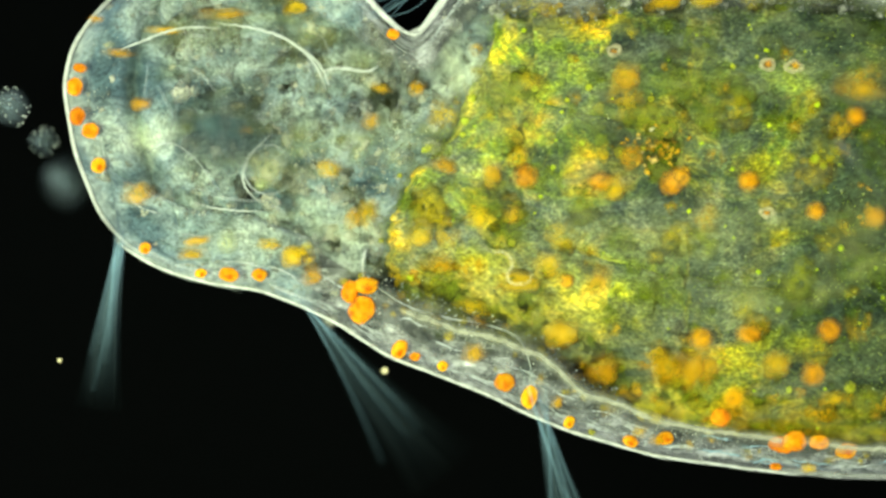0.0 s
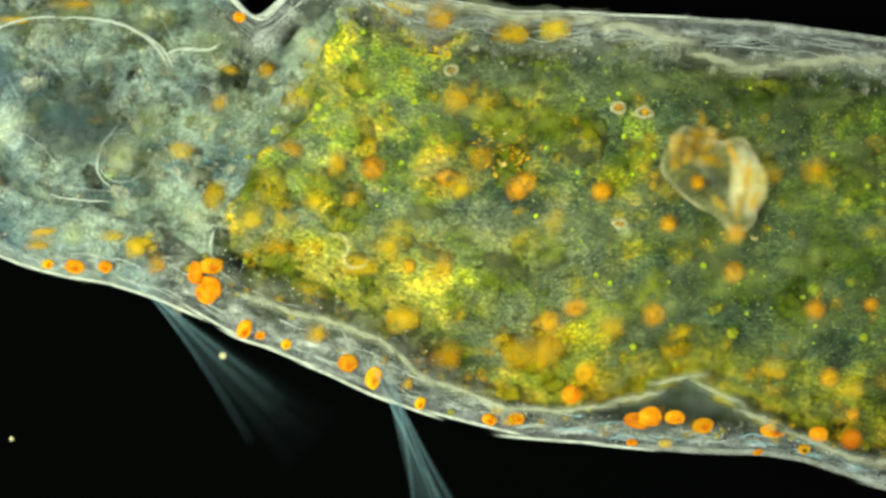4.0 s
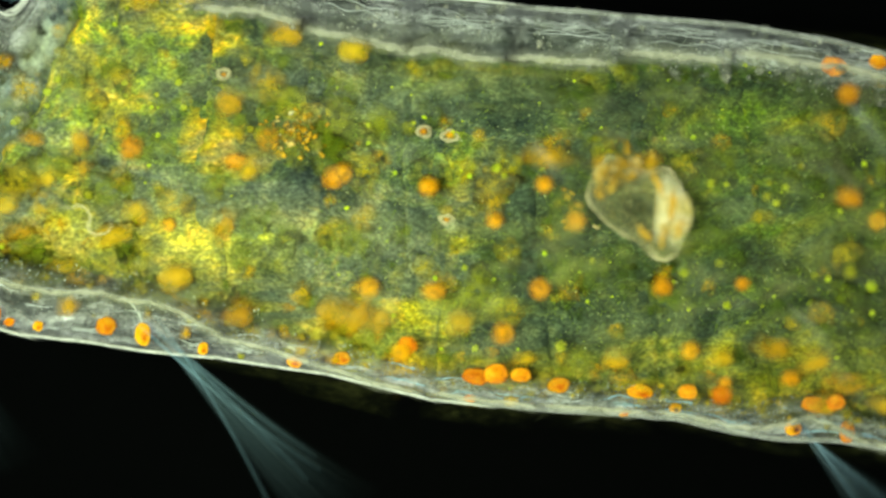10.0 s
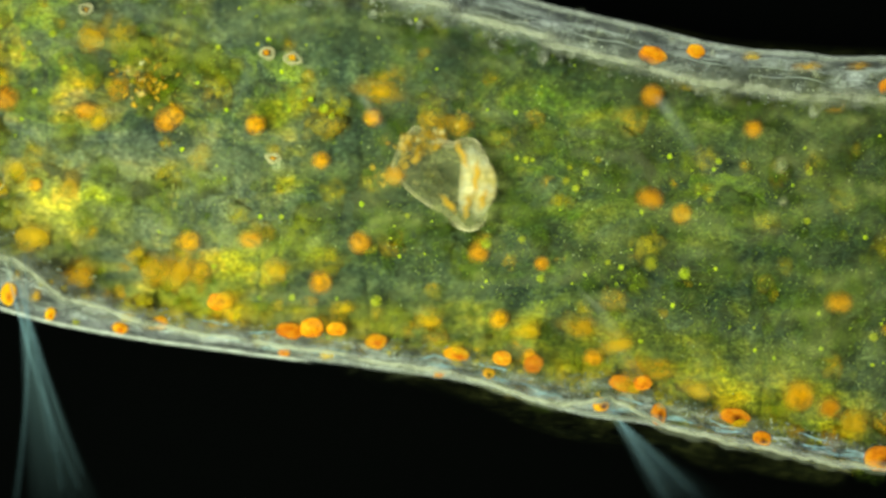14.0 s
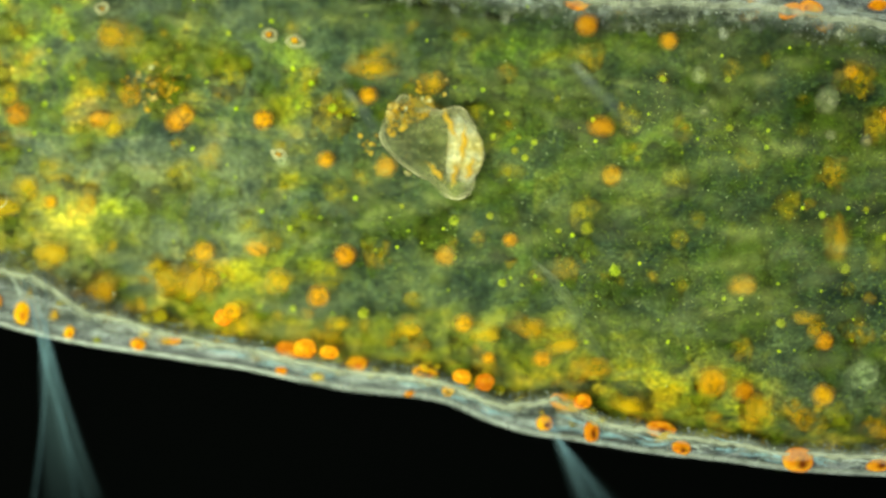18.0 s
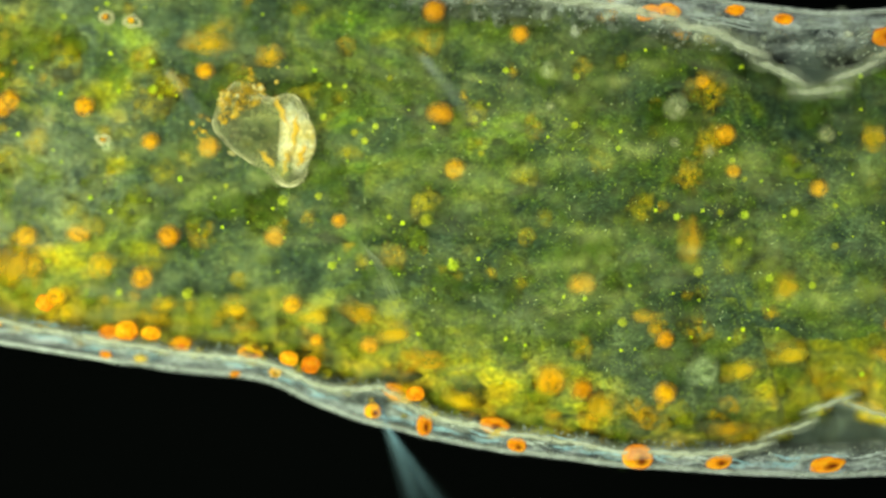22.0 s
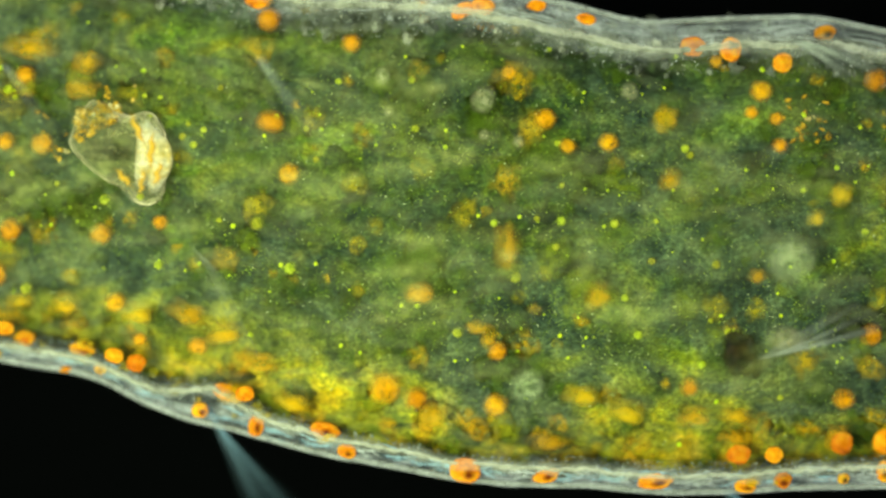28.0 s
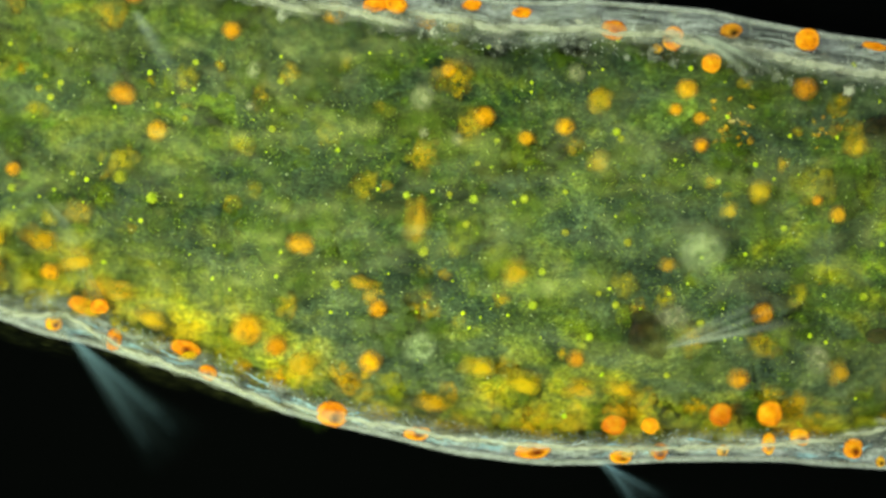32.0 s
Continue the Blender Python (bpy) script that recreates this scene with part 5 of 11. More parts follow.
    walk(flanks[300], shift(flanks[300], 337, 476, (21, 17, 7.2), (3, 25, 5.7), (-14, 5, -0.9), (-36, -22, -5.1), (-44, -29, -2.5), (-75, 3, -1.9), (-7, 31, 2.9), (20, 5, 6.4), (-50, -4, 2.4), (-61, 7, -4), (-12, 7, 0.4), (37, 29, 1.9), (33, 42, -0.4), (17, 50, -0.1), (3, 38, -1.6), (-17, 18, -1.6), (-56, -6, -3.1), (-45, -20, -5.3), (-9, -23, -0.9), (9, -2, 1.6), (18, 8, 0.7), (15, 3, 1.3), (7, 2, 1.3), (-5, 3, -0.8), (-20, -39, 2.4), (-14, -48, 0.6), (-17, -17, -0.1), (-13, 13, 0.1), (-10, 12, 0.1), (-4, 4, -0.7), (-6, 2, -0.6), (-14, -11, 0.4), (-18, -37, 1.1), (-28, -39, 1.1), (-28, -18, 0.7), (-24, -11, 0.4), (-22, -4, 0.2), (-21, 0, 0.1), (-23, 0, 0.1), (-25, -1, 0), (-22, -16, -0.2), (-4, -24, -0.3), (2, -15, -0.5), (15, 5, -0.6), (19, 17, -0.7), (20, 24, -0.6), (19, 12, -0.2), (16, 9, -0.2), (16, -15, -0.1), (5, -36, -0), (-10, -15, 0.1), (-23, -3, 0.1), (-27, -6, 0.2), (-28, -9, 0.3), (-30, -12, 0.3), (-29, -26, 0.2)))
    walk(flanks[375], shift(flanks[375], 412, 500, (24, 6, 7.4), (5, 16, 6.6), (-10, 7, -0.7), (-30, -15, -5.3), (-37, -25, -3.1), (-76, 5, -1.1), (-9, 26, 4.8), (21, -4, 7.4), (-57, -7, 2.6), (-76, 10, -3.4), (-16, 6, 0.9), (49, 26, 2.5), (38, 43, 0.2), (16, 50, 0.9), (0, 39, -1.6), (-20, 21, -2.7), (-70, -3, -3.8), (-58, -14, -5.7), (-11, -22, -1.1), (15, -4, 1.4), (22, 7, 0.6), (16, 1, 1.3), (6, 0, 1.4), (-10, 4, -0.7), (-29, -42, 3.2), (-19, -49, 0.4), (-15, -17, -0.2), (-9, 13, 0.1), (-7, 12, 0.3), (-3, 5, -0.8), (-6, 3, -0.7), (-15, -12, 0.5), (-21, -38, 1.4), (-30, -41, 1.2), (-30, -19, 0.7), (-25, -12, 0.4), (-23, -5, 0.3), (-22, -1, 0.1), (-24, 0, 0.1), (-26, -1, 0), (-22, -16, -0.2), (-3, -24, -0.3), (5, -15, -0.5), (18, 5, -0.7), (23, 18, -0.8), (23, 25, -0.7), (22, 12, -0.2), (18, 9, -0.2), (17, -15, -0.2), (6, -36, -0), (-10, -15, 0.1), (-23, -3, 0.1), (-28, -6, 0.2), (-28, -9, 0.3), (-30, -12, 0.3), (-29, -26, 0.2)))
    walk(flanks[450], shift(flanks[450], 487, 528, (25, -2, 2.8), (6, 8, 5.1), (-5, 5, 5.1), (-23, -9, 0.2), (-29, -21, 0.1), (-73, 5, 2.6), (-11, 19, 4.3), (21, -14, 6), (-61, -11, 3.1), (-90, 11, -3.1), (-20, 4, 0.4), (61, 22, 5.3), (41, 42, 1.3), (13, 47, 1.8), (-4, 41, -1.7), (-22, 25, -4.6), (-81, 2, -6.2), (-72, -8, -9.2), (-12, -20, -1.7), (22, -5, 2.1), (26, 7, 0.8), (16, 0, 0.8), (5, -2, 1.2), (-15, 4, -1), (-39, -48, 1.3), (-24, -49, -2), (-13, -16, 0.2), (-5, 13, 1.2), (-5, 12, 0.8), (-2, 7, -0.6), (-6, 4, -0.8), (-16, -13, 0.3), (-25, -41, 0.6), (-34, -42, 0.1), (-32, -20, -0.2), (-26, -12, -0.2), (-24, -5, -0.2), (-23, -1, -0.3), (-24, 0, -0.3), (-26, -1, -0.3), (-22, -16, -0.2), (-3, -24, -0), (7, -14, 0.2), (22, 7, 0.3), (27, 19, 0.4), (28, 27, 0.5), (24, 13, 0.5), (20, 10, 0.4), (18, -14, 0.3), (7, -35, 0.2), (-10, -15, 0.1), (-23, -3, 0.1), (-28, -6, 0.1), (-28, -10, 0.2), (-30, -13, 0.2), (-29, -27, 0.2)))
    walk(flanks[525], shift(flanks[525], 562, 566, (25, -6, 2.2), (8, 1, 4.6), (1, -1, 5.2), (-14, -6, 0.9), (-21, -17, 0.6), (-66, 3, 3.1), (-15, 11, 3.7), (19, -24, 5.1), (-61, -17, 3.2), (-103, 10, -3), (-26, 1, 0.1), (72, 18, 5.4), (42, 41, 1.3), (10, 43, 1.6), (-7, 42, -1.6), (-23, 33, -4.2), (-88, 8, -5.8), (-88, -3, -9.2), (-13, -18, -1.6), (30, -5, 2.3), (29, 7, 0.8), (17, -1, 0.7), (5, -3, 1.1), (-19, 4, -1), (-50, -55, 0.5), (-31, -49, -2.4), (-9, -15, 0.4), (0, 13, 1.3), (-2, 12, 0.8), (-1, 8, -0.5), (-5, 6, -0.7), (-18, -14, 0.2), (-30, -44, 0.2), (-37, -44, -0.2), (-35, -21, -0.4), (-28, -12, -0.3), (-25, -5, -0.3), (-24, -1, -0.4), (-25, 0, -0.4), (-27, -1, -0.3), (-22, -16, -0.2), (-2, -23, 0), (10, -13, 0.3), (26, 8, 0.5), (32, 21, 0.7), (33, 28, 0.7), (27, 13, 0.6), (22, 10, 0.5), (20, -14, 0.4), (7, -35, 0.2), (-10, -16, 0.1), (-23, -3, 0), (-28, -6, 0.1), (-29, -10, 0.1), (-31, -13, 0.2), (-29, -27, 0.2)))
    walk(flanks[600], shift(flanks[600], 637, 605, (23, -4, -5.4), (8, -1, -3.3), (5, -3, -0.4), (-6, -2, -0.3), (-13, -12, -2.4), (-55, 0, 7.5), (-18, 6, 1.3), (14, -27, -3.9), (-53, -21, 6.5), (-104, 5, 7.3), (-33, -4, 1.8), (76, 15, -0.1), (40, 37, 2.2), (7, 39, 1.6), (-9, 41, 0.9), (-22, 38, -1.6), (-85, 12, 2.1), (-102, 0, -4), (-14, -15, -3), (38, -1, -2.1), (32, 8, -0.9), (17, -1, -0.7), (6, -5, 0.9), (-21, 0, 4), (-64, -64, 3), (-40, -49, -4.1), (-5, -13, -0), (5, 14, 1.2), (0, 12, 0.5), (0, 10, -0.6), (-4, 8, -1), (-19, -16, 0.9), (-37, -48, 0.7), (-42, -46, -0.5), (-37, -21, -0.7), (-29, -13, -0.6), (-26, -5, -0.4), (-25, 0, -0.7), (-27, 0, -0.7), (-29, -1, -0.5), (-23, -16, -0.2), (-1, -23, -0), (12, -12, 0.3), (31, 10, 0.6), (39, 23, 0.8), (38, 30, 0.9), (31, 14, 0.8), (25, 10, 0.7), (21, -14, 0.4), (7, -36, 0.2), (-10, -16, 0), (-24, -4, 0), (-29, -7, 0.1), (-29, -11, 0.2), (-31, -14, 0.3), (-30, -28, 0.3)))
    walk(flanks[675], shift(flanks[675], 712, 636, (20, 3, -6.3), (6, 5, -4.2), (8, 0, -1.4), (0, 2, -1.9), (-6, -3, -4.2), (-39, -7, 6.5), (-21, 2, 2.4), (7, -24, -3.6), (-36, -25, 4.7), (-95, -3, 6.9), (-41, -11, 3.5), (71, 12, 0.6), (34, 30, 3.7), (3, 34, 2.3), (-11, 39, 1.1), (-21, 41, -2.2), (-70, 15, 0.6), (-114, -1, -2.2), (-16, -11, -3.6), (45, 7, -3.7), (33, 11, -1.3), (17, 0, -0.9), (8, -5, 0.6), (-21, -6, 4.8), (-79, -75, 6.5), (-50, -48, -3.2), (-1, -11, -0.6), (10, 14, 0.9), (1, 12, 0.6), (2, 11, -0.8), (-3, 10, -1.3), (-20, -18, 1.3), (-46, -54, 2.5), (-47, -48, 0.3), (-40, -22, -0.3), (-31, -13, -0.2), (-28, -6, -0.1), (-27, 0, -0.4), (-28, 0, -0.5), (-31, -2, -0.3), (-25, -16, 0.1), (-1, -23, -0.1), (15, -11, -0.1), (37, 12, -0.2), (46, 25, -0.1), (45, 31, 0.1), (35, 15, 0.3), (28, 11, 0.4), (23, -14, 0.3), (7, -36, 0.2), (-11, -16, 0.1), (-25, -4, 0.2), (-30, -7, 0.3), (-30, -12, 0.4), (-32, -15, 0.5), (-31, -29, 0.5)))
    walk(flanks[750], shift(flanks[750], 787, 654, (14, 11, -7.9), (5, 9, -3.2), (10, 0, 1.6), (7, 4, 1.6), (2, 1, 1.6), (-20, -16, 11), (-26, -1, -0.5), (0, -18, -8.7), (-20, -25, 0.7), (-83, -17, 14.8), (-47, -14, -0.5), (62, 14, -7), (29, 27, -1.4), (0, 33, -2.2), (-11, 39, -2), (-20, 44, -1.7), (-52, 14, 6.4), (-118, -5, 6.7), (-20, -4, -7.5), (46, 15, -7.6), (32, 14, -3.6), (17, 2, -2.4), (11, -3, -2.2), (-16, -16, 10.5), (-92, -87, 8.3), (-61, -46, -4.3), (3, -9, -1.5), (15, 14, 0.3), (2, 11, 0.6), (3, 13, -0.5), (-2, 12, -1.2), (-20, -20, 2.1), (-57, -60, 4.3), (-53, -49, -0.2), (-42, -21, -0.8), (-33, -13, -0.3), (-29, -6, -0), (-28, 0, -0.6), (-29, 1, -0.8), (-32, -2, -0.4), (-28, -18, 0.7), (-2, -23, -0.1), (17, -10, -0.4), (43, 14, -0.5), (54, 28, -0.5), (53, 33, 0), (40, 16, 0.2), (32, 11, 0.6), (23, -14, 0.4), (7, -36, 0.3), (-12, -17, 0.2), (-26, -5, 0.2), (-31, -8, 0.3), (-31, -12, 0.5), (-33, -16, 0.8), (-31, -30, 0.9)))
    walk(flanks[825], shift(flanks[825], 862, 672, (8, 20, -8.1), (4, 13, -3.2), (12, -2, 1.7), (13, 3, 1.8), (10, 0, 2.1), (2, -30, 11.4), (-32, -1, -0.6), (-7, -8, -8.9), (-3, -22, 0.9), (-66, -37, 15.3), (-50, -14, -0.8), (50, 20, -7.7), (24, 28, -1.8), (-1, 36, -2.4), (-10, 43, -2), (-19, 46, -1.6), (-31, 7, 7), (-112, -14, 7.1), (-26, 4, -7.6), (40, 24, -7.8), (28, 18, -3.8), (16, 6, -2.6), (14, 1, -2.2), (-5, -30, 10.6), (-105, -99, 7.8), (-73, -44, -4.5), (6, -6, -1.6), (19, 15, 0.3), (2, 10, 0.5), (4, 13, -0.4), (-1, 14, -1.1), (-20, -23, 2.2), (-70, -68, 3.9), (-59, -51, -0.4), (-44, -21, -0.9), (-35, -13, -0.4), (-31, -6, -0.1), (-29, 1, -0.7), (-31, 2, -0.8), (-34, -1, -0.5), (-31, -19, 0.7), (-2, -23, -0.1), (20, -9, -0.4), (51, 16, -0.4), (64, 31, -0.3), (62, 35, 0.2), (46, 17, 0.3), (36, 11, 0.7), (24, -15, 0.5), (6, -37, 0.2), (-13, -17, 0.2), (-27, -5, 0.2), (-32, -9, 0.3), (-32, -13, 0.5), (-34, -17, 0.8), (-32, -31, 0.9)))
    walk(flanks[900], shift(flanks[900], 937, 696, (-1, 28, -8.9), (4, 18, -3.5), (15, -3, 0.6), (20, 3, 0.1), (18, 0, 1.1), (23, -35, 0.8), (-30, -2, 3), (-15, 1, -7.7), (9, -18, -1.9), (-47, -50, 6.1), (-53, -12, -3.2), (38, 28, -10.8), (19, 31, -4.5), (-1, 38, -1.2), (-6, 42, 4), (-13, 47, 3.5), (-14, 0, 6.9), (-99, -23, 8.7), (-32, 11, -4.8), (33, 32, -7.5), (25, 24, -6.1), (17, 12, -6.3), (18, 6, -3.3), (4, -36, 0.6), (-108, -106, 2.6), (-83, -42, -2.3), (3, -3, -3.6), (18, 15, -1.9), (-1, 9, -0), (3, 13, 0.8), (0, 14, 0.8), (-19, -26, 2.7), (-83, -77, 3.7), (-65, -51, -1.8), (-46, -19, -1.7), (-36, -13, -0.7), (-32, -6, -0.2), (-31, 2, -0.9), (-32, 3, -1.2), (-36, -1, -1), (-35, -22, 1.5), (-3, -23, -0.1), (21, -8, -0.7), (58, 19, -0.3), (74, 34, -0.3), (72, 37, 0.7), (53, 18, 0.4), (40, 11, 1.1), (23, -16, 0.6), (3, -38, 0.2), (-15, -18, 0.2), (-29, -6, 0.2), (-33, -10, 0.3), (-33, -14, 0.6), (-35, -19, 1), (-34, -33, 1.4)))
    walk(flanks[975], shift(flanks[975], 1012, 715, (-12, 36, -8.7), (3, 22, -3.7), (19, -2, 0.1), (26, 5, -0.5), (26, 1, 0.5), (42, -30, -0.5), (-21, -4, 2.9), (-23, 9, -7.4), (17, -12, -2.6), (-26, -54, 4.5), (-54, -8, -3.1), (25, 38, -10.4), (13, 35, -4.3), (-1, 40, -1.3), (1, 37, 3.9), (-2, 44, 3.3), (1, -7, 6.4), (-79, -32, 8), (-38, 16, -4.5), (26, 40, -7.3), (23, 32, -6.2), (19, 23, -6.7), (22, 13, -3.7), (13, -34, -0.4), (-101, -108, 1.9), (-92, -42, -1.8), (-5, -1, -3.4), (14, 17, -1.7), (-5, 8, 0.2), (2, 12, 1), (0, 13, 0.9), (-18, -30, 2.7), (-97, -85, 4.6), (-71, -50, -1.6), (-47, -17, -1.7), (-38, -12, -0.6), (-33, -6, -0.2), (-31, 3, -0.9), (-33, 4, -1.2), (-37, 0, -1), (-41, -25, 1.9), (-5, -23, -0), (22, -6, -0.8), (67, 22, -0.7), (85, 38, -0.7), (82, 39, 0.3), (61, 20, 0.1), (44, 11, 0.9), (21, -17, 0.8), (1, -39, 0.3), (-18, -19, 0.3), (-31, -7, 0.3), (-35, -10, 0.4), (-35, -16, 0.7), (-36, -21, 1.1), (-35, -36, 1.6)))
    walk(flanks[1050], shift(flanks[1050], 1087, 729, (-21, 43, -6.2), (3, 26, -3.1), (22, 0, -2.7), (31, 6, -0), (32, 3, -2.4), (54, -27, 1.1), (-10, -7, 4), (-29, 16, -4.8), (21, -8, -1.5), (-9, -53, -0.6), (-53, -5, -0.2), (13, 46, -7.7), (8, 39, -3.6), (0, 41, 0.3), (7, 35, 0.4), (6, 42, 1.5), (10, -10, 0.6), (-59, -36, 1.8), (-40, 19, -0.8), (21, 45, -3.3), (23, 38, -2.5), (21, 30, -3.1), (25, 18, -2.6), (18, -28, -6.5), (-88, -99, -8.4), (-95, -41, -0.5), (-11, 2, -3.6), (12, 18, -2), (-6, 8, -0.9), (2, 9, 2.3), (1, 12, 1.1), (-17, -32, 0.9), (-107, -90, 0.7), (-76, -48, -3), (-47, -15, -2.5), (-39, -11, -0.9), (-34, -6, -0.6), (-32, 4, -1), (-33, 6, -1.5), (-38, 2, -1.6), (-47, -30, 3.4), (-7, -24, 0.2), (20, -5, -1.3), (74, 25, -0.9), (94, 41, -0.9), (92, 41, 0.5), (69, 22, -0.3), (48, 10, 1.2), (18, -19, 1.4), (-3, -40, 0.5), (-21, -20, 0.5), (-33, -8, 0.4), (-36, -11, 0.5), (-36, -17, 0.7), (-38, -23, 1.4), (-37, -39, 2.5)))
    walk(flanks[1125], shift(flanks[1125], 1162, 743, (-27, 50, -6.3), (3, 30, -3.2), (25, 4, -3.1), (35, 7, -0.3), (36, 7, -2.7), (61, -28, 1), (3, -11, 4), (-31, 22, -4.4), (22, -6, -1.5), (6, -50, -1.2), (-48, -4, 0.1), (2, 53, -7.3), (4, 43, -3.5), (3, 41, 0.2), (12, 36, 0.1), (11, 41, 1.3), (16, -10, 0.3), (-38, -35, 1.3), (-39, 20, -0.5), (19, 49, -3.2), (24, 41, -2.4), (23, 35, -3.1), (25, 21, -2.6), (18, -18, -6.8), (-70, -81, -9), (-90, -40, -0.4), (-17, 6, -3.5), (11, 21, -2.1), (-4, 9, -1.1), (3, 6, 2.2), (1, 10, 1), (-16, -33, 0.7), (-111, -91, 0.4), (-81, -45, -3), (-45, -11, -2.6), (-40, -10, -0.9), (-35, -5, -0.7), (-31, 5, -1), (-32, 8, -1.5), (-37, 4, -1.7), (-53, -35, 3.7), (-10, -25, 0.2), (17, -4, -1.3), (81, 27, -1), (103, 44, -1), (101, 42, 0.5), (77, 24, -0.4), (52, 9, 1.2), (12, -22, 1.6), (-9, -42, 0.6), (-25, -22, 0.6), (-36, -9, 0.5), (-38, -12, 0.5), (-37, -18, 0.7), (-40, -25, 1.4), (-39, -42, 2.6)))
    walk(flanks[1200], shift(flanks[1200], 1237, 755, (-29, 54, -0.5), (2, 30, 3.4), (25, 11, -6.5), (35, 8, -1.7), (37, 13, -5), (60, -25, -5.2), (11, -15, 3), (-30, 22, 3.7), (23, -6, 1.7), (21, -43, -4.5), (-38, -3, -0), (-8, 56, -0.2), (0, 43, 1.9), (3, 38, 3.6), (15, 34, 2.7), (14, 39, 2), (21, -5, -5.3), (-18, -29, -5.2), (-34, 18, 4.4), (19, 50, 1.3), (22, 41, 2.8), (22, 38, -2.3), (23, 23, -0.7), (17, -7, -9.1), (-49, -56, -13.9), (-82, -39, 0.9), (-19, 7, 0.3), (12, 23, -1.4), (-2, 13, -4), (3, 6, -1.4), (1, 10, -0.8), (-14, -28, -6.9), (-105, -84, -7.2), (-82, -41, -3.9), (-42, -7, -2.2), (-39, -9, -1), (-33, -4, -1.2), (-29, 7, -0.5), (-30, 10, -1.2), (-35, 7, -2.2), (-58, -40, 2.5), (-13, -25, -0.2), (12, -3, -2.2), (84, 29, -0.4), (107, 45, 0.2), (107, 41, 1.7), (83, 25, -0.4), (53, 7, 1.4), (5, -26, 2.2), (-15, -43, 0.4), (-30, -23, 0.6), (-38, -10, 0.4), (-39, -13, 0.4), (-38, -19, 0.4), (-41, -27, 1.1), (-42, -47, 3.5)))
    walk(flanks[1275], shift(flanks[1275], 1312, 764, (-27, 54, -0), (1, 25, 3.8), (24, 19, -6.3), (33, 10, -1.6), (36, 19, -4.8), (53, -20, -5.1), (15, -18, 2.9), (-23, 18, 3.9), (23, -9, 1.9), (36, -33, -4.4), (-25, 0, 0.1), (-17, 54, 0.3), (-4, 40, 2.3), (2, 33, 3.9), (15, 31, 2.8), (15, 36, 2.1), (25, 4, -5.5), (1, -16, -5.4), (-24, 12, 4.6), (21, 48, 1.7), (18, 36, 2.9), (19, 40, -2.2), (18, 23, -0.6), (16, 5, -8.8), (-24, -26, -14.2), (-70, -38, 0.7), (-16, 7, 0.4), (14, 25, -1.3), (2, 19, -4), (2, 8, -1.7), (0, 11, -0.9), (-11, -17, -7.2), (-88, -69, -7.7), (-81, -35, -4), (-37, -3, -2.1), (-37, -7, -1), (-30, -2, -1.2), (-25, 8, -0.4), (-26, 13, -1.1), (-29, 11, -2.2), (-62, -43, 2.1), (-18, -25, -0.3), (4, -1, -2.2), (83, 29, -0.3), (107, 45, 0.4), (108, 39, 1.8), (86, 26, -0.4), (53, 5, 1.4), (-6, -29, 2.2), (-22, -45, 0.3), (-34, -24, 0.5), (-41, -11, 0.4), (-40, -14, 0.4), (-38, -19, 0.4), (-42, -28, 1.1), (-44, -51, 3.5)))
    walk(flanks[1350], shift(flanks[1350], 1387, 777, (-24, 52, 4), (1, 20, 3.7), (22, 24, -1.4), (30, 11, -1.3), (34, 23, -1.4), (45, -17, -2.8), (17, -22, 2.6), (-17, 12, 6), (25, -9, -1.4), (51, -26, -1.5), (-9, -5, 9.3), (-26, 53, 0.1), (-6, 38, 0.1), (4, 29, 2.9), (17, 27, 3.4), (18, 33, 3), (31, 9, -0.1), (19, -12, 3.9), (-18, 5, 6.2), (19, 48, -2.9), (16, 37, -4.8), (18, 43, -1.5), (17, 25, -2.7), (17, 12, -2.6), (-6, -7, -3.2), (-52, -38, 3.8), (-21, 7, -2.6), (13, 27, -2.2), (3, 24, -2.1), (6, 12, -2.6), (5, 14, -2.3), (-4, -8, -3.2), (-69, -55, -4.9), (-76, -30, -1), (-32, 0, -1.5), (-33, -5, -2), (-25, 1, -1.5), (-19, 9, 0.7), (-19, 14, 0.5), (-22, 14, -0.6), (-58, -43, -0.9), (-24, -27, 1), (-5, 0, -2.6), (72, 27, 1.5), (95, 40, 5), (99, 34, 3.7), (80, 25, 0.6), (48, 3, 0.8), (-17, -34, 2.4), (-30, -46, 0.3), (-40, -26, 0.5), (-43, -12, 0.2), (-40, -14, 0.3), (-38, -20, -0.1), (-43, -29, 0.3), (-47, -57, 4.2)))
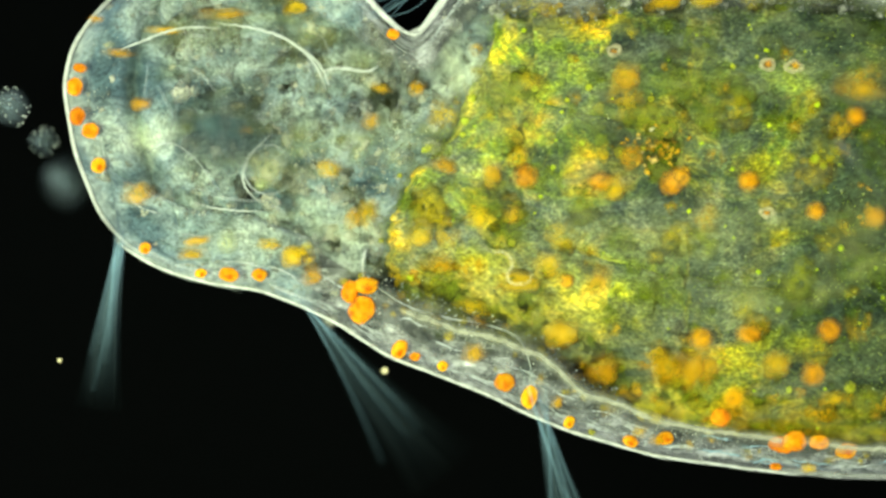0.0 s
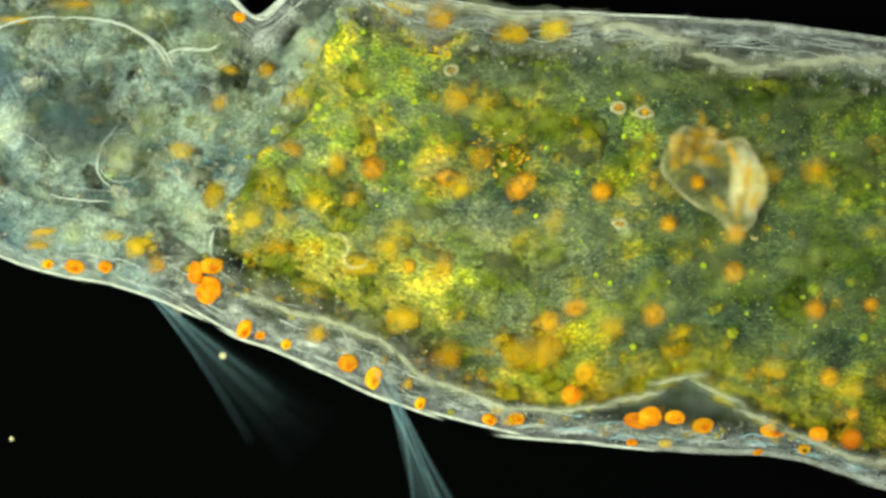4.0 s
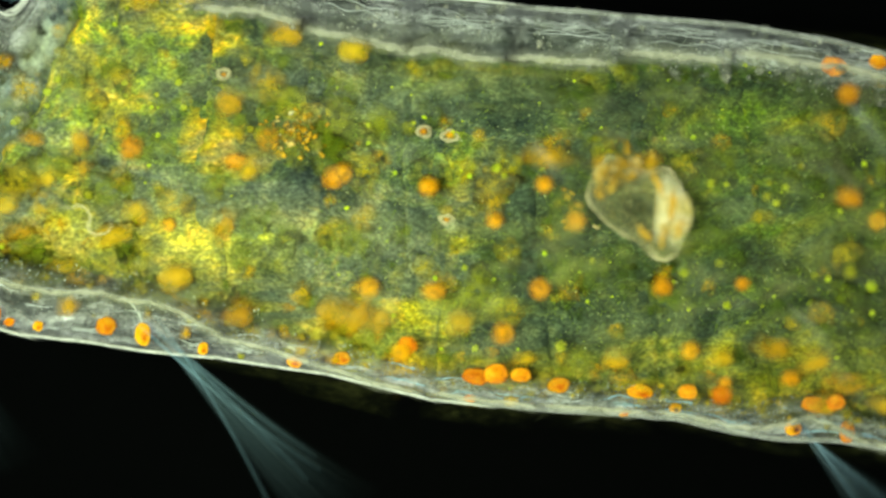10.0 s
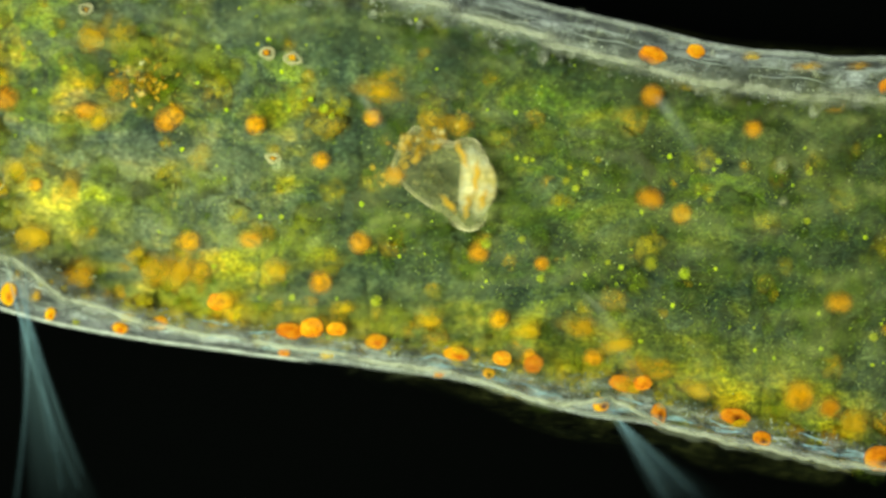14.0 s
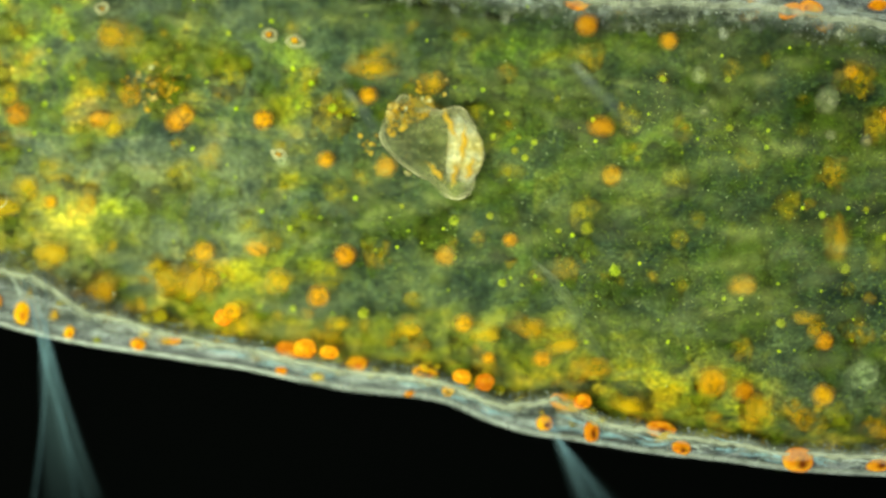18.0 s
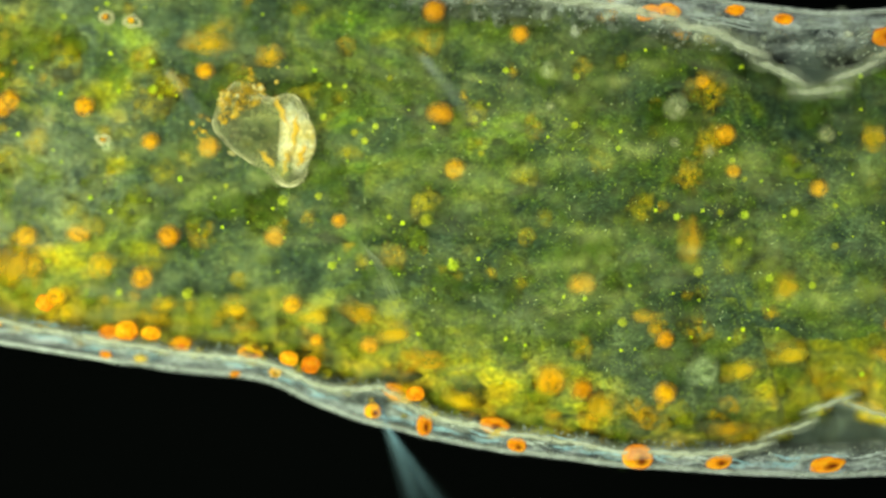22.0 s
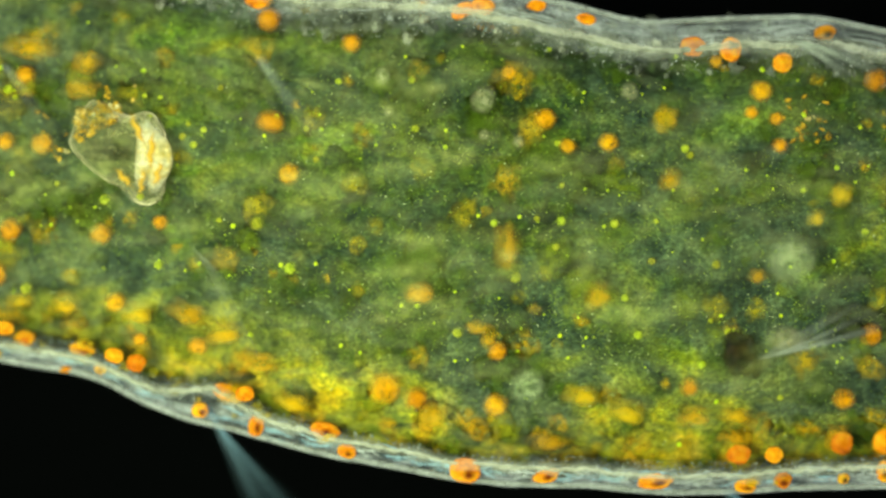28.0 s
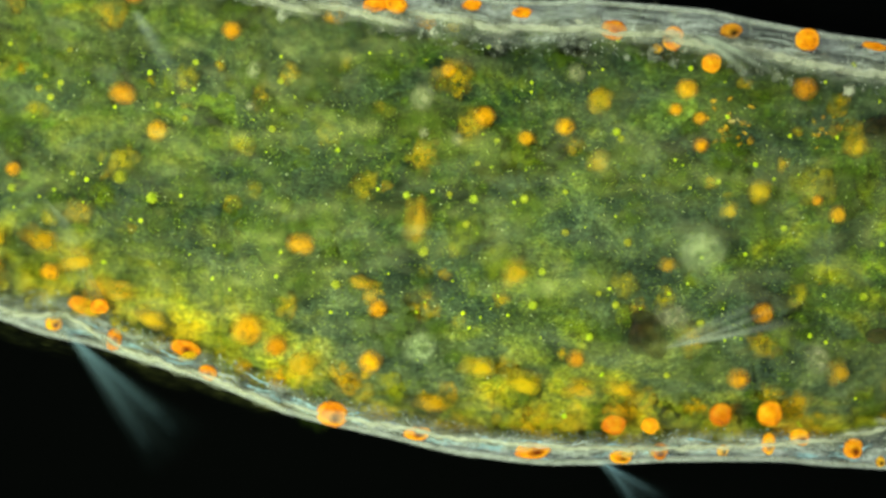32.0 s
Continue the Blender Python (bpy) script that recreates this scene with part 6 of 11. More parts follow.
    walk(flanks[1425], shift(flanks[1425], 1462, 791, (-20, 47, 4.3), (1, 15, 3.7), (19, 25, -1.1), (27, 12, -1.2), (30, 24, -1.1), (36, -16, -2.6), (16, -25, 2.6), (-10, 4, 6.1), (30, -6, -1.6), (64, -22, -1.5), (10, -18, 9.5), (-36, 51, 0.3), (-6, 38, 0.2), (10, 25, 3), (21, 23, 3.5), (25, 30, 3.2), (38, 10, 0), (38, -15, 4.1), (-17, -3, 6.2), (14, 51, -2.9), (17, 45, -5), (19, 45, -1.4), (20, 29, -2.7), (21, 16, -2.4), (5, -1, -2.7), (-29, -41, 3.7), (-31, 9, -2.7), (7, 29, -2.1), (1, 26, -1.9), (15, 17, -2.5), (15, 20, -2.3), (7, -1, -3.2), (-48, -43, -4.9), (-67, -27, -0.9), (-28, 3, -1.6), (-27, -1, -2.1), (-18, 5, -1.6), (-10, 9, 0.6), (-10, 15, 0.5), (-12, 17, -0.5), (-49, -39, -1), (-31, -29, 1.2), (-17, 1, -2.5), (50, 21, 1.8), (73, 31, 5.5), (78, 26, 4), (65, 21, 0.8), (38, 0, 0.8), (-31, -39, 2.5), (-39, -48, 0.4), (-45, -28, 0.5), (-45, -12, 0.2), (-40, -14, 0.3), (-38, -19, -0.1), (-43, -30, 0.2), (-50, -63, 4.3)))
    walk(flanks[1500], shift(flanks[1500], 1537, 804, (-16, 40, 6), (1, 12, 1.7), (17, 23, 2.9), (23, 12, 0.1), (26, 21, 4.5), (27, -17, 2.6), (15, -30, 3.4), (-4, -3, 5.7), (35, -4, -0), (78, -19, 0.5), (29, -28, 6.1), (-44, 47, 4.1), (-6, 36, 3), (16, 21, 4.7), (26, 19, 2.8), (32, 24, 6.3), (47, 10, 1), (59, -19, 4.3), (-8, -9, 4.1), (10, 53, -0.2), (19, 51, -3.4), (22, 46, 0.8), (24, 32, -0.5), (25, 21, -2.6), (17, 1, 2.2), (-7, -40, 0.3), (-37, 12, -3.2), (4, 30, -0.8), (1, 27, 0.7), (19, 18, 2.5), (20, 21, 1.7), (15, 4, -2.5), (-28, -31, -5), (-57, -26, 1.6), (-29, 7, -4.6), (-23, 4, -3.5), (-12, 7, -1), (-3, 10, -0.2), (-4, 14, 1.9), (-5, 17, 1.7), (-35, -38, 1.5), (-36, -34, 5.1), (-28, 1, -0.1), (23, 14, 5.5), (45, 21, 6.5), (51, 18, 6.4), (45, 17, 2.4), (25, -2, -1.2), (-43, -44, 2.4), (-48, -51, 1.7), (-50, -29, 0.8), (-46, -13, 0.1), (-39, -15, 0.2), (-36, -19, -0.8), (-43, -29, -1.2), (-54, -69, 4.1)))
    walk(flanks[1575], shift(flanks[1575], 1612, 812, (-12, 32, 6.2), (1, 10, 1.7), (14, 19, 3.1), (19, 11, 0.2), (22, 14, 4.7), (20, -22, 2.7), (13, -34, 3.7), (0, -11, 5.7), (41, -3, 0.1), (92, -18, 0.6), (49, -35, 6), (-48, 41, 4.6), (-6, 31, 3.3), (21, 15, 5), (31, 15, 2.7), (39, 15, 6.6), (57, 10, 1.2), (83, -23, 4.5), (7, -13, 4.2), (8, 52, 0.2), (21, 55, -3.1), (26, 45, 1.1), (29, 33, -0.3), (29, 25, -2.6), (31, 0, 2.2), (16, -37, 0.5), (-37, 16, -2.8), (4, 31, -0.6), (3, 26, 0.8), (21, 15, 2.6), (23, 19, 1.9), (18, 8, -2.6), (-10, -20, -4.9), (-48, -27, 1.8), (-32, 13, -4.5), (-20, 9, -3.4), (-7, 9, -0.9), (2, 11, -0.3), (2, 12, 1.8), (1, 15, 1.7), (-17, -38, 1.5), (-38, -41, 5.1), (-39, -1, -0.1), (-8, 5, 5), (12, 12, 5.6), (18, 9, 5.7), (19, 11, 2), (10, -2, -1.6), (-53, -48, 2.2), (-57, -54, 1.8), (-55, -31, 0.7), (-47, -13, 0), (-37, -15, 0.2), (-34, -17, -0.9), (-42, -27, -1.3), (-57, -74, 4)))
    walk(flanks[1650], shift(flanks[1650], 1687, 826, (-9, 25, 4.7), (1, 7, 1), (12, 14, 2.8), (16, 9, 2.1), (17, 7, 4.9), (13, -28, 5.7), (10, -42, 8), (3, -17, 3.9), (45, -3, 1.6), (98, -22, 5.7), (64, -36, -0.8), (-51, 29, 12.3), (-5, 24, 7.7), (27, 4, 11.6), (36, 11, 4.4), (46, 2, 13.4), (67, 2, 12.4), (102, -29, 7.9), (21, -18, 6.3), (6, 47, 7.1), (22, 53, 6.3), (29, 40, 6.8), (32, 31, 4.2), (34, 26, 1.9), (43, 0, 1), (32, -35, 1.7), (-36, 17, 1.5), (3, 33, -1.9), (4, 27, -1.6), (19, 13, -1.9), (21, 18, -1.2), (18, 12, -3.7), (4, -11, -1.6), (-39, -27, 0.7), (-34, 14, 1.8), (-19, 12, 0.1), (-5, 12, -2.1), (3, 13, -2.5), (3, 13, -3), (2, 15, -1.3), (-7, -36, -1.5), (-36, -44, 1.5), (-44, -1, -1.4), (-26, 0, -0.4), (-8, 8, -3.2), (-2, 4, -2.5), (3, 9, -2.9), (1, 1, -5.2), (-54, -47, -1.9), (-64, -58, 2.3), (-57, -31, -0.3), (-45, -13, -0.1), (-33, -14, 0.4), (-30, -15, -1.1), (-38, -24, -2.1), (-59, -77, -0.3)))
    walk(flanks[1725], shift(flanks[1725], 1762, 859, (-6, 20, 4.1), (1, 7, 0.7), (10, 10, 2.4), (12, 5, 2), (13, -1, 4.6), (8, -38, 5.5), (8, -54, 7.9), (5, -22, 3.8), (47, -5, 1.8), (96, -31, 5.8), (73, -32, -0.7), (-51, 13, 12.3), (-4, 14, 7.6), (33, -11, 11.3), (43, 7, 4.4), (54, -15, 13.1), (76, -15, 12.9), (117, -39, 8.4), (36, -24, 6.7), (5, 37, 6.8), (23, 45, 6.2), (33, 31, 6.6), (35, 26, 4.1), (40, 25, 2.2), (52, 0, 1.5), (43, -36, 2.1), (-36, 15, 1.6), (0, 35, -2.2), (3, 29, -1.9), (14, 15, -2.3), (16, 18, -1.5), (14, 16, -3.7), (12, -7, -1), (-33, -26, 0.8), (-34, 11, 1.9), (-21, 11, 0), (-7, 15, -2.3), (-1, 15, -2.8), (-2, 16, -3.4), (-1, 16, -1.6), (-4, -33, -1.5), (-30, -45, 1.6), (-44, 2, -1.2), (-30, 0, -0.5), (-14, 11, -3.3), (-9, 5, -2.8), (-3, 11, -3.1), (-2, 7, -5.2), (-46, -41, -1.7), (-70, -63, 2.1), (-58, -31, -0.2), (-42, -11, 0.1), (-28, -13, 0.6), (-25, -12, -0.8), (-33, -19, -1.9), (-59, -77, -0.5)))
    walk(flanks[1800], shift(flanks[1800], 1837, 880, (-4, 17, 1.7), (1, 7, 0), (8, 7, 1.8), (9, 1, 2.6), (9, -7, 3.7), (4, -44, 2.4), (6, -62, 2.8), (6, -26, 2), (47, -8, 2.5), (89, -38, 3.3), (76, -29, -2), (-53, -7, 17.3), (-6, -1, 14.1), (37, -20, 2.4), (48, 0, 7.6), (60, -25, 1.7), (83, -29, 7.5), (127, -47, 6.1), (53, -32, 8.3), (0, 28, 6.1), (18, 38, 2.3), (29, 26, -0.9), (30, 22, -0.6), (37, 23, -0.5), (57, 0, 0.9), (49, -36, 0.8), (-34, 11, 5.3), (-5, 36, 0.1), (0, 32, -2.5), (9, 17, -2.8), (11, 18, -1.4), (10, 19, -2.1), (20, -3, -0.7), (-25, -25, 0.2), (-32, 9, 1.6), (-19, 12, -0.2), (-7, 18, -3.3), (-3, 20, -4.8), (-4, 22, -6.5), (-4, 19, -3.4), (-2, -28, -5), (-21, -43, -1.3), (-39, 2, 1.5), (-29, 0, -0.3), (-15, 13, -1.1), (-10, 10, -4.4), (-4, 16, -4.9), (-2, 15, -6.1), (-34, -32, -5.6), (-70, -64, -2), (-54, -29, -1.1), (-36, -10, -0.4), (-21, -11, -0.5), (-18, -9, 0.1), (-26, -13, -2.8), (-56, -71, -5.4)))
    walk(flanks[1875], shift(flanks[1875], 1912, 888, (-3, 14, 1.8), (1, 6, 0.3), (7, 4, 2), (7, -3, 3), (6, -13, 4), (0, -48, 2.3), (4, -66, 2.3), (6, -28, 1.7), (45, -12, 2.6), (78, -44, 3.8), (72, -27, -2), (-56, -30, 17.6), (-12, -20, 15), (39, -23, 2.2), (52, -11, 8), (64, -26, 1.1), (86, -38, 7), (133, -54, 5.2), (72, -41, 7.1), (-9, 19, 7), (5, 32, 3.5), (17, 25, -0.1), (19, 21, 0.3), (26, 21, 0.3), (57, -1, 0.7), (51, -35, -0), (-32, 4, 5.3), (-12, 34, 1), (-6, 33, -1.8), (4, 19, -2.3), (6, 19, -1), (7, 21, -1.7), (26, -1, -1.3), (-16, -22, -0.6), (-28, 8, 1.3), (-16, 13, -0.4), (-6, 23, -3.3), (-3, 26, -4.7), (-4, 31, -6.4), (-4, 23, -3.2), (0, -20, -5.6), (-10, -38, -2.3), (-29, 2, 1.1), (-22, 2, -0.6), (-9, 16, -1.3), (-6, 17, -4.7), (0, 24, -5.2), (3, 25, -6.5), (-20, -19, -6.8), (-66, -59, -2.9), (-45, -26, -1.8), (-26, -7, -0.8), (-12, -9, -1), (-9, -8, -0.3), (-15, -7, -3.3), (-48, -61, -6.3)))
    walk(flanks[1950], shift(flanks[1950], 1987, 901, (-2, 14, -0.9), (1, 7, -1.1), (5, 3, 0.2), (5, -6, 1.5), (3, -17, 1.5), (-3, -50, -0), (2, -66, -2.9), (6, -30, 0.5), (42, -15, 2), (67, -47, -0.9), (63, -28, 1), (-54, -50, 12.9), (-15, -36, 9.5), (39, -24, 0.2), (53, -18, 3), (66, -25, -2.4), (86, -44, 1), (130, -59, 2.5), (85, -48, 4.5), (-19, 10, 4.6), (-5, 28, 2), (9, 23, 0.9), (12, 18, 1.5), (21, 20, 0.6), (62, -1, -0.1), (59, -33, -0.9), (-27, -2, 4.6), (-19, 32, -0.7), (-9, 33, 0.5), (2, 19, 2.1), (3, 18, 1.8), (6, 21, 0.5), (34, 3, -1.8), (-6, -19, -1.7), (-25, 8, 0.1), (-12, 14, 0.1), (-4, 26, -0.7), (-2, 31, -1.4), (-4, 36, -0.7), (-5, 25, 0.3), (3, -11, -5.6), (0, -32, -3.5), (-24, 0, 2.7), (-19, 3, 0.2), (-6, 18, -1.9), (-3, 22, -2.5), (2, 30, -3.1), (6, 33, -4.1), (-9, -9, -4.4), (-58, -50, -6.3), (-38, -22, -1.5), (-22, -6, -0.4), (-8, -7, -0.8), (-6, -5, -3), (-11, -2, -2.5), (-41, -50, -6.4)))
    walk(flanks[2025], shift(flanks[2025], 2062, 915, (-2, 16, -0.6), (1, 9, -0.8), (4, 2, 0.4), (3, -8, 1.6), (1, -19, 1.7), (-5, -50, -0.2), (0, -62, -3.4), (5, -30, 0.3), (37, -19, 2), (55, -48, -0.8), (50, -31, 1.2), (-47, -67, 12.3), (-15, -48, 9.3), (37, -25, 0.4), (52, -22, 3.1), (65, -21, -2.2), (83, -45, 0.9), (118, -64, 2.5), (92, -53, 4.4), (-32, 3, 5.3), (-13, 24, 2.7), (6, 21, 1.4), (10, 16, 1.8), (20, 19, 0.8), (72, 1, -0.4), (72, -29, -1.4), (-20, -7, 4.5), (-26, 32, -0.6), (-11, 32, 0.6), (3, 16, 2.3), (4, 16, 1.9), (7, 21, 0.5), (44, 8, -2.2), (5, -14, -1.9), (-21, 8, 0.2), (-9, 14, 0.2), (-2, 27, -0.5), (1, 33, -1.3), (-2, 37, -0.3), (-5, 24, 0.5), (7, -2, -5.8), (9, -24, -3.9), (-23, -3, 2.8), (-18, 2, 0.3), (-6, 21, -1.8), (-3, 26, -2.4), (1, 34, -2.9), (6, 39, -4.1), (0, 0, -4.6), (-45, -37, -6.6), (-34, -19, -1.6), (-22, -5, -0.4), (-10, -6, -0.8), (-10, -2, -3), (-12, 1, -2.5), (-36, -39, -6.7)))
    walk(flanks[2100], shift(flanks[2100], 2137, 928, (-1, 16, -0.1), (1, 9, -0), (3, 2, 0.6), (1, -10, 1.1), (-1, -21, 0.6), (-6, -49, -1.6), (-1, -56, -5.1), (4, -30, -1.3), (32, -21, 0.7), (44, -49, -2), (38, -35, 1.5), (-38, -74, -0.5), (-14, -55, 0.9), (33, -26, -0), (50, -25, -0.2), (63, -19, -1.6), (78, -46, -1.6), (104, -66, -3.5), (88, -56, -2.4), (-41, -8, 10.5), (-19, 15, 9.8), (1, 13, 10.5), (7, 10, 6.7), (21, 13, 7.6), (77, 3, -0.5), (81, -25, -1.8), (-11, -14, 6.8), (-32, 29, 2.2), (-16, 30, 1.7), (0, 11, 4.6), (1, 11, 4.6), (5, 17, 4.1), (52, 13, -2.2), (15, -11, 0.9), (-16, 6, 4), (-4, 14, 1.8), (0, 27, 1.6), (3, 33, 2.5), (-1, 34, 4.5), (-5, 22, 2.3), (10, 6, -5), (16, -15, -6.9), (-21, -8, 4.9), (-15, 1, 2), (-4, 22, 0.9), (-2, 26, 2.5), (1, 34, 2.8), (7, 41, 0.8), (8, 7, -3.3), (-32, -27, -3.3), (-28, -16, -0.6), (-20, -5, -0.1), (-12, -4, -3.7), (-13, 1, -2.4), (-14, 3, -1.6), (-33, -26, -10.6)))
    walk(flanks[2175], shift(flanks[2175], 2212, 943, (-1, 17, -0.2), (0, 9, -0.1), (3, 1, 0.5), (0, -12, 1), (-2, -22, 0.4), (-8, -47, -1.6), (-2, -50, -4.9), (3, -28, -1.3), (27, -23, 0.5), (34, -48, -2.2), (26, -39, 1.4), (-29, -71, -0.9), (-10, -55, 0.4), (30, -26, -0.3), (46, -24, -0.7), (58, -18, -1.8), (70, -45, -1.9), (88, -66, -3.7), (74, -56, -2.7), (-46, -22, 10.1), (-23, 2, 9.6), (-3, -1, 10.3), (3, 1, 6.5), (23, 3, 7.6), (77, 4, -0.2), (86, -22, -1.3), (-3, -23, 7), (-38, 25, 2.1), (-23, 26, 1.4), (-7, 4, 4.4), (-5, 4, 4.4), (1, 11, 4), (56, 17, -1.8), (25, -11, 1.4), (-9, 2, 4.3), (1, 12, 2), (2, 25, 1.7), (3, 29, 2.6), (-2, 28, 4.6), (-5, 19, 2.3), (11, 13, -4.7), (22, -3, -6.5), (-16, -14, 5), (-9, 0, 2.1), (-1, 21, 1.1), (1, 23, 2.7), (3, 30, 3), (9, 40, 1.1), (16, 13, -2.8), (-19, -19, -2.6), (-19, -14, -0.2), (-17, -4, -0.1), (-13, 1, -3.8), (-16, 4, -2.4), (-16, 5, -1.7), (-33, -11, -10.3)))
    walk(flanks[2250], shift(flanks[2250], 2287, 961, (-2, 18, -0.8), (0, 10, -0.5), (2, 1, -0.1), (-1, -13, 0.2), (-4, -22, -0.4), (-9, -45, -1.8), (-3, -44, -3.8), (2, -27, -1.6), (22, -24, -0.2), (25, -48, -1.8), (17, -42, 0.3), (-21, -64, -5), (-6, -51, -3.6), (27, -25, -2), (43, -22, -3), (54, -16, -2.3), (62, -44, -2.9), (72, -66, -3.6), (59, -56, -3.2), (-45, -30, 2.3), (-24, -7, 3.6), (-6, -10, 3.1), (2, -5, 2.6), (25, -3, 2.9), (73, -1, 5.5), (84, -25, 6.2), (6, -32, 7.6), (-46, 22, 0.8), (-27, 24, 0.1), (-11, -2, 3.7), (-8, -3, 5.2), (-1, 5, 4.2), (60, 17, 1.9), (37, -13, 4.4), (-1, -5, 7.9), (8, 9, 4.8), (5, 22, 3.7), (3, 25, 3.2), (-2, 21, 6.3), (-5, 15, 4.4), (12, 17, -1.1), (29, 1, 2), (-8, -21, 6.9), (-7, -2, 0.7), (-3, 18, 3), (-1, 18, 4.3), (1, 25, 3.7), (8, 37, 2.6), (20, 15, 0.9), (-10, -17, 1.9), (-14, -15, 3.9), (-14, -4, 1), (-16, 5, -3.4), (-18, 6, -2.1), (-18, 8, -2.9), (-31, -1, -3.1)))
    walk(flanks[2325], shift(flanks[2325], 2362, 975, (-2, 19, -0.6), (-1, 10, -0.3), (1, 1, -0), (-2, -13, 0.2), (-5, -21, -0.4), (-10, -43, -1.9), (-4, -39, -3.9), (1, -25, -1.7), (18, -25, -0.1), (18, -47, -1.6), (10, -44, 0.3), (-14, -55, -5.5), (-3, -45, -3.8), (24, -23, -1.9), (39, -19, -2.7), (49, -14, -2), (54, -42, -2.6), (58, -65, -3.6), (45, -56, -3.1), (-39, -32, 1.9), (-23, -11, 3.6), (-6, -14, 3), (3, -9, 2.6), (26, -7, 2.8), (64, -9, 6), (74, -35, 6.5), (15, -41, 7.2), (-55, 19, 1.6), (-29, 24, 0.5), (-10, -7, 3.8), (-7, -10, 5.4), (-3, -1, 4.4), (63, 15, 1.9), (49, -18, 3.9), (10, -15, 7.7), (15, 3, 4.7), (8, 17, 3.8), (1, 20, 3.6), (-1, 12, 6.5), (-5, 9, 4.6), (13, 18, -1.1), (38, 0, 1.8), (2, -29, 6.5), (-10, -3, 0.8), (-9, 13, 3.5), (-8, 10, 4.8), (-4, 19, 4.1), (3, 32, 3.1), (21, 14, 0.8), (-6, -19, 1.7), (-12, -20, 3.9), (-14, -5, 1), (-19, 9, -3.3), (-19, 9, -2), (-20, 11, -2.8), (-27, 4, -3.1)))
    walk(flanks[2400], shift(flanks[2400], 2437, 987, (-2, 19, -0.4), (-1, 11, -0.2), (1, 1, -0.1), (-3, -13, -0.1), (-5, -21, -0.7), (-11, -41, -1.8), (-5, -35, -2.8), (0, -22, -1.7), (14, -25, -0.5), (12, -46, -1.3), (5, -45, -1.1), (-9, -46, -5.8), (0, -38, -4.7), (22, -21, -2.5), (36, -16, -2.8), (43, -12, -2), (46, -40, -2.7), (45, -63, -3.4), (33, -54, -3.1), (-32, -31, -1.3), (-20, -14, 0.7), (-6, -16, 0.2), (4, -11, 0.8), (26, -9, 1.1), (53, -18, 6), (64, -42, 3.6), (18, -47, 1.7), (-61, 11, 9.3), (-31, 17, 9.2), (-11, -12, 3.6), (-8, -18, 6.2), (-4, -6, 4.1), (64, 9, 6.6), (59, -21, 2.5), (20, -22, 3.1), (20, -2, 3.8), (10, 11, 5.9), (0, 14, 6.3), (-2, 5, 4.7), (-6, 4, 3), (15, 20, -1.4), (49, -1, 1.8), (10, -33, 0.7), (-11, -5, 1.2), (-13, 7, 4.8), (-13, 4, 4.1), (-8, 13, 4.6), (0, 25, 7), (23, 13, 1.1), (-2, -20, 0.5), (-10, -23, 0.9), (-12, -4, -2.4), (-19, 12, -1.1), (-20, 11, -0.8), (-21, 13, 0.4), (-21, 10, -5.1)))
    walk(flanks[2475], shift(flanks[2475], 2512, 998, (-3, 20, -0.4), (-1, 11, -0.2), (0, 1, -0.1), (-3, -13, -0.2), (-6, -20, -0.7), (-11, -38, -1.8), (-6, -31, -2.8), (0, -20, -1.7), (10, -25, -0.5), (8, -45, -1.3), (2, -44, -1.2), (-6, -37, -5.9), (3, -31, -4.7), (20, -17, -2.5), (32, -13, -2.8), (38, -11, -2), (38, -38, -2.6), (34, -61, -3.2), (23, -52, -3), (-25, -28, -1.5), (-16, -14, 0.5), (-5, -16, 0.1), (5, -12, 0.7), (25, -11, 1), (42, -26, 6.1), (51, -48, 3.5), (15, -49, 1.4), (-62, -2, 9.5), (-34, 5, 9.5), (-13, -17, 3.6), (-10, -26, 6.1), (-5, -12, 4.1), (63, 0, 6.8), (64, -24, 2.2), (28, -25, 2.7), (24, -7, 3.7), (10, 3, 6), (-2, 5, 6.4), (-4, -1, 4.7), (-7, 0, 3), (18, 23, -1.4), (62, -2, 1.7), (17, -33, 0.3), (-10, -6, 1.2), (-14, 1, 4.8), (-17, -2, 4.1), (-11, 7, 4.7), (-3, 16, 7.1), (25, 12, 1.1), (4, -19, 0.3), (-7, -24, 0.6), (-9, 0, -2.5), (-18, 14, -1), (-20, 12, -0.7), (-20, 12, 0.5), (-15, 19, -5.1)))
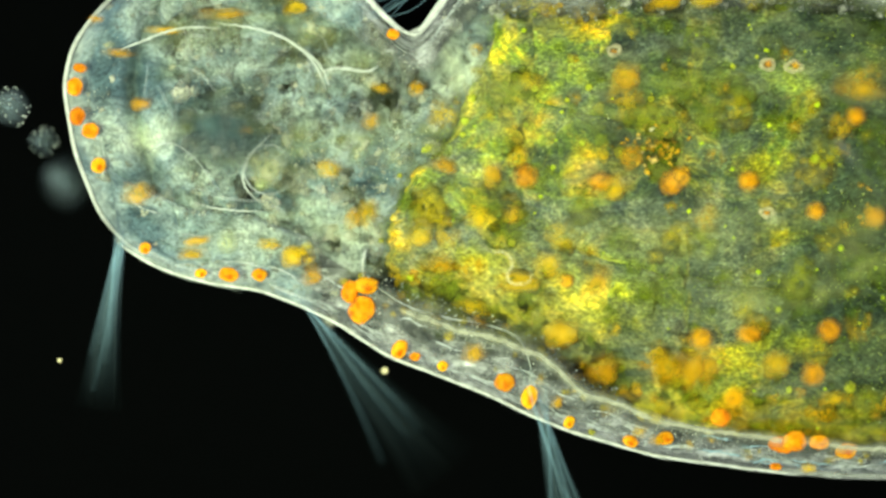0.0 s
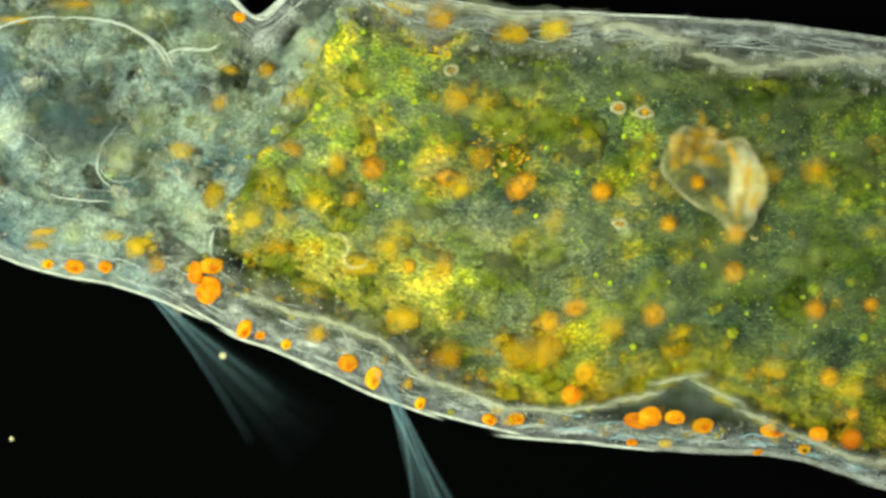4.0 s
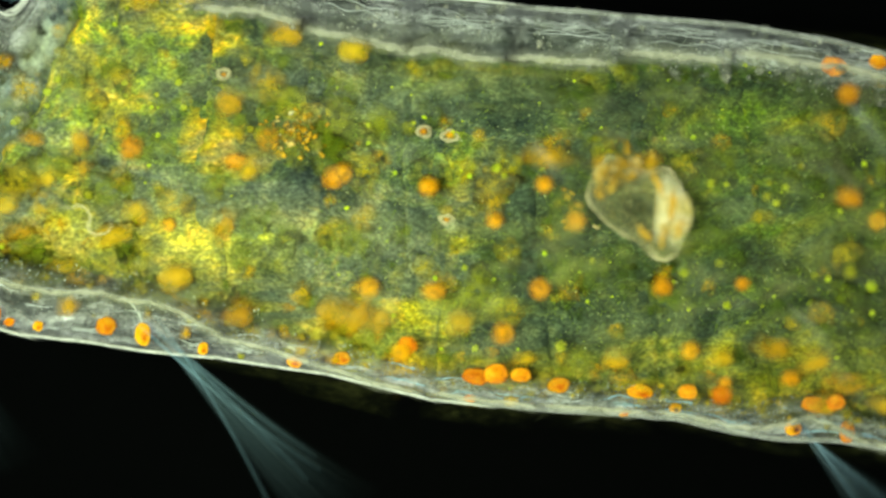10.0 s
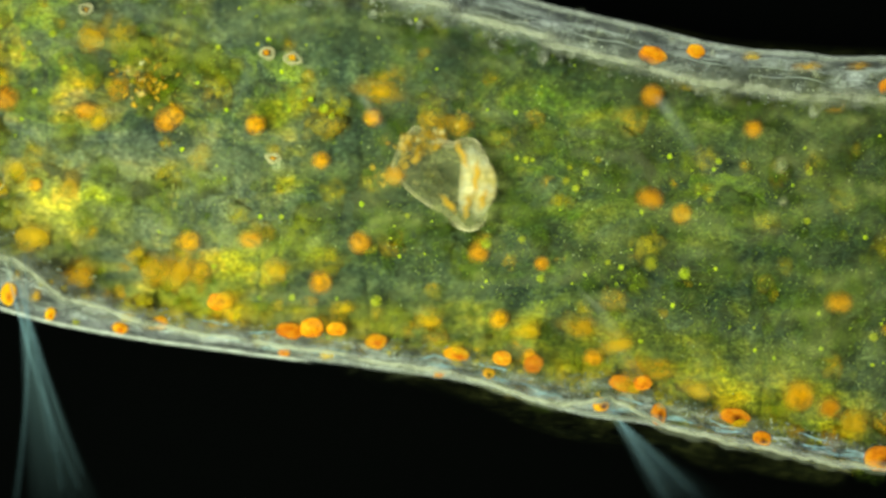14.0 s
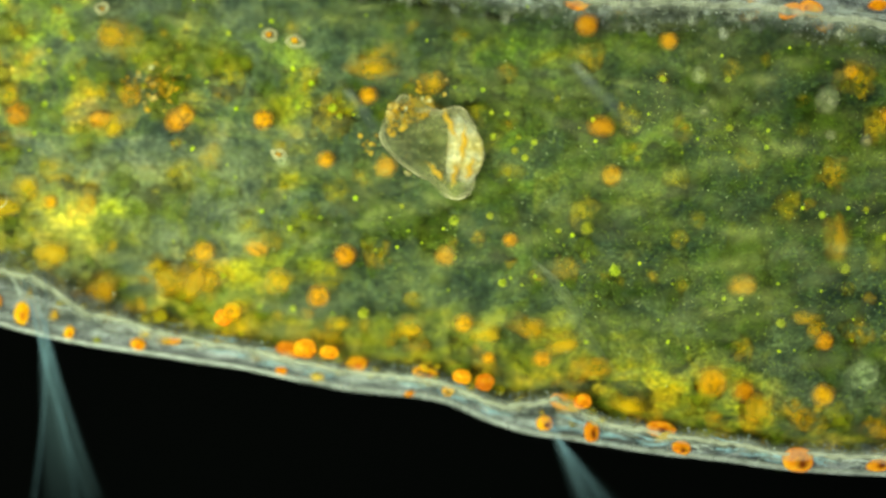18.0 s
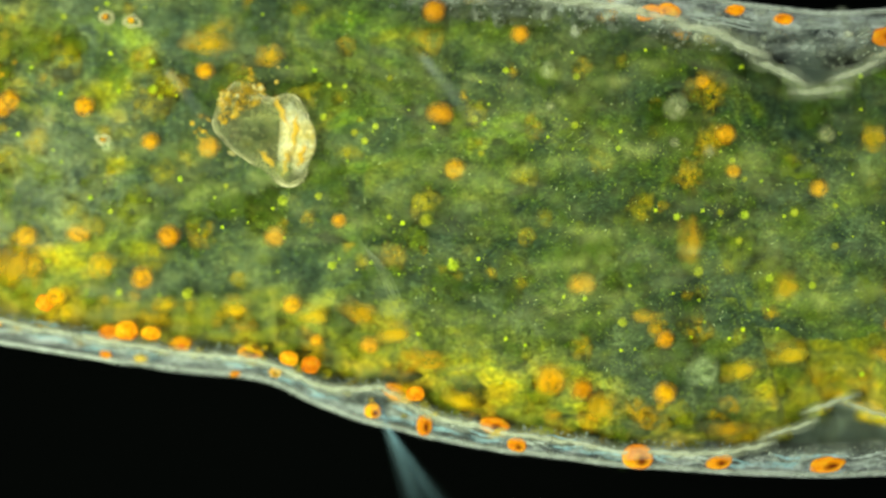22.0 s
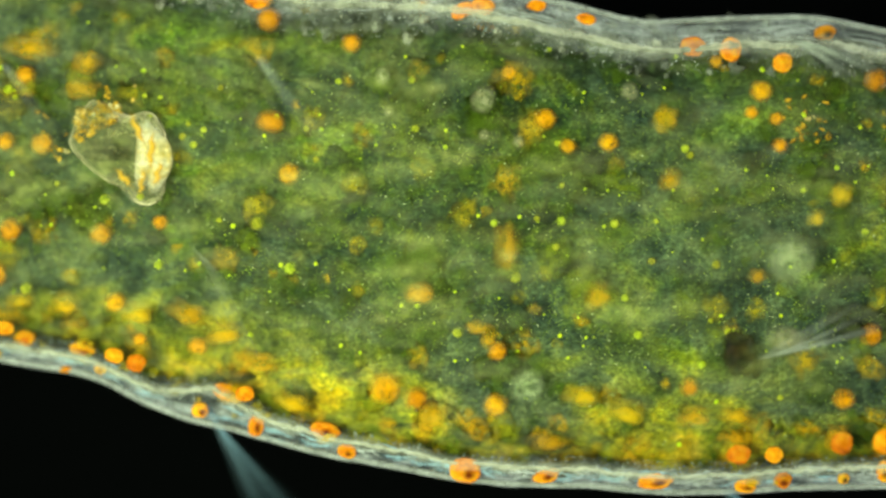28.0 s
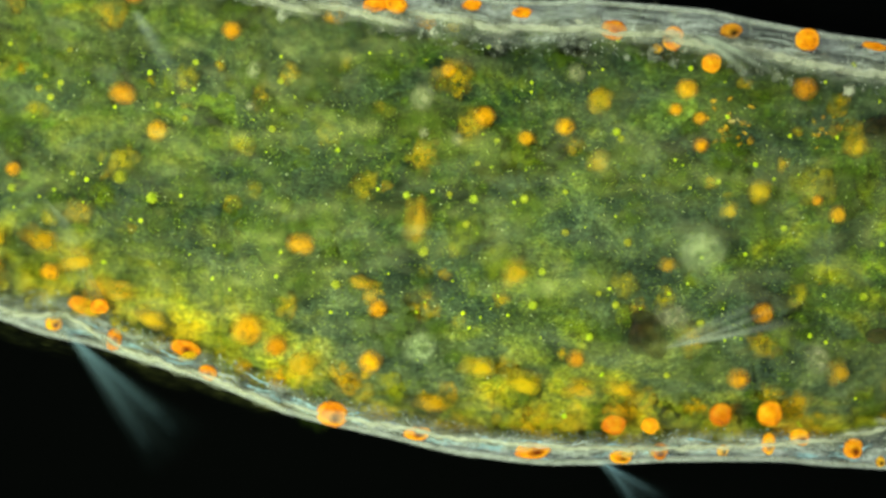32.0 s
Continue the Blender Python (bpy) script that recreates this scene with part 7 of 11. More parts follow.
    walk(flanks[2550], shift(flanks[2550], 2587, 1006, (-3, 20, -0.5), (-2, 11, -0.4), (0, 1, -0.4), (-4, -13, -0.5), (-7, -19, -0.8), (-12, -36, -1.4), (-7, -29, -1.7), (-1, -18, -1.3), (7, -25, -0.6), (4, -44, -1.1), (-1, -42, -1.8), (-4, -29, -5), (5, -24, -4.6), (19, -14, -3), (29, -9, -2.8), (34, -9, -2), (32, -36, -2.2), (26, -59, -2.3), (15, -50, -2.4), (-19, -24, -2.8), (-13, -13, -1.5), (-3, -14, -1.5), (7, -12, -0.5), (24, -12, 0.3), (32, -33, 4.3), (40, -53, 2.2), (10, -49, -2), (-59, -10, 3.2), (-35, -3, 2.9), (-14, -19, 0.2), (-11, -30, -0.5), (-4, -16, 1.8), (59, -9, 6.1), (64, -25, -1), (33, -27, 1.2), (26, -11, 2.8), (10, -4, 5.7), (-2, -3, 6.9), (-5, -7, 4.4), (-9, -6, 5), (18, 24, -0.1), (67, -3, 0.7), (22, -31, -1.7), (-9, -7, -0.1), (-15, -3, 0.2), (-18, -5, 0.9), (-11, 2, 3.1), (-3, 11, 0.9), (30, 12, -0.4), (13, -18, -1.3), (-3, -21, -3.2), (-8, 4, -2.5), (-18, 14, 0.6), (-20, 10, 2.4), (-21, 10, 2.6), (-11, 23, -0.9)))
    walk(flanks[2625], shift(flanks[2625], 2662, 1015, (-4, 21, -0.4), (-2, 12, -0.3), (-1, 2, -0.3), (-4, -12, -0.4), (-7, -18, -0.8), (-12, -35, -1.4), (-7, -26, -1.7), (-2, -17, -1.3), (5, -24, -0.6), (2, -43, -1.1), (-2, -40, -1.9), (-3, -23, -4.9), (6, -18, -4.5), (18, -10, -2.9), (26, -6, -2.6), (30, -6, -1.9), (26, -34, -2.1), (19, -57, -2.3), (10, -48, -2.4), (-14, -19, -2.9), (-9, -10, -1.5), (-1, -12, -1.5), (8, -11, -0.5), (22, -12, 0.4), (23, -39, 4.4), (30, -57, 2.1), (5, -47, -2.2), (-51, -13, 2.9), (-34, -7, 2.7), (-12, -19, 0.1), (-9, -28, -0.8), (0, -18, 1.7), (51, -17, 6.2), (58, -24, -1.1), (35, -28, 1), (25, -15, 2.7), (9, -12, 5.7), (-2, -12, 7), (-5, -13, 4.5), (-11, -12, 5.1), (15, 23, 0.2), (63, -5, 0.5), (24, -29, -2), (-7, -6, -0.2), (-14, -2, 0.1), (-16, -6, 0.7), (-8, -2, 3), (-1, 10, 0.9), (38, 14, -0.6), (26, -14, -1.7), (5, -16, -3.6), (-8, 7, -2.6), (-20, 13, 0.8), (-23, 7, 2.6), (-24, 6, 2.7), (-12, 24, -0.7)))
    walk(flanks[2700], shift(flanks[2700], 2737, 1018, (-4, 22, -0.3), (-3, 12, -0.3), (-1, 2, -0.3), (-4, -12, -0.5), (-7, -17, -0.7), (-13, -33, -1), (-8, -25, -1.1), (-3, -15, -1), (3, -24, -0.6), (0, -42, -1), (-3, -37, -2), (-2, -17, -3.6), (6, -13, -3.6), (17, -7, -2.6), (24, -3, -2.1), (26, -4, -1.6), (21, -32, -1.7), (13, -55, -1.8), (6, -45, -2.1), (-10, -15, -2.8), (-6, -7, -2.1), (1, -10, -1.8), (9, -10, -0.9), (20, -13, 0.1), (16, -44, 2.3), (22, -59, 0.6), (1, -45, -2.9), (-43, -15, -0.5), (-31, -8, 0.1), (-10, -19, -1.2), (-6, -26, -2.5), (2, -19, 0.5), (44, -23, 4.4), (50, -25, 2), (34, -29, 0.7), (23, -18, 1.6), (9, -17, 2.1), (-1, -19, 2.5), (-5, -19, 4.4), (-13, -18, 3.6), (10, 18, 8.4), (49, -7, 4.1), (27, -27, -0.5), (-5, -7, 1), (-15, -3, -0.2), (-15, -3, -4.4), (-6, -4, 0.2), (1, 8, 3.1), (46, 12, 3.4), (40, -13, 1.8), (14, -9, -4.4), (-7, 12, -4.7), (-22, 10, 3), (-24, 4, 2.3), (-26, 3, 2.5), (-12, 23, 2.1)))
    walk(flanks[2775], shift(flanks[2775], 2812, 1020, (-5, 22, -0.2), (-3, 13, -0.2), (-1, 2, -0.3), (-5, -11, -0.5), (-8, -16, -0.7), (-13, -32, -1), (-8, -23, -1.1), (-4, -14, -1), (1, -23, -0.6), (-1, -41, -1), (-4, -35, -2), (-2, -12, -3.5), (7, -8, -3.5), (16, -3, -2.5), (22, -1, -2), (23, -3, -1.5), (17, -30, -1.6), (9, -53, -1.7), (4, -43, -2.1), (-8, -11, -2.8), (-4, -4, -2.1), (2, -7, -1.7), (9, -8, -0.9), (17, -13, 0.1), (9, -47, 2.2), (15, -60, 0.5), (-3, -41, -2.9), (-35, -13, -0.7), (-28, -8, 0.1), (-8, -17, -1.2), (-4, -22, -2.6), (5, -19, 0.4), (36, -29, 4.4), (41, -28, 2.2), (31, -30, 0.6), (21, -20, 1.5), (8, -20, 2), (-1, -21, 2.3), (-6, -25, 4.4), (-14, -23, 3.5), (3, 7, 9), (25, -12, 5), (28, -26, -0.5), (-3, -8, 1), (-19, -2, 0), (-16, 2, -4.6), (-5, -4, 0.2), (4, 4, 3.2), (54, 7, 3.5), (56, -16, 1.6), (25, -2, -4.7), (-4, 18, -4.8), (-23, 6, 3), (-26, 0, 2.2), (-27, -1, 2.5), (-11, 20, 2.2)))
    walk(flanks[2850], shift(flanks[2850], 2887, 1019, (-5, 22, -0), (-3, 13, -0), (-2, 3, -0.1), (-5, -11, -0.3), (-8, -15, -0.6), (-13, -31, -0.7), (-9, -22, -0.7), (-4, -13, -0.8), (0, -22, -0.7), (-2, -39, -1), (-4, -32, -1.7), (-3, -8, -2.3), (6, -4, -2.4), (15, 0, -1.9), (20, 2, -1.5), (20, -1, -1.2), (14, -28, -1.3), (6, -51, -1.6), (2, -40, -1.9), (-6, -8, -2.2), (-2, -2, -1.8), (3, -5, -1.4), (9, -7, -0.8), (15, -13, -0.1), (4, -48, 0.5), (9, -60, -0.8), (-6, -38, -2.8), (-29, -12, -1.6), (-25, -8, -0.6), (-6, -15, -1.4), (-1, -19, -2.4), (6, -20, -0), (28, -33, 2.5), (33, -31, 2.1), (26, -30, -1.4), (18, -21, 0.3), (7, -21, 0.2), (-1, -23, 0.1), (-7, -28, 0.2), (-14, -25, -0), (-5, -3, 7.6), (0, -17, 5.6), (29, -27, 1.4), (-2, -10, 1.2), (-24, -5, 4.1), (-19, 9, -6.8), (-4, -5, 0.4), (5, 0, 2.7), (57, 0, 7.3), (70, -18, 1.4), (34, 3, -2.7), (-1, 22, -2.1), (-22, 5, -0.7), (-25, 0, -1.1), (-27, -2, 0.1), (-8, 17, 2.4)))
    walk(flanks[2925], shift(flanks[2925], 2962, 1021, (-5, 22, -0.1), (-4, 13, -0.1), (-2, 3, -0.2), (-5, -10, -0.4), (-8, -14, -0.6), (-14, -30, -0.7), (-9, -21, -0.7), (-5, -12, -0.7), (-1, -21, -0.7), (-3, -38, -1), (-4, -30, -1.7), (-3, -6, -2.3), (6, -1, -2.4), (14, 2, -1.9), (18, 4, -1.5), (18, 1, -1.3), (11, -27, -1.3), (4, -49, -1.5), (1, -38, -1.8), (-5, -5, -2.2), (0, 1, -1.9), (4, -3, -1.5), (9, -6, -0.9), (13, -13, -0.2), (0, -49, 0.4), (5, -59, -0.7), (-8, -34, -2.6), (-24, -9, -1.7), (-22, -7, -0.9), (-3, -13, -1.4), (1, -16, -2.4), (7, -19, -0.1), (22, -36, 2.1), (25, -33, 2.1), (21, -28, -1.4), (15, -22, 0.2), (6, -21, 0), (-2, -23, -0.1), (-8, -28, -0.1), (-16, -25, -0.3), (-13, -12, 7.2), (-24, -22, 4.8), (28, -29, 1.7), (-2, -11, 1.2), (-30, -10, 3.9), (-24, 18, -7), (-3, -5, 0.3), (5, -4, 2.7), (57, -10, 7.3), (85, -20, 1.7), (41, 7, -2.3), (1, 25, -1.6), (-19, 6, -0.7), (-23, 1, -1.1), (-25, -2, 0.1), (-3, 14, 2.4)))
    walk(flanks[3000], shift(flanks[3000], 3037, 1023, (-6, 22, -0.2), (-4, 13, -0.2), (-2, 3, -0.3), (-6, -10, -0.4), (-9, -14, -0.4), (-14, -29, -0.4), (-10, -21, -0.4), (-5, -11, -0.4), (-2, -21, -0.6), (-4, -37, -0.9), (-5, -28, -1.4), (-4, -3, -1.6), (5, 2, -1.7), (13, 4, -1.6), (17, 5, -1.3), (16, 2, -1.2), (9, -25, -1.1), (2, -47, -1.2), (1, -36, -1.4), (-5, -2, -1.7), (1, 3, -1.7), (5, -1, -1.4), (9, -5, -0.9), (11, -12, -0.4), (-3, -49, -0.2), (1, -58, -0.8), (-9, -32, -1.9), (-19, -6, -2.2), (-19, -5, -1.5), (-1, -11, -1.5), (3, -13, -1.9), (8, -19, -0.5), (17, -38, 1), (17, -36, 1.5), (16, -27, -1.3), (12, -22, -0.4), (5, -21, -0.8), (-2, -22, -1.3), (-9, -27, -1.8), (-17, -24, -1.4), (-19, -19, 4.1), (-38, -27, 3.4), (23, -32, 2.7), (-3, -12, 0.5), (-34, -12, -1.2), (-30, 26, -6.8), (-4, -6, 0.4), (4, -8, 3.3), (57, -17, 3.4), (93, -22, 2.3), (46, 10, -2.8), (3, 25, 0.9), (-15, 6, 1.1), (-18, 1, 1.7), (-20, -3, 1.3), (6, 11, 2.3)))
    walk(flanks[3075], shift(flanks[3075], 3112, 1030, (-6, 23, -0.3), (-4, 13, -0.3), (-3, 4, -0.3), (-6, -9, -0.4), (-9, -13, -0.4), (-15, -28, -0.4), (-10, -20, -0.4), (-6, -11, -0.4), (-2, -20, -0.6), (-4, -36, -0.8), (-5, -26, -1.3), (-4, -1, -1.6), (5, 4, -1.7), (13, 7, -1.7), (16, 7, -1.4), (14, 4, -1.3), (7, -24, -1.2), (1, -46, -1.2), (1, -34, -1.3), (-4, 0, -1.6), (2, 6, -1.6), (6, 1, -1.3), (8, -4, -0.9), (9, -12, -0.5), (-6, -49, -0.4), (-1, -57, -0.9), (-10, -29, -1.8), (-16, -3, -2), (-16, -2, -1.5), (1, -9, -1.4), (5, -10, -1.8), (8, -18, -0.5), (13, -39, 0.5), (12, -38, 0.9), (12, -26, -1.6), (9, -21, -0.7), (3, -20, -1), (-3, -20, -1.4), (-9, -24, -2.1), (-18, -22, -1.7), (-24, -23, 3.1), (-40, -31, 3), (14, -36, 1.8), (-4, -13, 0.3), (-35, -10, -1.7), (-37, 34, -7.3), (-5, -6, -0.1), (2, -12, 2.7), (55, -21, 2.9), (96, -26, 2.9), (50, 14, -2.3), (6, 24, 0.9), (-11, 4, 1.4), (-12, -1, 2.3), (-12, -5, 2), (18, 8, 3.4)))
    walk(flanks[3150], shift(flanks[3150], 3187, 1043, (-6, 23, -0.2), (-5, 14, -0.3), (-3, 4, -0.3), (-6, -9, -0.3), (-9, -13, -0.3), (-15, -28, -0.3), (-11, -20, -0.3), (-6, -11, -0.3), (-3, -19, -0.5), (-4, -35, -0.7), (-5, -25, -1), (-5, 1, -1.1), (4, 6, -1.3), (12, 8, -1.3), (15, 9, -1.1), (13, 5, -1), (6, -23, -0.9), (0, -45, -0.9), (0, -33, -1.1), (-4, 2, -1.3), (3, 8, -1.3), (6, 2, -1.1), (8, -2, -0.8), (8, -11, -0.6), (-8, -49, -0.6), (-2, -56, -1), (-10, -27, -1.4), (-14, 0, -1.8), (-14, 0, -1.4), (3, -7, -1.1), (6, -8, -1.3), (8, -18, -0.6), (9, -40, -0), (6, -40, 0.3), (7, -24, -1.3), (6, -21, -1), (2, -18, -1.3), (-3, -18, -1.7), (-10, -21, -2.3), (-20, -20, -1.6), (-28, -27, 1.6), (-39, -35, 2.5), (5, -38, -1.1), (-6, -13, -0.5), (-35, -6, -3.1), (-41, 38, 0.3), (-6, -5, -0.9), (1, -13, -0.6), (52, -24, 0.7), (93, -29, 0.8), (52, 15, 1), (9, 19, 6.5), (-6, 3, 2.2), (-5, -4, 3.1), (-3, -7, 2.5), (28, 2, 6.3)))
    walk(flanks[3225], shift(flanks[3225], 3262, 1056, (-7, 23, -0.2), (-5, 14, -0.2), (-3, 4, -0.3), (-7, -8, -0.3), (-10, -12, -0.3), (-15, -28, -0.3), (-11, -20, -0.3), (-7, -10, -0.3), (-3, -19, -0.5), (-4, -34, -0.7), (-5, -24, -1), (-5, 2, -1.1), (4, 7, -1.2), (11, 10, -1.2), (14, 10, -1.1), (12, 6, -1), (5, -22, -0.9), (0, -43, -1), (1, -31, -1.1), (-4, 4, -1.2), (3, 9, -1.3), (6, 4, -1.1), (8, -1, -0.8), (7, -11, -0.6), (-9, -48, -0.7), (-3, -55, -1), (-10, -25, -1.5), (-12, 3, -1.8), (-11, 3, -1.3), (4, -5, -1.1), (7, -6, -1.3), (7, -17, -0.6), (7, -40, 0.1), (2, -41, 0.4), (3, -23, -1.2), (4, -20, -0.9), (1, -17, -1.2), (-4, -16, -1.7), (-11, -18, -2.2), (-21, -18, -1.5), (-31, -29, 1.8), (-35, -38, 2.3), (-3, -38, -1.1), (-8, -13, -0.5), (-32, -2, -3.2), (-41, 38, 0.8), (-6, -4, -0.8), (2, -12, -0.6), (49, -25, 0.8), (85, -31, 0.7), (51, 14, 1.2), (12, 11, 6.8), (-1, 0, 2.1), (1, -7, 2.9), (6, -9, 2.2), (36, -6, 6.2)))
    walk(flanks[3300], shift(flanks[3300], 3337, 1062, (-7, 23, -0.2), (-5, 14, -0.2), (-4, 5, -0.2), (-7, -8, -0.3), (-10, -12, -0.3), (-15, -27, -0.2), (-11, -19, -0.2), (-7, -10, -0.2), (-4, -18, -0.5), (-5, -33, -0.6), (-6, -22, -0.9), (-6, 3, -0.9), (3, 9, -1), (11, 11, -1), (13, 11, -0.9), (11, 7, -0.8), (5, -21, -0.8), (-1, -42, -0.8), (1, -30, -1), (-4, 5, -1.1), (3, 11, -1.1), (6, 5, -0.9), (7, 0, -0.7), (5, -10, -0.5), (-10, -47, -0.7), (-4, -54, -0.9), (-9, -23, -1.3), (-10, 6, -1.6), (-9, 5, -1.3), (6, -3, -1), (8, -4, -1), (7, -16, -0.6), (4, -40, -0), (-2, -41, 0.2), (-1, -23, -0.9), (1, -19, -0.9), (-1, -15, -1.2), (-5, -14, -1.6), (-12, -16, -2.1), (-22, -16, -1.2), (-33, -32, 1.2), (-32, -40, 1.8), (-11, -37, -1.3), (-10, -12, -0.8), (-29, 3, -3.1), (-40, 36, 2), (-6, -3, -0.8), (4, -11, -1.1), (46, -26, 0), (75, -33, 0.1), (50, 11, 3.5), (15, 3, 4.5), (3, -2, 2.1), (7, -10, 1.9), (15, -11, 1.6), (41, -14, 5.2)))
    walk(flanks[3375], shift(flanks[3375], 3412, 1069, (-7, 24, -0.1), (-6, 14, -0.2), (-4, 5, -0.2), (-7, -8, -0.2), (-10, -12, -0.3), (-16, -27, -0.2), (-12, -19, -0.2), (-8, -10, -0.2), (-4, -17, -0.5), (-5, -32, -0.6), (-6, -21, -0.8), (-6, 4, -0.9), (2, 10, -0.9), (10, 13, -1), (12, 12, -0.9), (10, 8, -0.8), (4, -20, -0.8), (-1, -41, -0.8), (1, -29, -0.9), (-4, 7, -1), (3, 13, -1.1), (7, 7, -0.9), (7, 0, -0.7), (4, -10, -0.5), (-11, -47, -0.7), (-5, -53, -0.9), (-9, -22, -1.2), (-9, 8, -1.6), (-7, 6, -1.2), (7, -2, -1), (9, -3, -1), (6, -15, -0.5), (2, -41, -0), (-5, -42, 0.2), (-4, -22, -0.9), (-1, -18, -0.9), (-2, -14, -1.2), (-5, -12, -1.6), (-13, -13, -2), (-24, -15, -1.2), (-34, -33, 1.2), (-28, -43, 1.7), (-18, -36, -1.3), (-12, -11, -0.8), (-26, 8, -3), (-37, 33, 2), (-4, -2, -0.8), (6, -9, -1.1), (42, -26, -0), (65, -34, -0.1), (47, 6, 3.5), (18, -3, 4.4), (8, -5, 2.1), (13, -12, 1.8), (23, -12, 1.6), (45, -21, 5.1)))
    walk(backs[300], shift(backs[300], 375, -51, (18, 11, 8.2), (-4, 25, 7), (-24, 19, -2.2), (-40, -4, -7.5), (-45, -14, -5), (-73, 9, -2.2), (3, 22, 6.2), (25, -8, 9.2), (-59, 8, 1.2), (-76, 25, -8.1), (-17, 10, 0.7), (39, 21, 3.7), (23, 34, 1.8), (4, 48, 0.6), (-11, 42, -2.1), (-23, 27, -2.9), (-66, 3, -4.5), (-57, -11, -6.6), (-15, -22, -0.8), (7, -8, 2.6), (14, 1, 1.8), (9, -3, 2.3), (0, 0, 1.7), (-11, 8, -1.6), (-25, -34, 1.6), (-13, -46, -0.1), (-9, -20, 0), (-3, 7, 0.7), (-1, 6, 0.7), (-1, 2, -0.6), (-3, 1, -0.6), (-10, -11, -0), (-14, -36, 0.7), (-22, -39, 0.8), (-21, -20, 0.7), (-16, -13, 0.5), (-14, -7, 0.4), (-15, -2, 0.2), (-17, -1, 0.1), (-20, -1, -0.1), (-18, -15, -0.6), (-1, -23, -0.7), (6, -14, -0.7), (18, 5, -0.7), (23, 16, -0.7), (23, 23, -0.6), (22, 11, -0.2), (18, 8, -0.3), (17, -15, -0.3), (7, -36, -0.2), (-8, -16, -0.1), (-21, -3, 0), (-25, -6, 0.1), (-26, -10, 0.2), (-28, -13, 0.2), (-27, -27, 0.1)))
    walk(backs[450], shift(backs[450], 525, -36, (19, -4, 3.2), (-4, 8, 5.3), (-17, 17, 3.2), (-27, 13, -5), (-31, 0, -5.5), (-66, 12, 0.1), (5, 2, 8.7), (25, -34, 10.5), (-68, 4, 1.6), (-107, 37, -4.2), (-25, 6, 2.6), (64, 8, 4.9), (23, 27, 4.2), (-6, 43, 4), (-22, 47, -1.7), (-27, 39, -7.2), (-87, 15, -6.6), (-88, 2, -6.8), (-19, -19, -1.5), (20, -13, 1.3), (19, -3, 1.4), (8, -8, 2.2), (-3, -4, 1.9), (-23, 11, -0.6), (-45, -41, 4.5), (-23, -45, -0.8), (-1, -19, -0.5), (9, 5, 0.8), (6, 3, 1), (2, 4, -0.8), (-2, 4, -1.1), (-12, -11, 0.3), (-20, -39, 1.7), (-26, -41, 1), (-23, -21, 0.6), (-16, -15, 0.5), (-14, -8, 0.5), (-14, -3, 0.2), (-16, -1, -0), (-20, -1, -0.2), (-17, -13, -0.7), (1, -21, -0.8), (10, -12, -0.9), (26, 7, -1.1), (32, 19, -1.1), (32, 25, -0.9), (27, 12, -0.3), (23, 9, -0.4), (21, -14, -0.3), (9, -35, -0.2), (-8, -15, -0.1), (-21, -3, 0.1), (-25, -7, 0.2), (-26, -10, 0.3), (-28, -13, 0.3), (-26, -27, 0.2)))
    walk(backs[600], shift(backs[600], 675, 82, (15, -10, 1.2), (-4, -1, 1.2), (-8, 10, -0.2), (-11, 21, -3.5), (-15, 13, -6.4), (-44, 13, -1.9), (-2, -6, -0.8), (16, -39, -4.7), (-50, -2, 0), (-111, 39, -2.7), (-36, -5, 5.8), (71, -5, 7), (19, 15, 8.1), (-12, 30, 6.6), (-28, 39, 7.2), (-30, 40, 5.9), (-82, 23, -1.5), (-117, 9, -1.6), (-22, -13, -3.5), (35, -8, -3.2), (23, -4, 1.2), (7, -11, 1.5), (-3, -8, 1.3), (-28, 5, 3.5), (-72, -56, 7), (-40, -42, -2.6), (10, -17, -0.8), (22, 4, 1.5), (12, 2, 1.6), (4, 7, -0.7), (0, 7, -1.3), (-14, -12, 0.3), (-33, -45, 3), (-34, -44, 0.7), (-26, -22, 0.4), (-18, -15, 0.6), (-16, -9, 0.6), (-16, -3, 0.2), (-18, -1, -0.1), (-21, 0, -0.2), (-19, -12, -0.7), (1, -19, -1), (16, -10, -1.1), (36, 11, -1.4), (45, 23, -1.5), (44, 28, -1.1), (35, 13, -0.5), (28, 10, -0.3), (24, -13, -0.3), (9, -35, -0.2), (-8, -15, -0), (-22, -4, 0.2), (-26, -7, 0.3), (-27, -11, 0.5), (-28, -14, 0.6), (-27, -28, 0.4)))
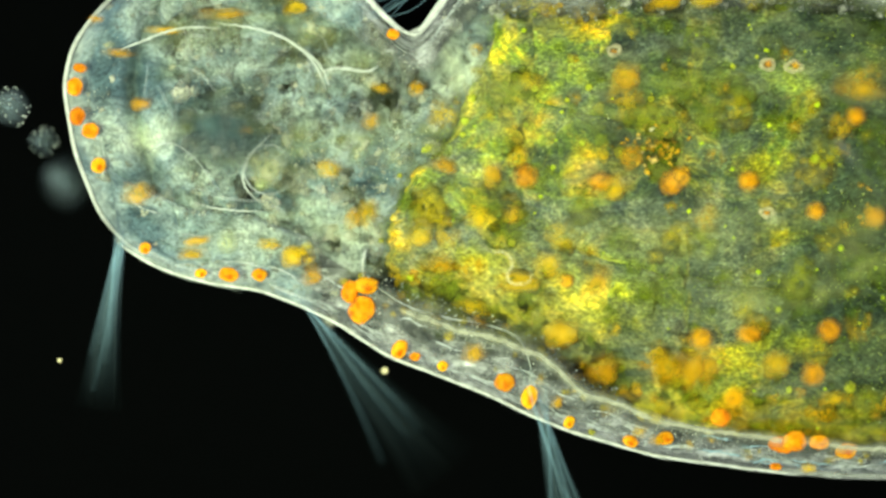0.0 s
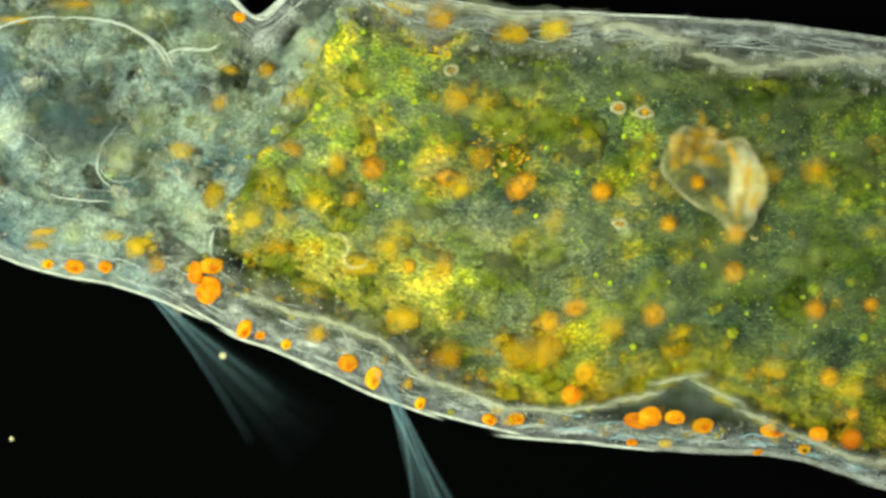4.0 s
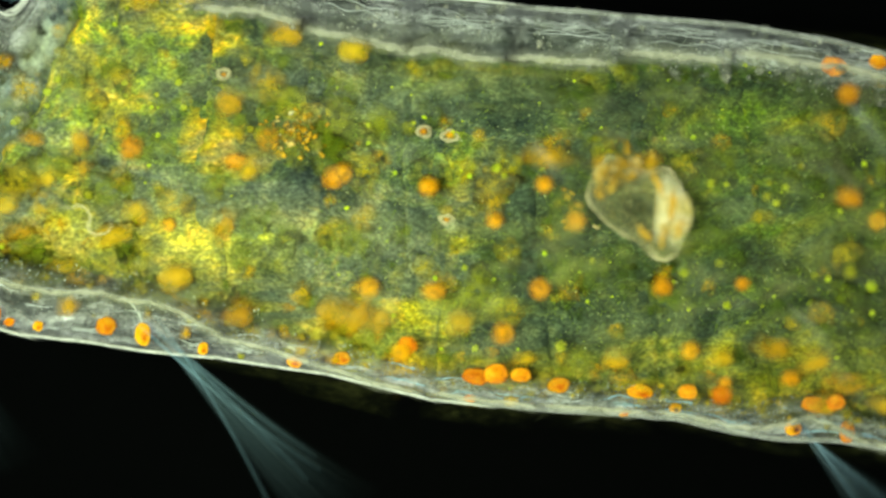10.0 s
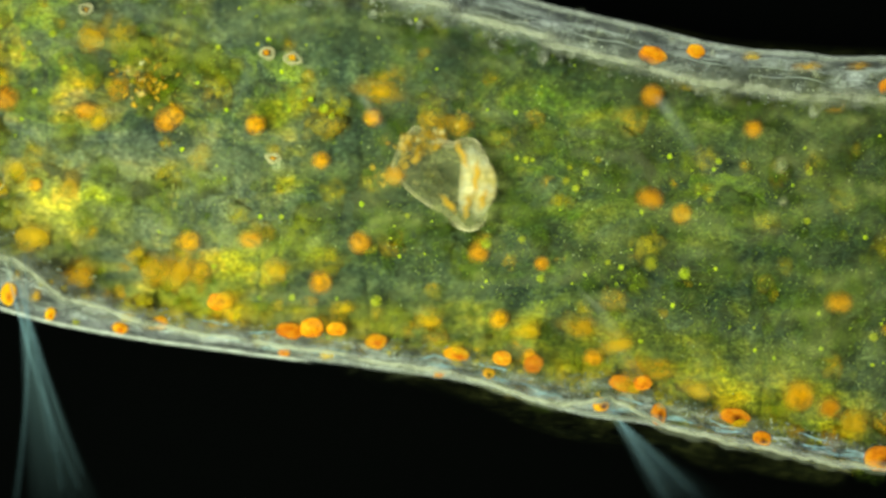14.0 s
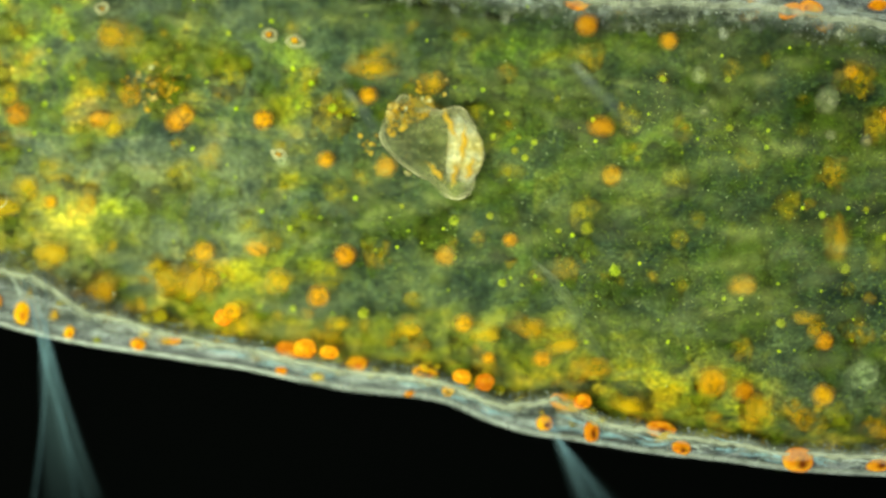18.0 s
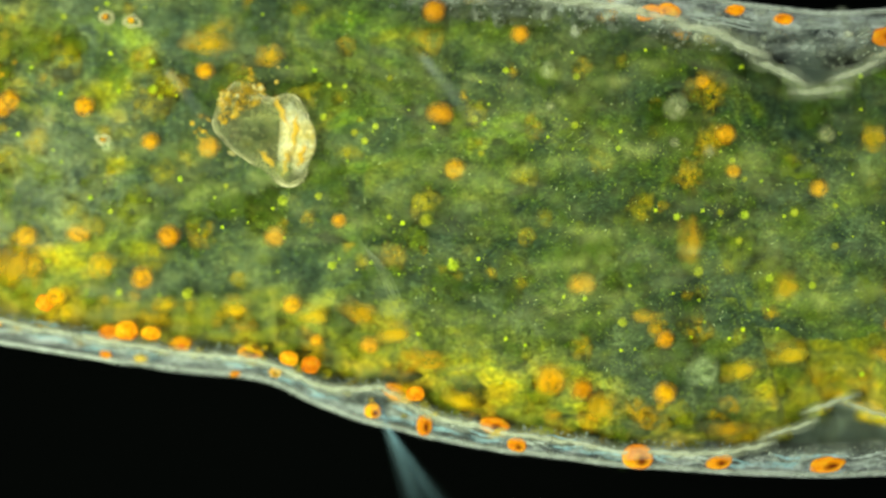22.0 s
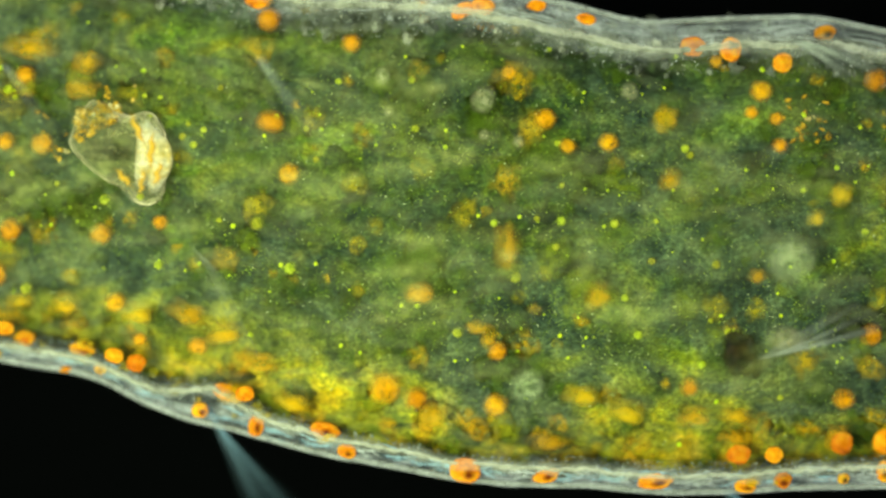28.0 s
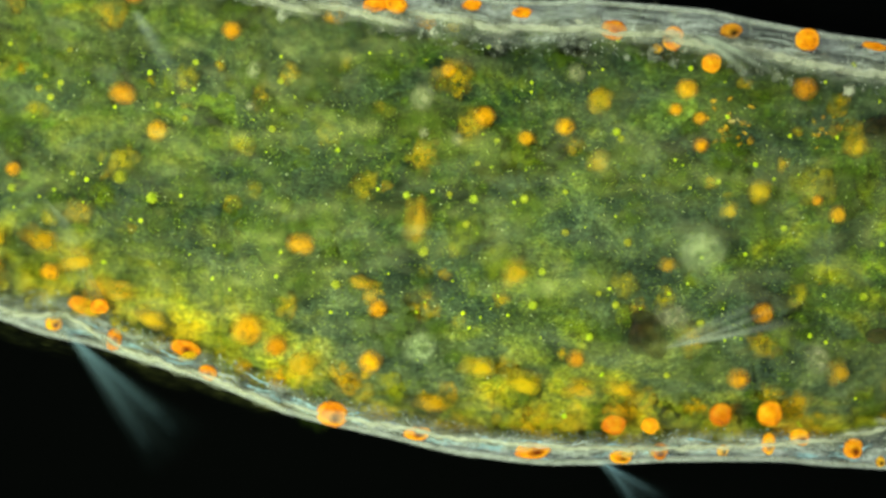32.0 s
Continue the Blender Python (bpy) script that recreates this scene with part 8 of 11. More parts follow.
    walk(backs[750], shift(backs[750], 825, 14, (6, -16, 2.1), (-8, -8, 3.2), (-5, 6, 4), (1, 27, 0.8), (0, 24, 0.6), (-7, 16, 1.7), (-11, 1, -5.2), (3, -20, -11.7), (-16, 7, -4.2), (-88, 43, 4.1), (-43, -12, 0.2), (53, -18, 1.1), (6, 0, 2.1), (-18, 19, 1.4), (-36, 24, 4), (-42, 20, 9.2), (-54, 19, 4.9), (-130, 7, 4.3), (-33, 0, -7.4), (33, 0, -4.6), (15, -9, 0.4), (0, -15, 0.3), (-4, -8, -2), (-22, -10, 7.9), (-99, -69, 6.9), (-60, -33, -4.1), (27, -14, -1.3), (40, -2, 1.7), (20, -5, 2.2), (7, 7, -0.1), (3, 10, -1.1), (-12, -13, 0.7), (-51, -53, 5.1), (-39, -44, -0), (-24, -23, -0.3), (-16, -17, 0.4), (-14, -11, 0.7), (-13, -4, -0), (-16, -1, -0.4), (-20, 1, -0.4), (-22, -10, -0), (1, -16, -1.1), (21, -6, -1.3), (50, 15, -1.9), (63, 27, -1.9), (61, 31, -1.2), (46, 15, -0.8), (36, 11, -0.2), (26, -13, -0), (9, -34, -0), (-9, -15, 0.1), (-23, -4, 0.3), (-27, -8, 0.5), (-27, -13, 0.7), (-29, -16, 0.9), (-27, -29, 0.9)))
    walk(backs[900], shift(backs[900], 975, 21, (-11, -29, 7.1), (-7, -22, 7.5), (3, -10, 7.8), (15, 22, 4.3), (17, 20, 3.7), (33, 27, -5.2), (-11, 12, -2.1), (-13, 6, -11.2), (10, 19, -1.6), (-47, 34, 5.1), (-47, 1, -10.4), (29, -10, -9.9), (-5, -6, 0.8), (-24, 6, 8), (-35, 2, 12.4), (-41, 0, 6), (-28, 8, 2.7), (-110, 0, 2.4), (-47, 14, -5.2), (17, 4, -0.8), (4, -9, -1.2), (-5, -13, -2.7), (-3, -2, -1.9), (-9, -15, -3.8), (-102, -65, -5.8), (-80, -24, -5.5), (33, -14, 0.7), (48, -9, 2.8), (21, -13, 3.3), (6, 4, 2.1), (4, 8, 2.7), (-9, -13, -0.7), (-74, -62, 0.7), (-45, -41, -2.6), (-20, -22, 0.1), (-13, -18, 0.8), (-12, -13, 1.1), (-11, -3, 0.1), (-13, 1, -0.3), (-19, 2, -0.4), (-28, -9, -1.2), (-1, -12, -2.2), (24, -2, -1.4), (67, 21, -0.8), (84, 33, -0.5), (81, 34, 0.5), (61, 17, 0.1), (45, 11, 0.7), (25, -13, 0), (5, -34, -0.6), (-12, -16, -0.2), (-25, -5, 0.2), (-28, -10, 0.4), (-28, -15, 0.7), (-30, -19, 1), (-28, -32, 1.1)))
    walk(backs[1050], shift(backs[1050], 1125, 32, (-28, -52, 10.7), (-6, -43, 8.8), (14, -26, 4.9), (26, 11, 4.7), (30, 16, 0.3), (59, 48, -5.4), (5, 19, -1.8), (-26, 29, -8.6), (22, 25, -0.8), (-4, 35, -2.2), (-47, 25, -7.7), (7, 5, -5.9), (-18, -12, 2.6), (-33, -19, 10.9), (-30, -27, 9.2), (-32, -13, 4.7), (-18, 11, -4.2), (-75, 10, -6), (-54, 21, -1.3), (5, -2, 4.1), (-4, -13, 3.9), (-9, -12, 2.5), (-6, 0, 0.2), (-10, 6, -11.2), (-72, -22, -17.9), (-86, -12, -4.5), (35, -15, 0.2), (53, -15, 2.1), (26, -20, 1.7), (5, -4, 3.7), (3, 0, 3.1), (-4, -7, -3.1), (-88, -61, -3.3), (-48, -33, -4.3), (-10, -19, -1.3), (-9, -19, 0.3), (-8, -15, 0.4), (-7, -3, -0.3), (-7, 3, -0.9), (-13, 6, -1.7), (-38, -10, 0.6), (-7, -7, -1.9), (21, 2, -1.8), (83, 27, -1.6), (105, 39, -1.5), (103, 36, 0), (78, 21, -1.1), (54, 11, 0.7), (18, -15, 1.2), (-2, -34, 0), (-18, -16, 0.3), (-28, -7, 0.5), (-30, -11, 0.5), (-29, -17, 0.7), (-31, -22, 1.3), (-31, -37, 2.2)))
    walk(backs[1200], shift(backs[1200], 1275, 39, (-32, -68, 2.3), (-5, -61, 5), (17, -31, -1.2), (29, 1, 2.8), (34, 16, 0.1), (58, 51, 4), (19, 21, 0.8), (-23, 37, 1.6), (25, 20, 5), (32, 39, 1.4), (-31, 41, -2.8), (-11, 8, 2.7), (-27, -23, 6.2), (-40, -41, 6.8), (-30, -42, 2.7), (-32, -23, 3), (-17, 25, -6.1), (-42, 35, -9.2), (-50, 17, 4.6), (0, -17, 7.8), (-15, -24, 5.1), (-19, -15, -1), (-19, -3, 2.3), (-21, 23, -2.7), (-27, 49, -20.4), (-72, 2, -5.3), (41, -17, 1.3), (60, -19, 0.8), (34, -17, -3), (8, -4, -3.3), (6, -1, -1.8), (5, 12, -9.8), (-72, -35, -12.7), (-43, -18, -6.3), (6, -17, 0.3), (-1, -20, 0.3), (0, -15, 0.3), (2, -3, 0.8), (3, 4, 0.4), (1, 10, -0.9), (-46, -7, -3.5), (-18, -1, -3.7), (10, 6, -2), (90, 29, 0.2), (115, 40, 1.3), (115, 33, 2.6), (90, 23, -0.2), (59, 8, 1.4), (2, -19, 0.9), (-14, -33, -1.6), (-25, -17, -0.3), (-30, -8, 0.4), (-30, -12, 0.4), (-28, -18, 0.5), (-31, -25, 1), (-33, -43, 2.3)))
    walk(backs[1350], shift(backs[1350], 1425, 51, (-26, -80, 6.7), (-4, -75, 5.1), (15, -35, 4.7), (25, -7, 3.5), (30, 10, 4.6), (41, 36, 7.5), (20, 19, 0.5), (-10, 31, 3.8), (31, 12, 1), (63, 31, 5), (2, 37, 6.7), (-28, 0, 3), (-32, -35, 3.6), (-39, -56, 5.2), (-28, -50, 3.2), (-29, -32, 3.7), (-12, 35, -0.4), (-13, 51, 0.8), (-51, 2, 6.9), (-11, -32, 3.9), (-27, -26, -4.3), (-30, -13, -0.8), (-31, -5, -1), (-30, 20, 4.1), (7, 103, -9.4), (-43, 16, -2.3), (35, -18, -0.7), (56, -21, 0.8), (37, -12, -0.4), (24, 9, -4.6), (23, 9, -3.7), (29, 38, -6), (-30, 8, -10.1), (-24, -1, -3.6), (27, -17, 1.2), (14, -18, -0.9), (14, -14, -0.2), (19, -5, 1.7), (21, 2, 1.9), (24, 12, 0.6), (-38, 9, -6.7), (-34, 5, -2.4), (-10, 9, -2.1), (68, 22, 4.6), (93, 27, 9.1), (96, 21, 7.2), (79, 20, 2.6), (50, 3, 1.5), (-22, -23, 1.4), (-30, -30, -1.6), (-34, -17, -0.3), (-32, -9, 0.3), (-28, -13, 0.3), (-25, -19, -0), (-30, -26, 0.1), (-37, -50, 3.2)))
    walk(backs[1500], shift(backs[1500], 1575, 68, (-17, -87, -1.2), (-3, -77, -2.8), (11, -43, 1.2), (18, -13, 0.8), (22, -5, 6.4), (24, 16, 8.3), (16, 20, -1.8), (0, 20, 4.3), (42, 12, 0.3), (91, 19, 5), (41, 22, 5), (-43, 0, -4), (-29, -40, 0.1), (-24, -64, 1.7), (-15, -61, 5.5), (-11, -48, 8.3), (8, 23, 9.5), (31, 50, 2.8), (-37, -4, -0.4), (-19, -29, -6.2), (-26, -19, -0.3), (-26, -12, 0.4), (-24, -4, 0.7), (-21, 14, 1.7), (29, 100, 13.5), (-1, 32, -4.5), (15, -2, -14.8), (45, -15, -6.9), (34, -8, -3), (32, 11, 4.2), (33, 12, 2.5), (42, 43, 5.2), (7, 35, -3.5), (-9, 8, -1.3), (24, -8, -10.7), (18, -9, -5.9), (23, -12, -0.6), (29, -8, 1.2), (32, -6, 4.8), (37, 8, 4), (-9, 15, 4.4), (-44, 1, 4.2), (-32, 7, 1.7), (14, 5, 8.8), (37, 5, 10.2), (42, 0, 10.1), (39, 7, 5), (25, -2, 0.5), (-47, -25, -2.3), (-49, -26, -4), (-41, -16, -0.8), (-30, -10, 0.9), (-22, -13, 0.4), (-19, -17, -0.4), (-25, -25, -0.6), (-41, -56, 1)))
    walk(backs[1650], shift(backs[1650], 1725, 92, (-10, -82, -1.8), (-2, -70, -2.6), (8, -48, 2), (12, -20, 3.7), (14, -23, 7.8), (11, -10, 12), (11, 18, 2.6), (6, 12, 2.1), (50, 10, 1.7), (102, -2, 11.9), (71, 23, -3.5), (-51, -4, 5.3), (-21, -46, 5.5), (0, -77, 8.9), (7, -77, 7.7), (15, -80, 15.7), (38, -19, 20.8), (79, 44, 4.7), (-3, 0, 0.6), (-17, -23, 1.9), (-18, -32, 10.7), (-14, -21, 6.9), (-11, -11, 5.9), (-1, 6, 6.1), (47, 67, 11.3), (31, 53, -5.4), (-4, 25, -10.1), (33, 2, -8.1), (28, 1, -5.6), (16, 4, -0.5), (19, 7, -0.5), (28, 29, 4.5), (25, 45, -1.1), (-6, 15, -3.9), (3, 4, -3), (7, 0, -2), (16, -10, -1.8), (21, -10, -0.7), (23, -14, 0), (28, 0, 1), (12, 10, 1), (-35, -3, -0.3), (-41, 4, -0.2), (-23, -9, 2), (-2, -7, -0.4), (0, -13, 0.4), (6, -1, -0.6), (8, 0, -3.8), (-51, -13, -6.9), (-64, -21, -2.9), (-43, -13, -1.8), (-20, -11, 0.5), (-11, -13, 0.2), (-7, -13, -1.1), (-12, -19, -2), (-42, -53, -3.5)))
    walk(backs[1800], shift(backs[1800], 1875, 119, (-6, -70, -6.2), (-1, -59, -5.3), (5, -47, -3), (6, -27, 0.9), (7, -34, -0.3), (2, -30, 2.7), (6, 3, 8.1), (7, 5, 3.2), (49, 4, 2.8), (88, -23, 2.8), (77, 28, 1.8), (-56, -35, 18.3), (-21, -73, 15.1), (17, -86, -0.9), (25, -94, 6), (35, -93, -5.4), (60, -53, 3.2), (109, 40, 0.5), (42, 13, -3.1), (-22, -30, 2.6), (-27, -48, -0.5), (-22, -32, -0.3), (-19, -23, 1.6), (-3, -7, 3), (51, 49, 2.1), (41, 66, -2.6), (-16, 30, 4), (15, 2, 6.6), (14, 1, 4.6), (-5, 0, 0.8), (-3, 1, 2.4), (8, 16, 3.8), (29, 51, -2.9), (-2, 28, -4.8), (-6, 8, -1.6), (0, 4, -2.8), (6, -5, -3.9), (9, -7, -3.7), (10, -9, -5.4), (16, -1, -1.8), (18, 16, -4.6), (-15, 9, -5), (-28, 7, -0.4), (-20, -11, -0.2), (-3, -7, -0.1), (-3, -10, -3.2), (3, 4, -3.2), (9, 10, -2.9), (-31, 14, -8), (-65, -6, -8), (-30, -3, -3.2), (0, -7, -0.6), (10, -8, -0.5), (13, -9, 0.4), (11, -9, -1.7), (-29, -34, -7.4)))
    walk(backs[1950], shift(backs[1950], 2025, 146, (-4, -49, -8.6), (-1, -43, -6.3), (3, -37, -4.4), (2, -28, -0.1), (2, -32, -2.3), (-4, -34, 0.3), (2, -11, 2), (6, -2, 1.7), (41, -4, 2.4), (63, -30, -1.1), (58, 16, 6.1), (-53, -77, 13.3), (-24, -106, 10.3), (22, -80, -2.6), (33, -103, 1.5), (46, -70, -9.2), (66, -53, -3.1), (111, 45, -4.1), (86, 39, -8.4), (-39, -38, 1.6), (-48, -51, 0.1), (-42, -37, 2.2), (-35, -32, 3.9), (-16, -17, 3.7), (53, 45, 0.4), (52, 78, -4.6), (-18, 20, 3.1), (-7, -16, 5.9), (-3, -16, 7.9), (-19, -11, 6.2), (-19, -11, 6), (-6, 2, 6.5), (34, 62, -4.4), (7, 46, -7), (-9, 14, -3.1), (-2, 11, -2.4), (1, 1, -0.8), (5, -2, 0), (5, -4, 1.2), (9, -3, 2.5), (24, 31, -5.4), (5, 32, -7.7), (-15, 9, 0.5), (-12, -10, 0.4), (4, -4, -0.8), (1, -3, -1), (5, 11, -1), (13, 16, -0.4), (-13, 41, -7.1), (-49, 28, -12.2), (-12, 11, -3.9), (17, -2, -0.6), (25, -4, -0.7), (25, -4, -2.6), (30, -1, -1.2), (-8, -5, -8.6)))
    walk(backs[2100], shift(backs[2100], 2175, 160, (-3, -32, -4.4), (-1, -31, -3.4), (2, -29, -2.1), (0, -29, -0.3), (-2, -29, -0.6), (-7, -34, -0.6), (-1, -12, -0.3), (5, -4, 0.5), (31, -10, 1.5), (40, -31, 0.1), (33, -3, 8.8), (-36, -89, -3), (-19, -111, -5.8), (20, -73, -3.5), (34, -95, -8.6), (45, -51, -4.9), (60, -46, -3), (88, 33, 14.3), (84, 39, 14.2), (-56, -53, 9), (-58, -60, 5.2), (-48, -52, 8.1), (-39, -44, 4.2), (-12, -27, 3.4), (61, 45, 1), (71, 87, 1.3), (-8, 19, -1.1), (-27, -33, 6.6), (-20, -35, 6.2), (-31, -28, 6.6), (-31, -27, 5.6), (-17, -16, 7.1), (38, 63, 5), (19, 57, 0.4), (-5, 22, -2.5), (3, 15, -0.3), (0, 2, -0.2), (4, -7, 3.6), (3, -7, 0.9), (6, -7, -0.2), (27, 34, 4.6), (17, 58, -8.9), (-6, 19, -6.5), (-8, -7, -2.2), (1, -9, 4.8), (-5, -9, 5.2), (-5, 4, 5.7), (4, 6, 8.5), (-8, 47, 4), (-32, 54, -2), (-4, 22, -3.2), (25, 8, -6.2), (31, 3, -3.6), (28, 5, -3.6), (36, 6, -3.4), (10, 22, -7.2)))
    walk(backs[2250], shift(backs[2250], 2325, 185, (-3, -19, -5.2), (-2, -21, -3.9), (0, -23, -2.9), (-2, -27, -1.4), (-5, -26, -1.7), (-9, -33, -0.8), (-4, -14, 1.2), (2, -6, 0.3), (21, -14, 0.5), (23, -34, -0.2), (14, -23, 6.4), (-20, -72, -6.8), (-11, -87, -9.8), (16, -61, -5.6), (30, -69, -11), (39, -38, -5.7), (47, -38, -4.4), (58, 0, 13.3), (50, 6, 13.1), (-56, -64, 0.1), (-52, -64, -0.9), (-42, -62, 0.6), (-31, -48, 0.2), (0, -28, -1.2), (56, 33, 7.8), (73, 71, 11.2), (6, 22, 0.1), (-50, -48, 4), (-35, -48, 3), (-37, -43, 4.8), (-37, -42, 5.5), (-27, -34, 6.3), (33, 43, 9.9), (34, 52, 4.5), (8, 24, 2.1), (15, 13, 3), (4, 0, 1.8), (0, -18, 3.9), (3, -12, 2.3), (5, -9, 1.9), (25, 16, 8.9), (28, 70, 1.3), (16, 37, -3.4), (-10, 0, -3.9), (-16, -26, 7.2), (-27, -26, 6.9), (-29, -13, 6), (-21, -19, 10.2), (-20, 29, 9.6), (-31, 50, 4.6), (-9, 22, 1.9), (29, 24, -4.9), (36, 13, -2.9), (34, 15, -3), (41, 17, -4.4), (34, 36, 0.8)))
    walk(backs[2400], shift(backs[2400], 2475, 219, (-4, -8, -3.1), (-2, -13, -2.4), (0, -17, -1.8), (-3, -23, -1.2), (-6, -22, -1.2), (-11, -31, -1.1), (-5, -15, -0.8), (0, -6, -0.4), (13, -16, -0.1), (11, -35, -0.5), (3, -34, 0.4), (-10, -50, -6.4), (-3, -60, -7.2), (14, -47, -5.3), (25, -45, -6.6), (32, -27, -4.1), (34, -33, -2.4), (33, -22, 2.6), (23, -16, 3.1), (-41, -54, -4.3), (-40, -55, -3.6), (-32, -56, -3.6), (-21, -43, -2.4), (7, -24, -1.4), (38, 10, 8.8), (55, 36, 15.5), (10, 13, 7.1), (-64, -63, 5.9), (-41, -62, 7.2), (-36, -50, 0.7), (-35, -53, 3.6), (-28, -43, 0.3), (33, 16, 11), (49, 38, 7.6), (25, 17, 4.6), (24, 5, 4), (8, -7, 4), (-4, -26, 1.6), (2, -17, 1.8), (2, -16, 2.8), (25, 2, 2.2), (49, 57, 9.9), (32, 37, 6.3), (-17, 2, 1.6), (-32, -35, -1.2), (-45, -41, 3.5), (-47, -28, 4.5), (-41, -32, -0.8), (-27, 13, 2.4), (-31, 39, 3.8), (-15, 13, 4), (27, 26, 3.6), (36, 17, 0.3), (35, 19, 0.5), (40, 22, 1.3), (50, 36, 1.8)))
    walk(backs[2550], shift(backs[2550], 2625, 244, (-4, 0, -3.1), (-3, -6, -2.6), (-1, -12, -2.1), (-4, -20, -1.5), (-7, -19, -1.3), (-12, -29, -0.7), (-7, -14, 0.3), (-1, -5, -0), (7, -17, -0.1), (3, -36, -0.1), (-2, -35, -0.3), (-5, -32, -5.8), (1, -39, -7.3), (13, -32, -5.7), (21, -29, -6.5), (25, -18, -4), (22, -29, -1.7), (16, -32, 3.6), (7, -27, 3.7), (-27, -36, -6.1), (-27, -39, -5.8), (-22, -42, -5.3), (-12, -33, -3.9), (8, -18, -2.2), (20, -12, 7.3), (32, 0, 13.9), (3, -1, 3.5), (-58, -71, 0.2), (-40, -73, 0.9), (-30, -47, -2.4), (-29, -54, -2.9), (-21, -40, -1.7), (34, -12, 10.4), (51, 22, 4.3), (33, 9, 2.6), (26, -4, 2.9), (8, -18, 3.8), (-4, -31, 2.5), (-2, -23, 2), (-4, -27, 5.3), (23, -5, 3.9), (60, 32, 9.7), (35, 24, 3.9), (-17, -1, 0.3), (-35, -27, -5.4), (-45, -47, 0.6), (-49, -39, 3.2), (-44, -24, -6.3), (-16, 10, 0.7), (-15, 34, 1.4), (-11, 9, -0.5), (21, 15, 4), (27, 12, 2.4), (27, 12, 4.2), (31, 14, 3.9), (49, 24, 7.2)))
    walk(backs[2700], shift(backs[2700], 2775, 255, (-5, 7, -1.8), (-3, -1, -1.6), (-2, -7, -1.3), (-5, -17, -1.1), (-8, -16, -0.9), (-13, -27, -0.6), (-8, -14, -0.2), (-3, -5, -0.3), (2, -17, -0.3), (-1, -35, -0.6), (-4, -32, -1.6), (-4, -19, -4), (3, -22, -4.9), (12, -19, -4.2), (18, -16, -3.9), (19, -10, -2.6), (14, -26, -1.3), (6, -38, 0.4), (0, -31, -0.2), (-18, -21, -3.9), (-18, -24, -4.2), (-14, -28, -3.9), (-6, -23, -2.7), (7, -15, -0.7), (5, -27, 4.1), (14, -24, 5.9), (-5, -10, 3.7), (-43, -61, -6.2), (-35, -65, -6.1), (-22, -39, -2.6), (-20, -44, -3.8), (-12, -35, -1), (24, -30, 3.3), (37, 7, 7.9), (30, -1, 5.6), (22, -11, 2.6), (7, -25, 1.6), (-2, -37, 1.3), (-4, -35, 6.8), (-10, -41, 5.1), (8, -22, 9.6), (21, 10, 11.6), (38, 16, 2.7), (-12, -4, 2), (-37, -22, 1.3), (-36, -44, -2.2), (-41, -42, -0.8), (-35, -24, 6.2), (6, 5, 4.1), (17, 37, -1.4), (6, 13, -0.8), (15, 3, 5.7), (14, 2, 5), (14, 2, 3.4), (16, 5, 2.9), (34, 16, -1.2)))
    walk(backs[2850], shift(backs[2850], 2925, 265, (-6, 11, -1.6), (-4, 3, -1.4), (-2, -4, -1.2), (-6, -14, -1), (-8, -14, -0.8), (-14, -26, -0.3), (-9, -14, 0.1), (-4, -5, -0), (0, -16, -0.4), (-3, -34, -0.5), (-5, -29, -1.3), (-4, -10, -2.8), (4, -11, -3.7), (11, -9, -3.6), (15, -7, -3.3), (14, -4, -2.3), (8, -24, -1), (1, -39, 0.5), (-3, -31, 0), (-13, -11, -3.2), (-11, -13, -3.8), (-8, -18, -3.5), (-2, -16, -2.6), (5, -13, -1), (-4, -35, 2.2), (3, -37, 4.2), (-10, -20, 3.6), (-29, -41, -7.1), (-27, -47, -6.6), (-15, -31, -2.6), (-12, -33, -3.4), (-5, -31, -1.5), (14, -36, 1.1), (22, -12, 7.3), (21, -13, 3.2), (16, -17, 1.2), (5, -27, -0.4), (-2, -37, -1.1), (-7, -47, 2.1), (-15, -49, 0.9), (-16, -43, 7.1), (-49, -10, 8.9), (41, 6, 4.9), (-7, -9, 2.2), (-42, -31, 5), (-29, -34, -4.5), (-30, -39, -0.5), (-23, -40, 5.7), (27, -11, 7.9), (58, 44, -0.6), (27, 14, 1.7), (10, -15, 8.5), (2, -5, 0.5), (2, -2, -0.7), (1, 0, -0.1), (18, 17, -0.8)))
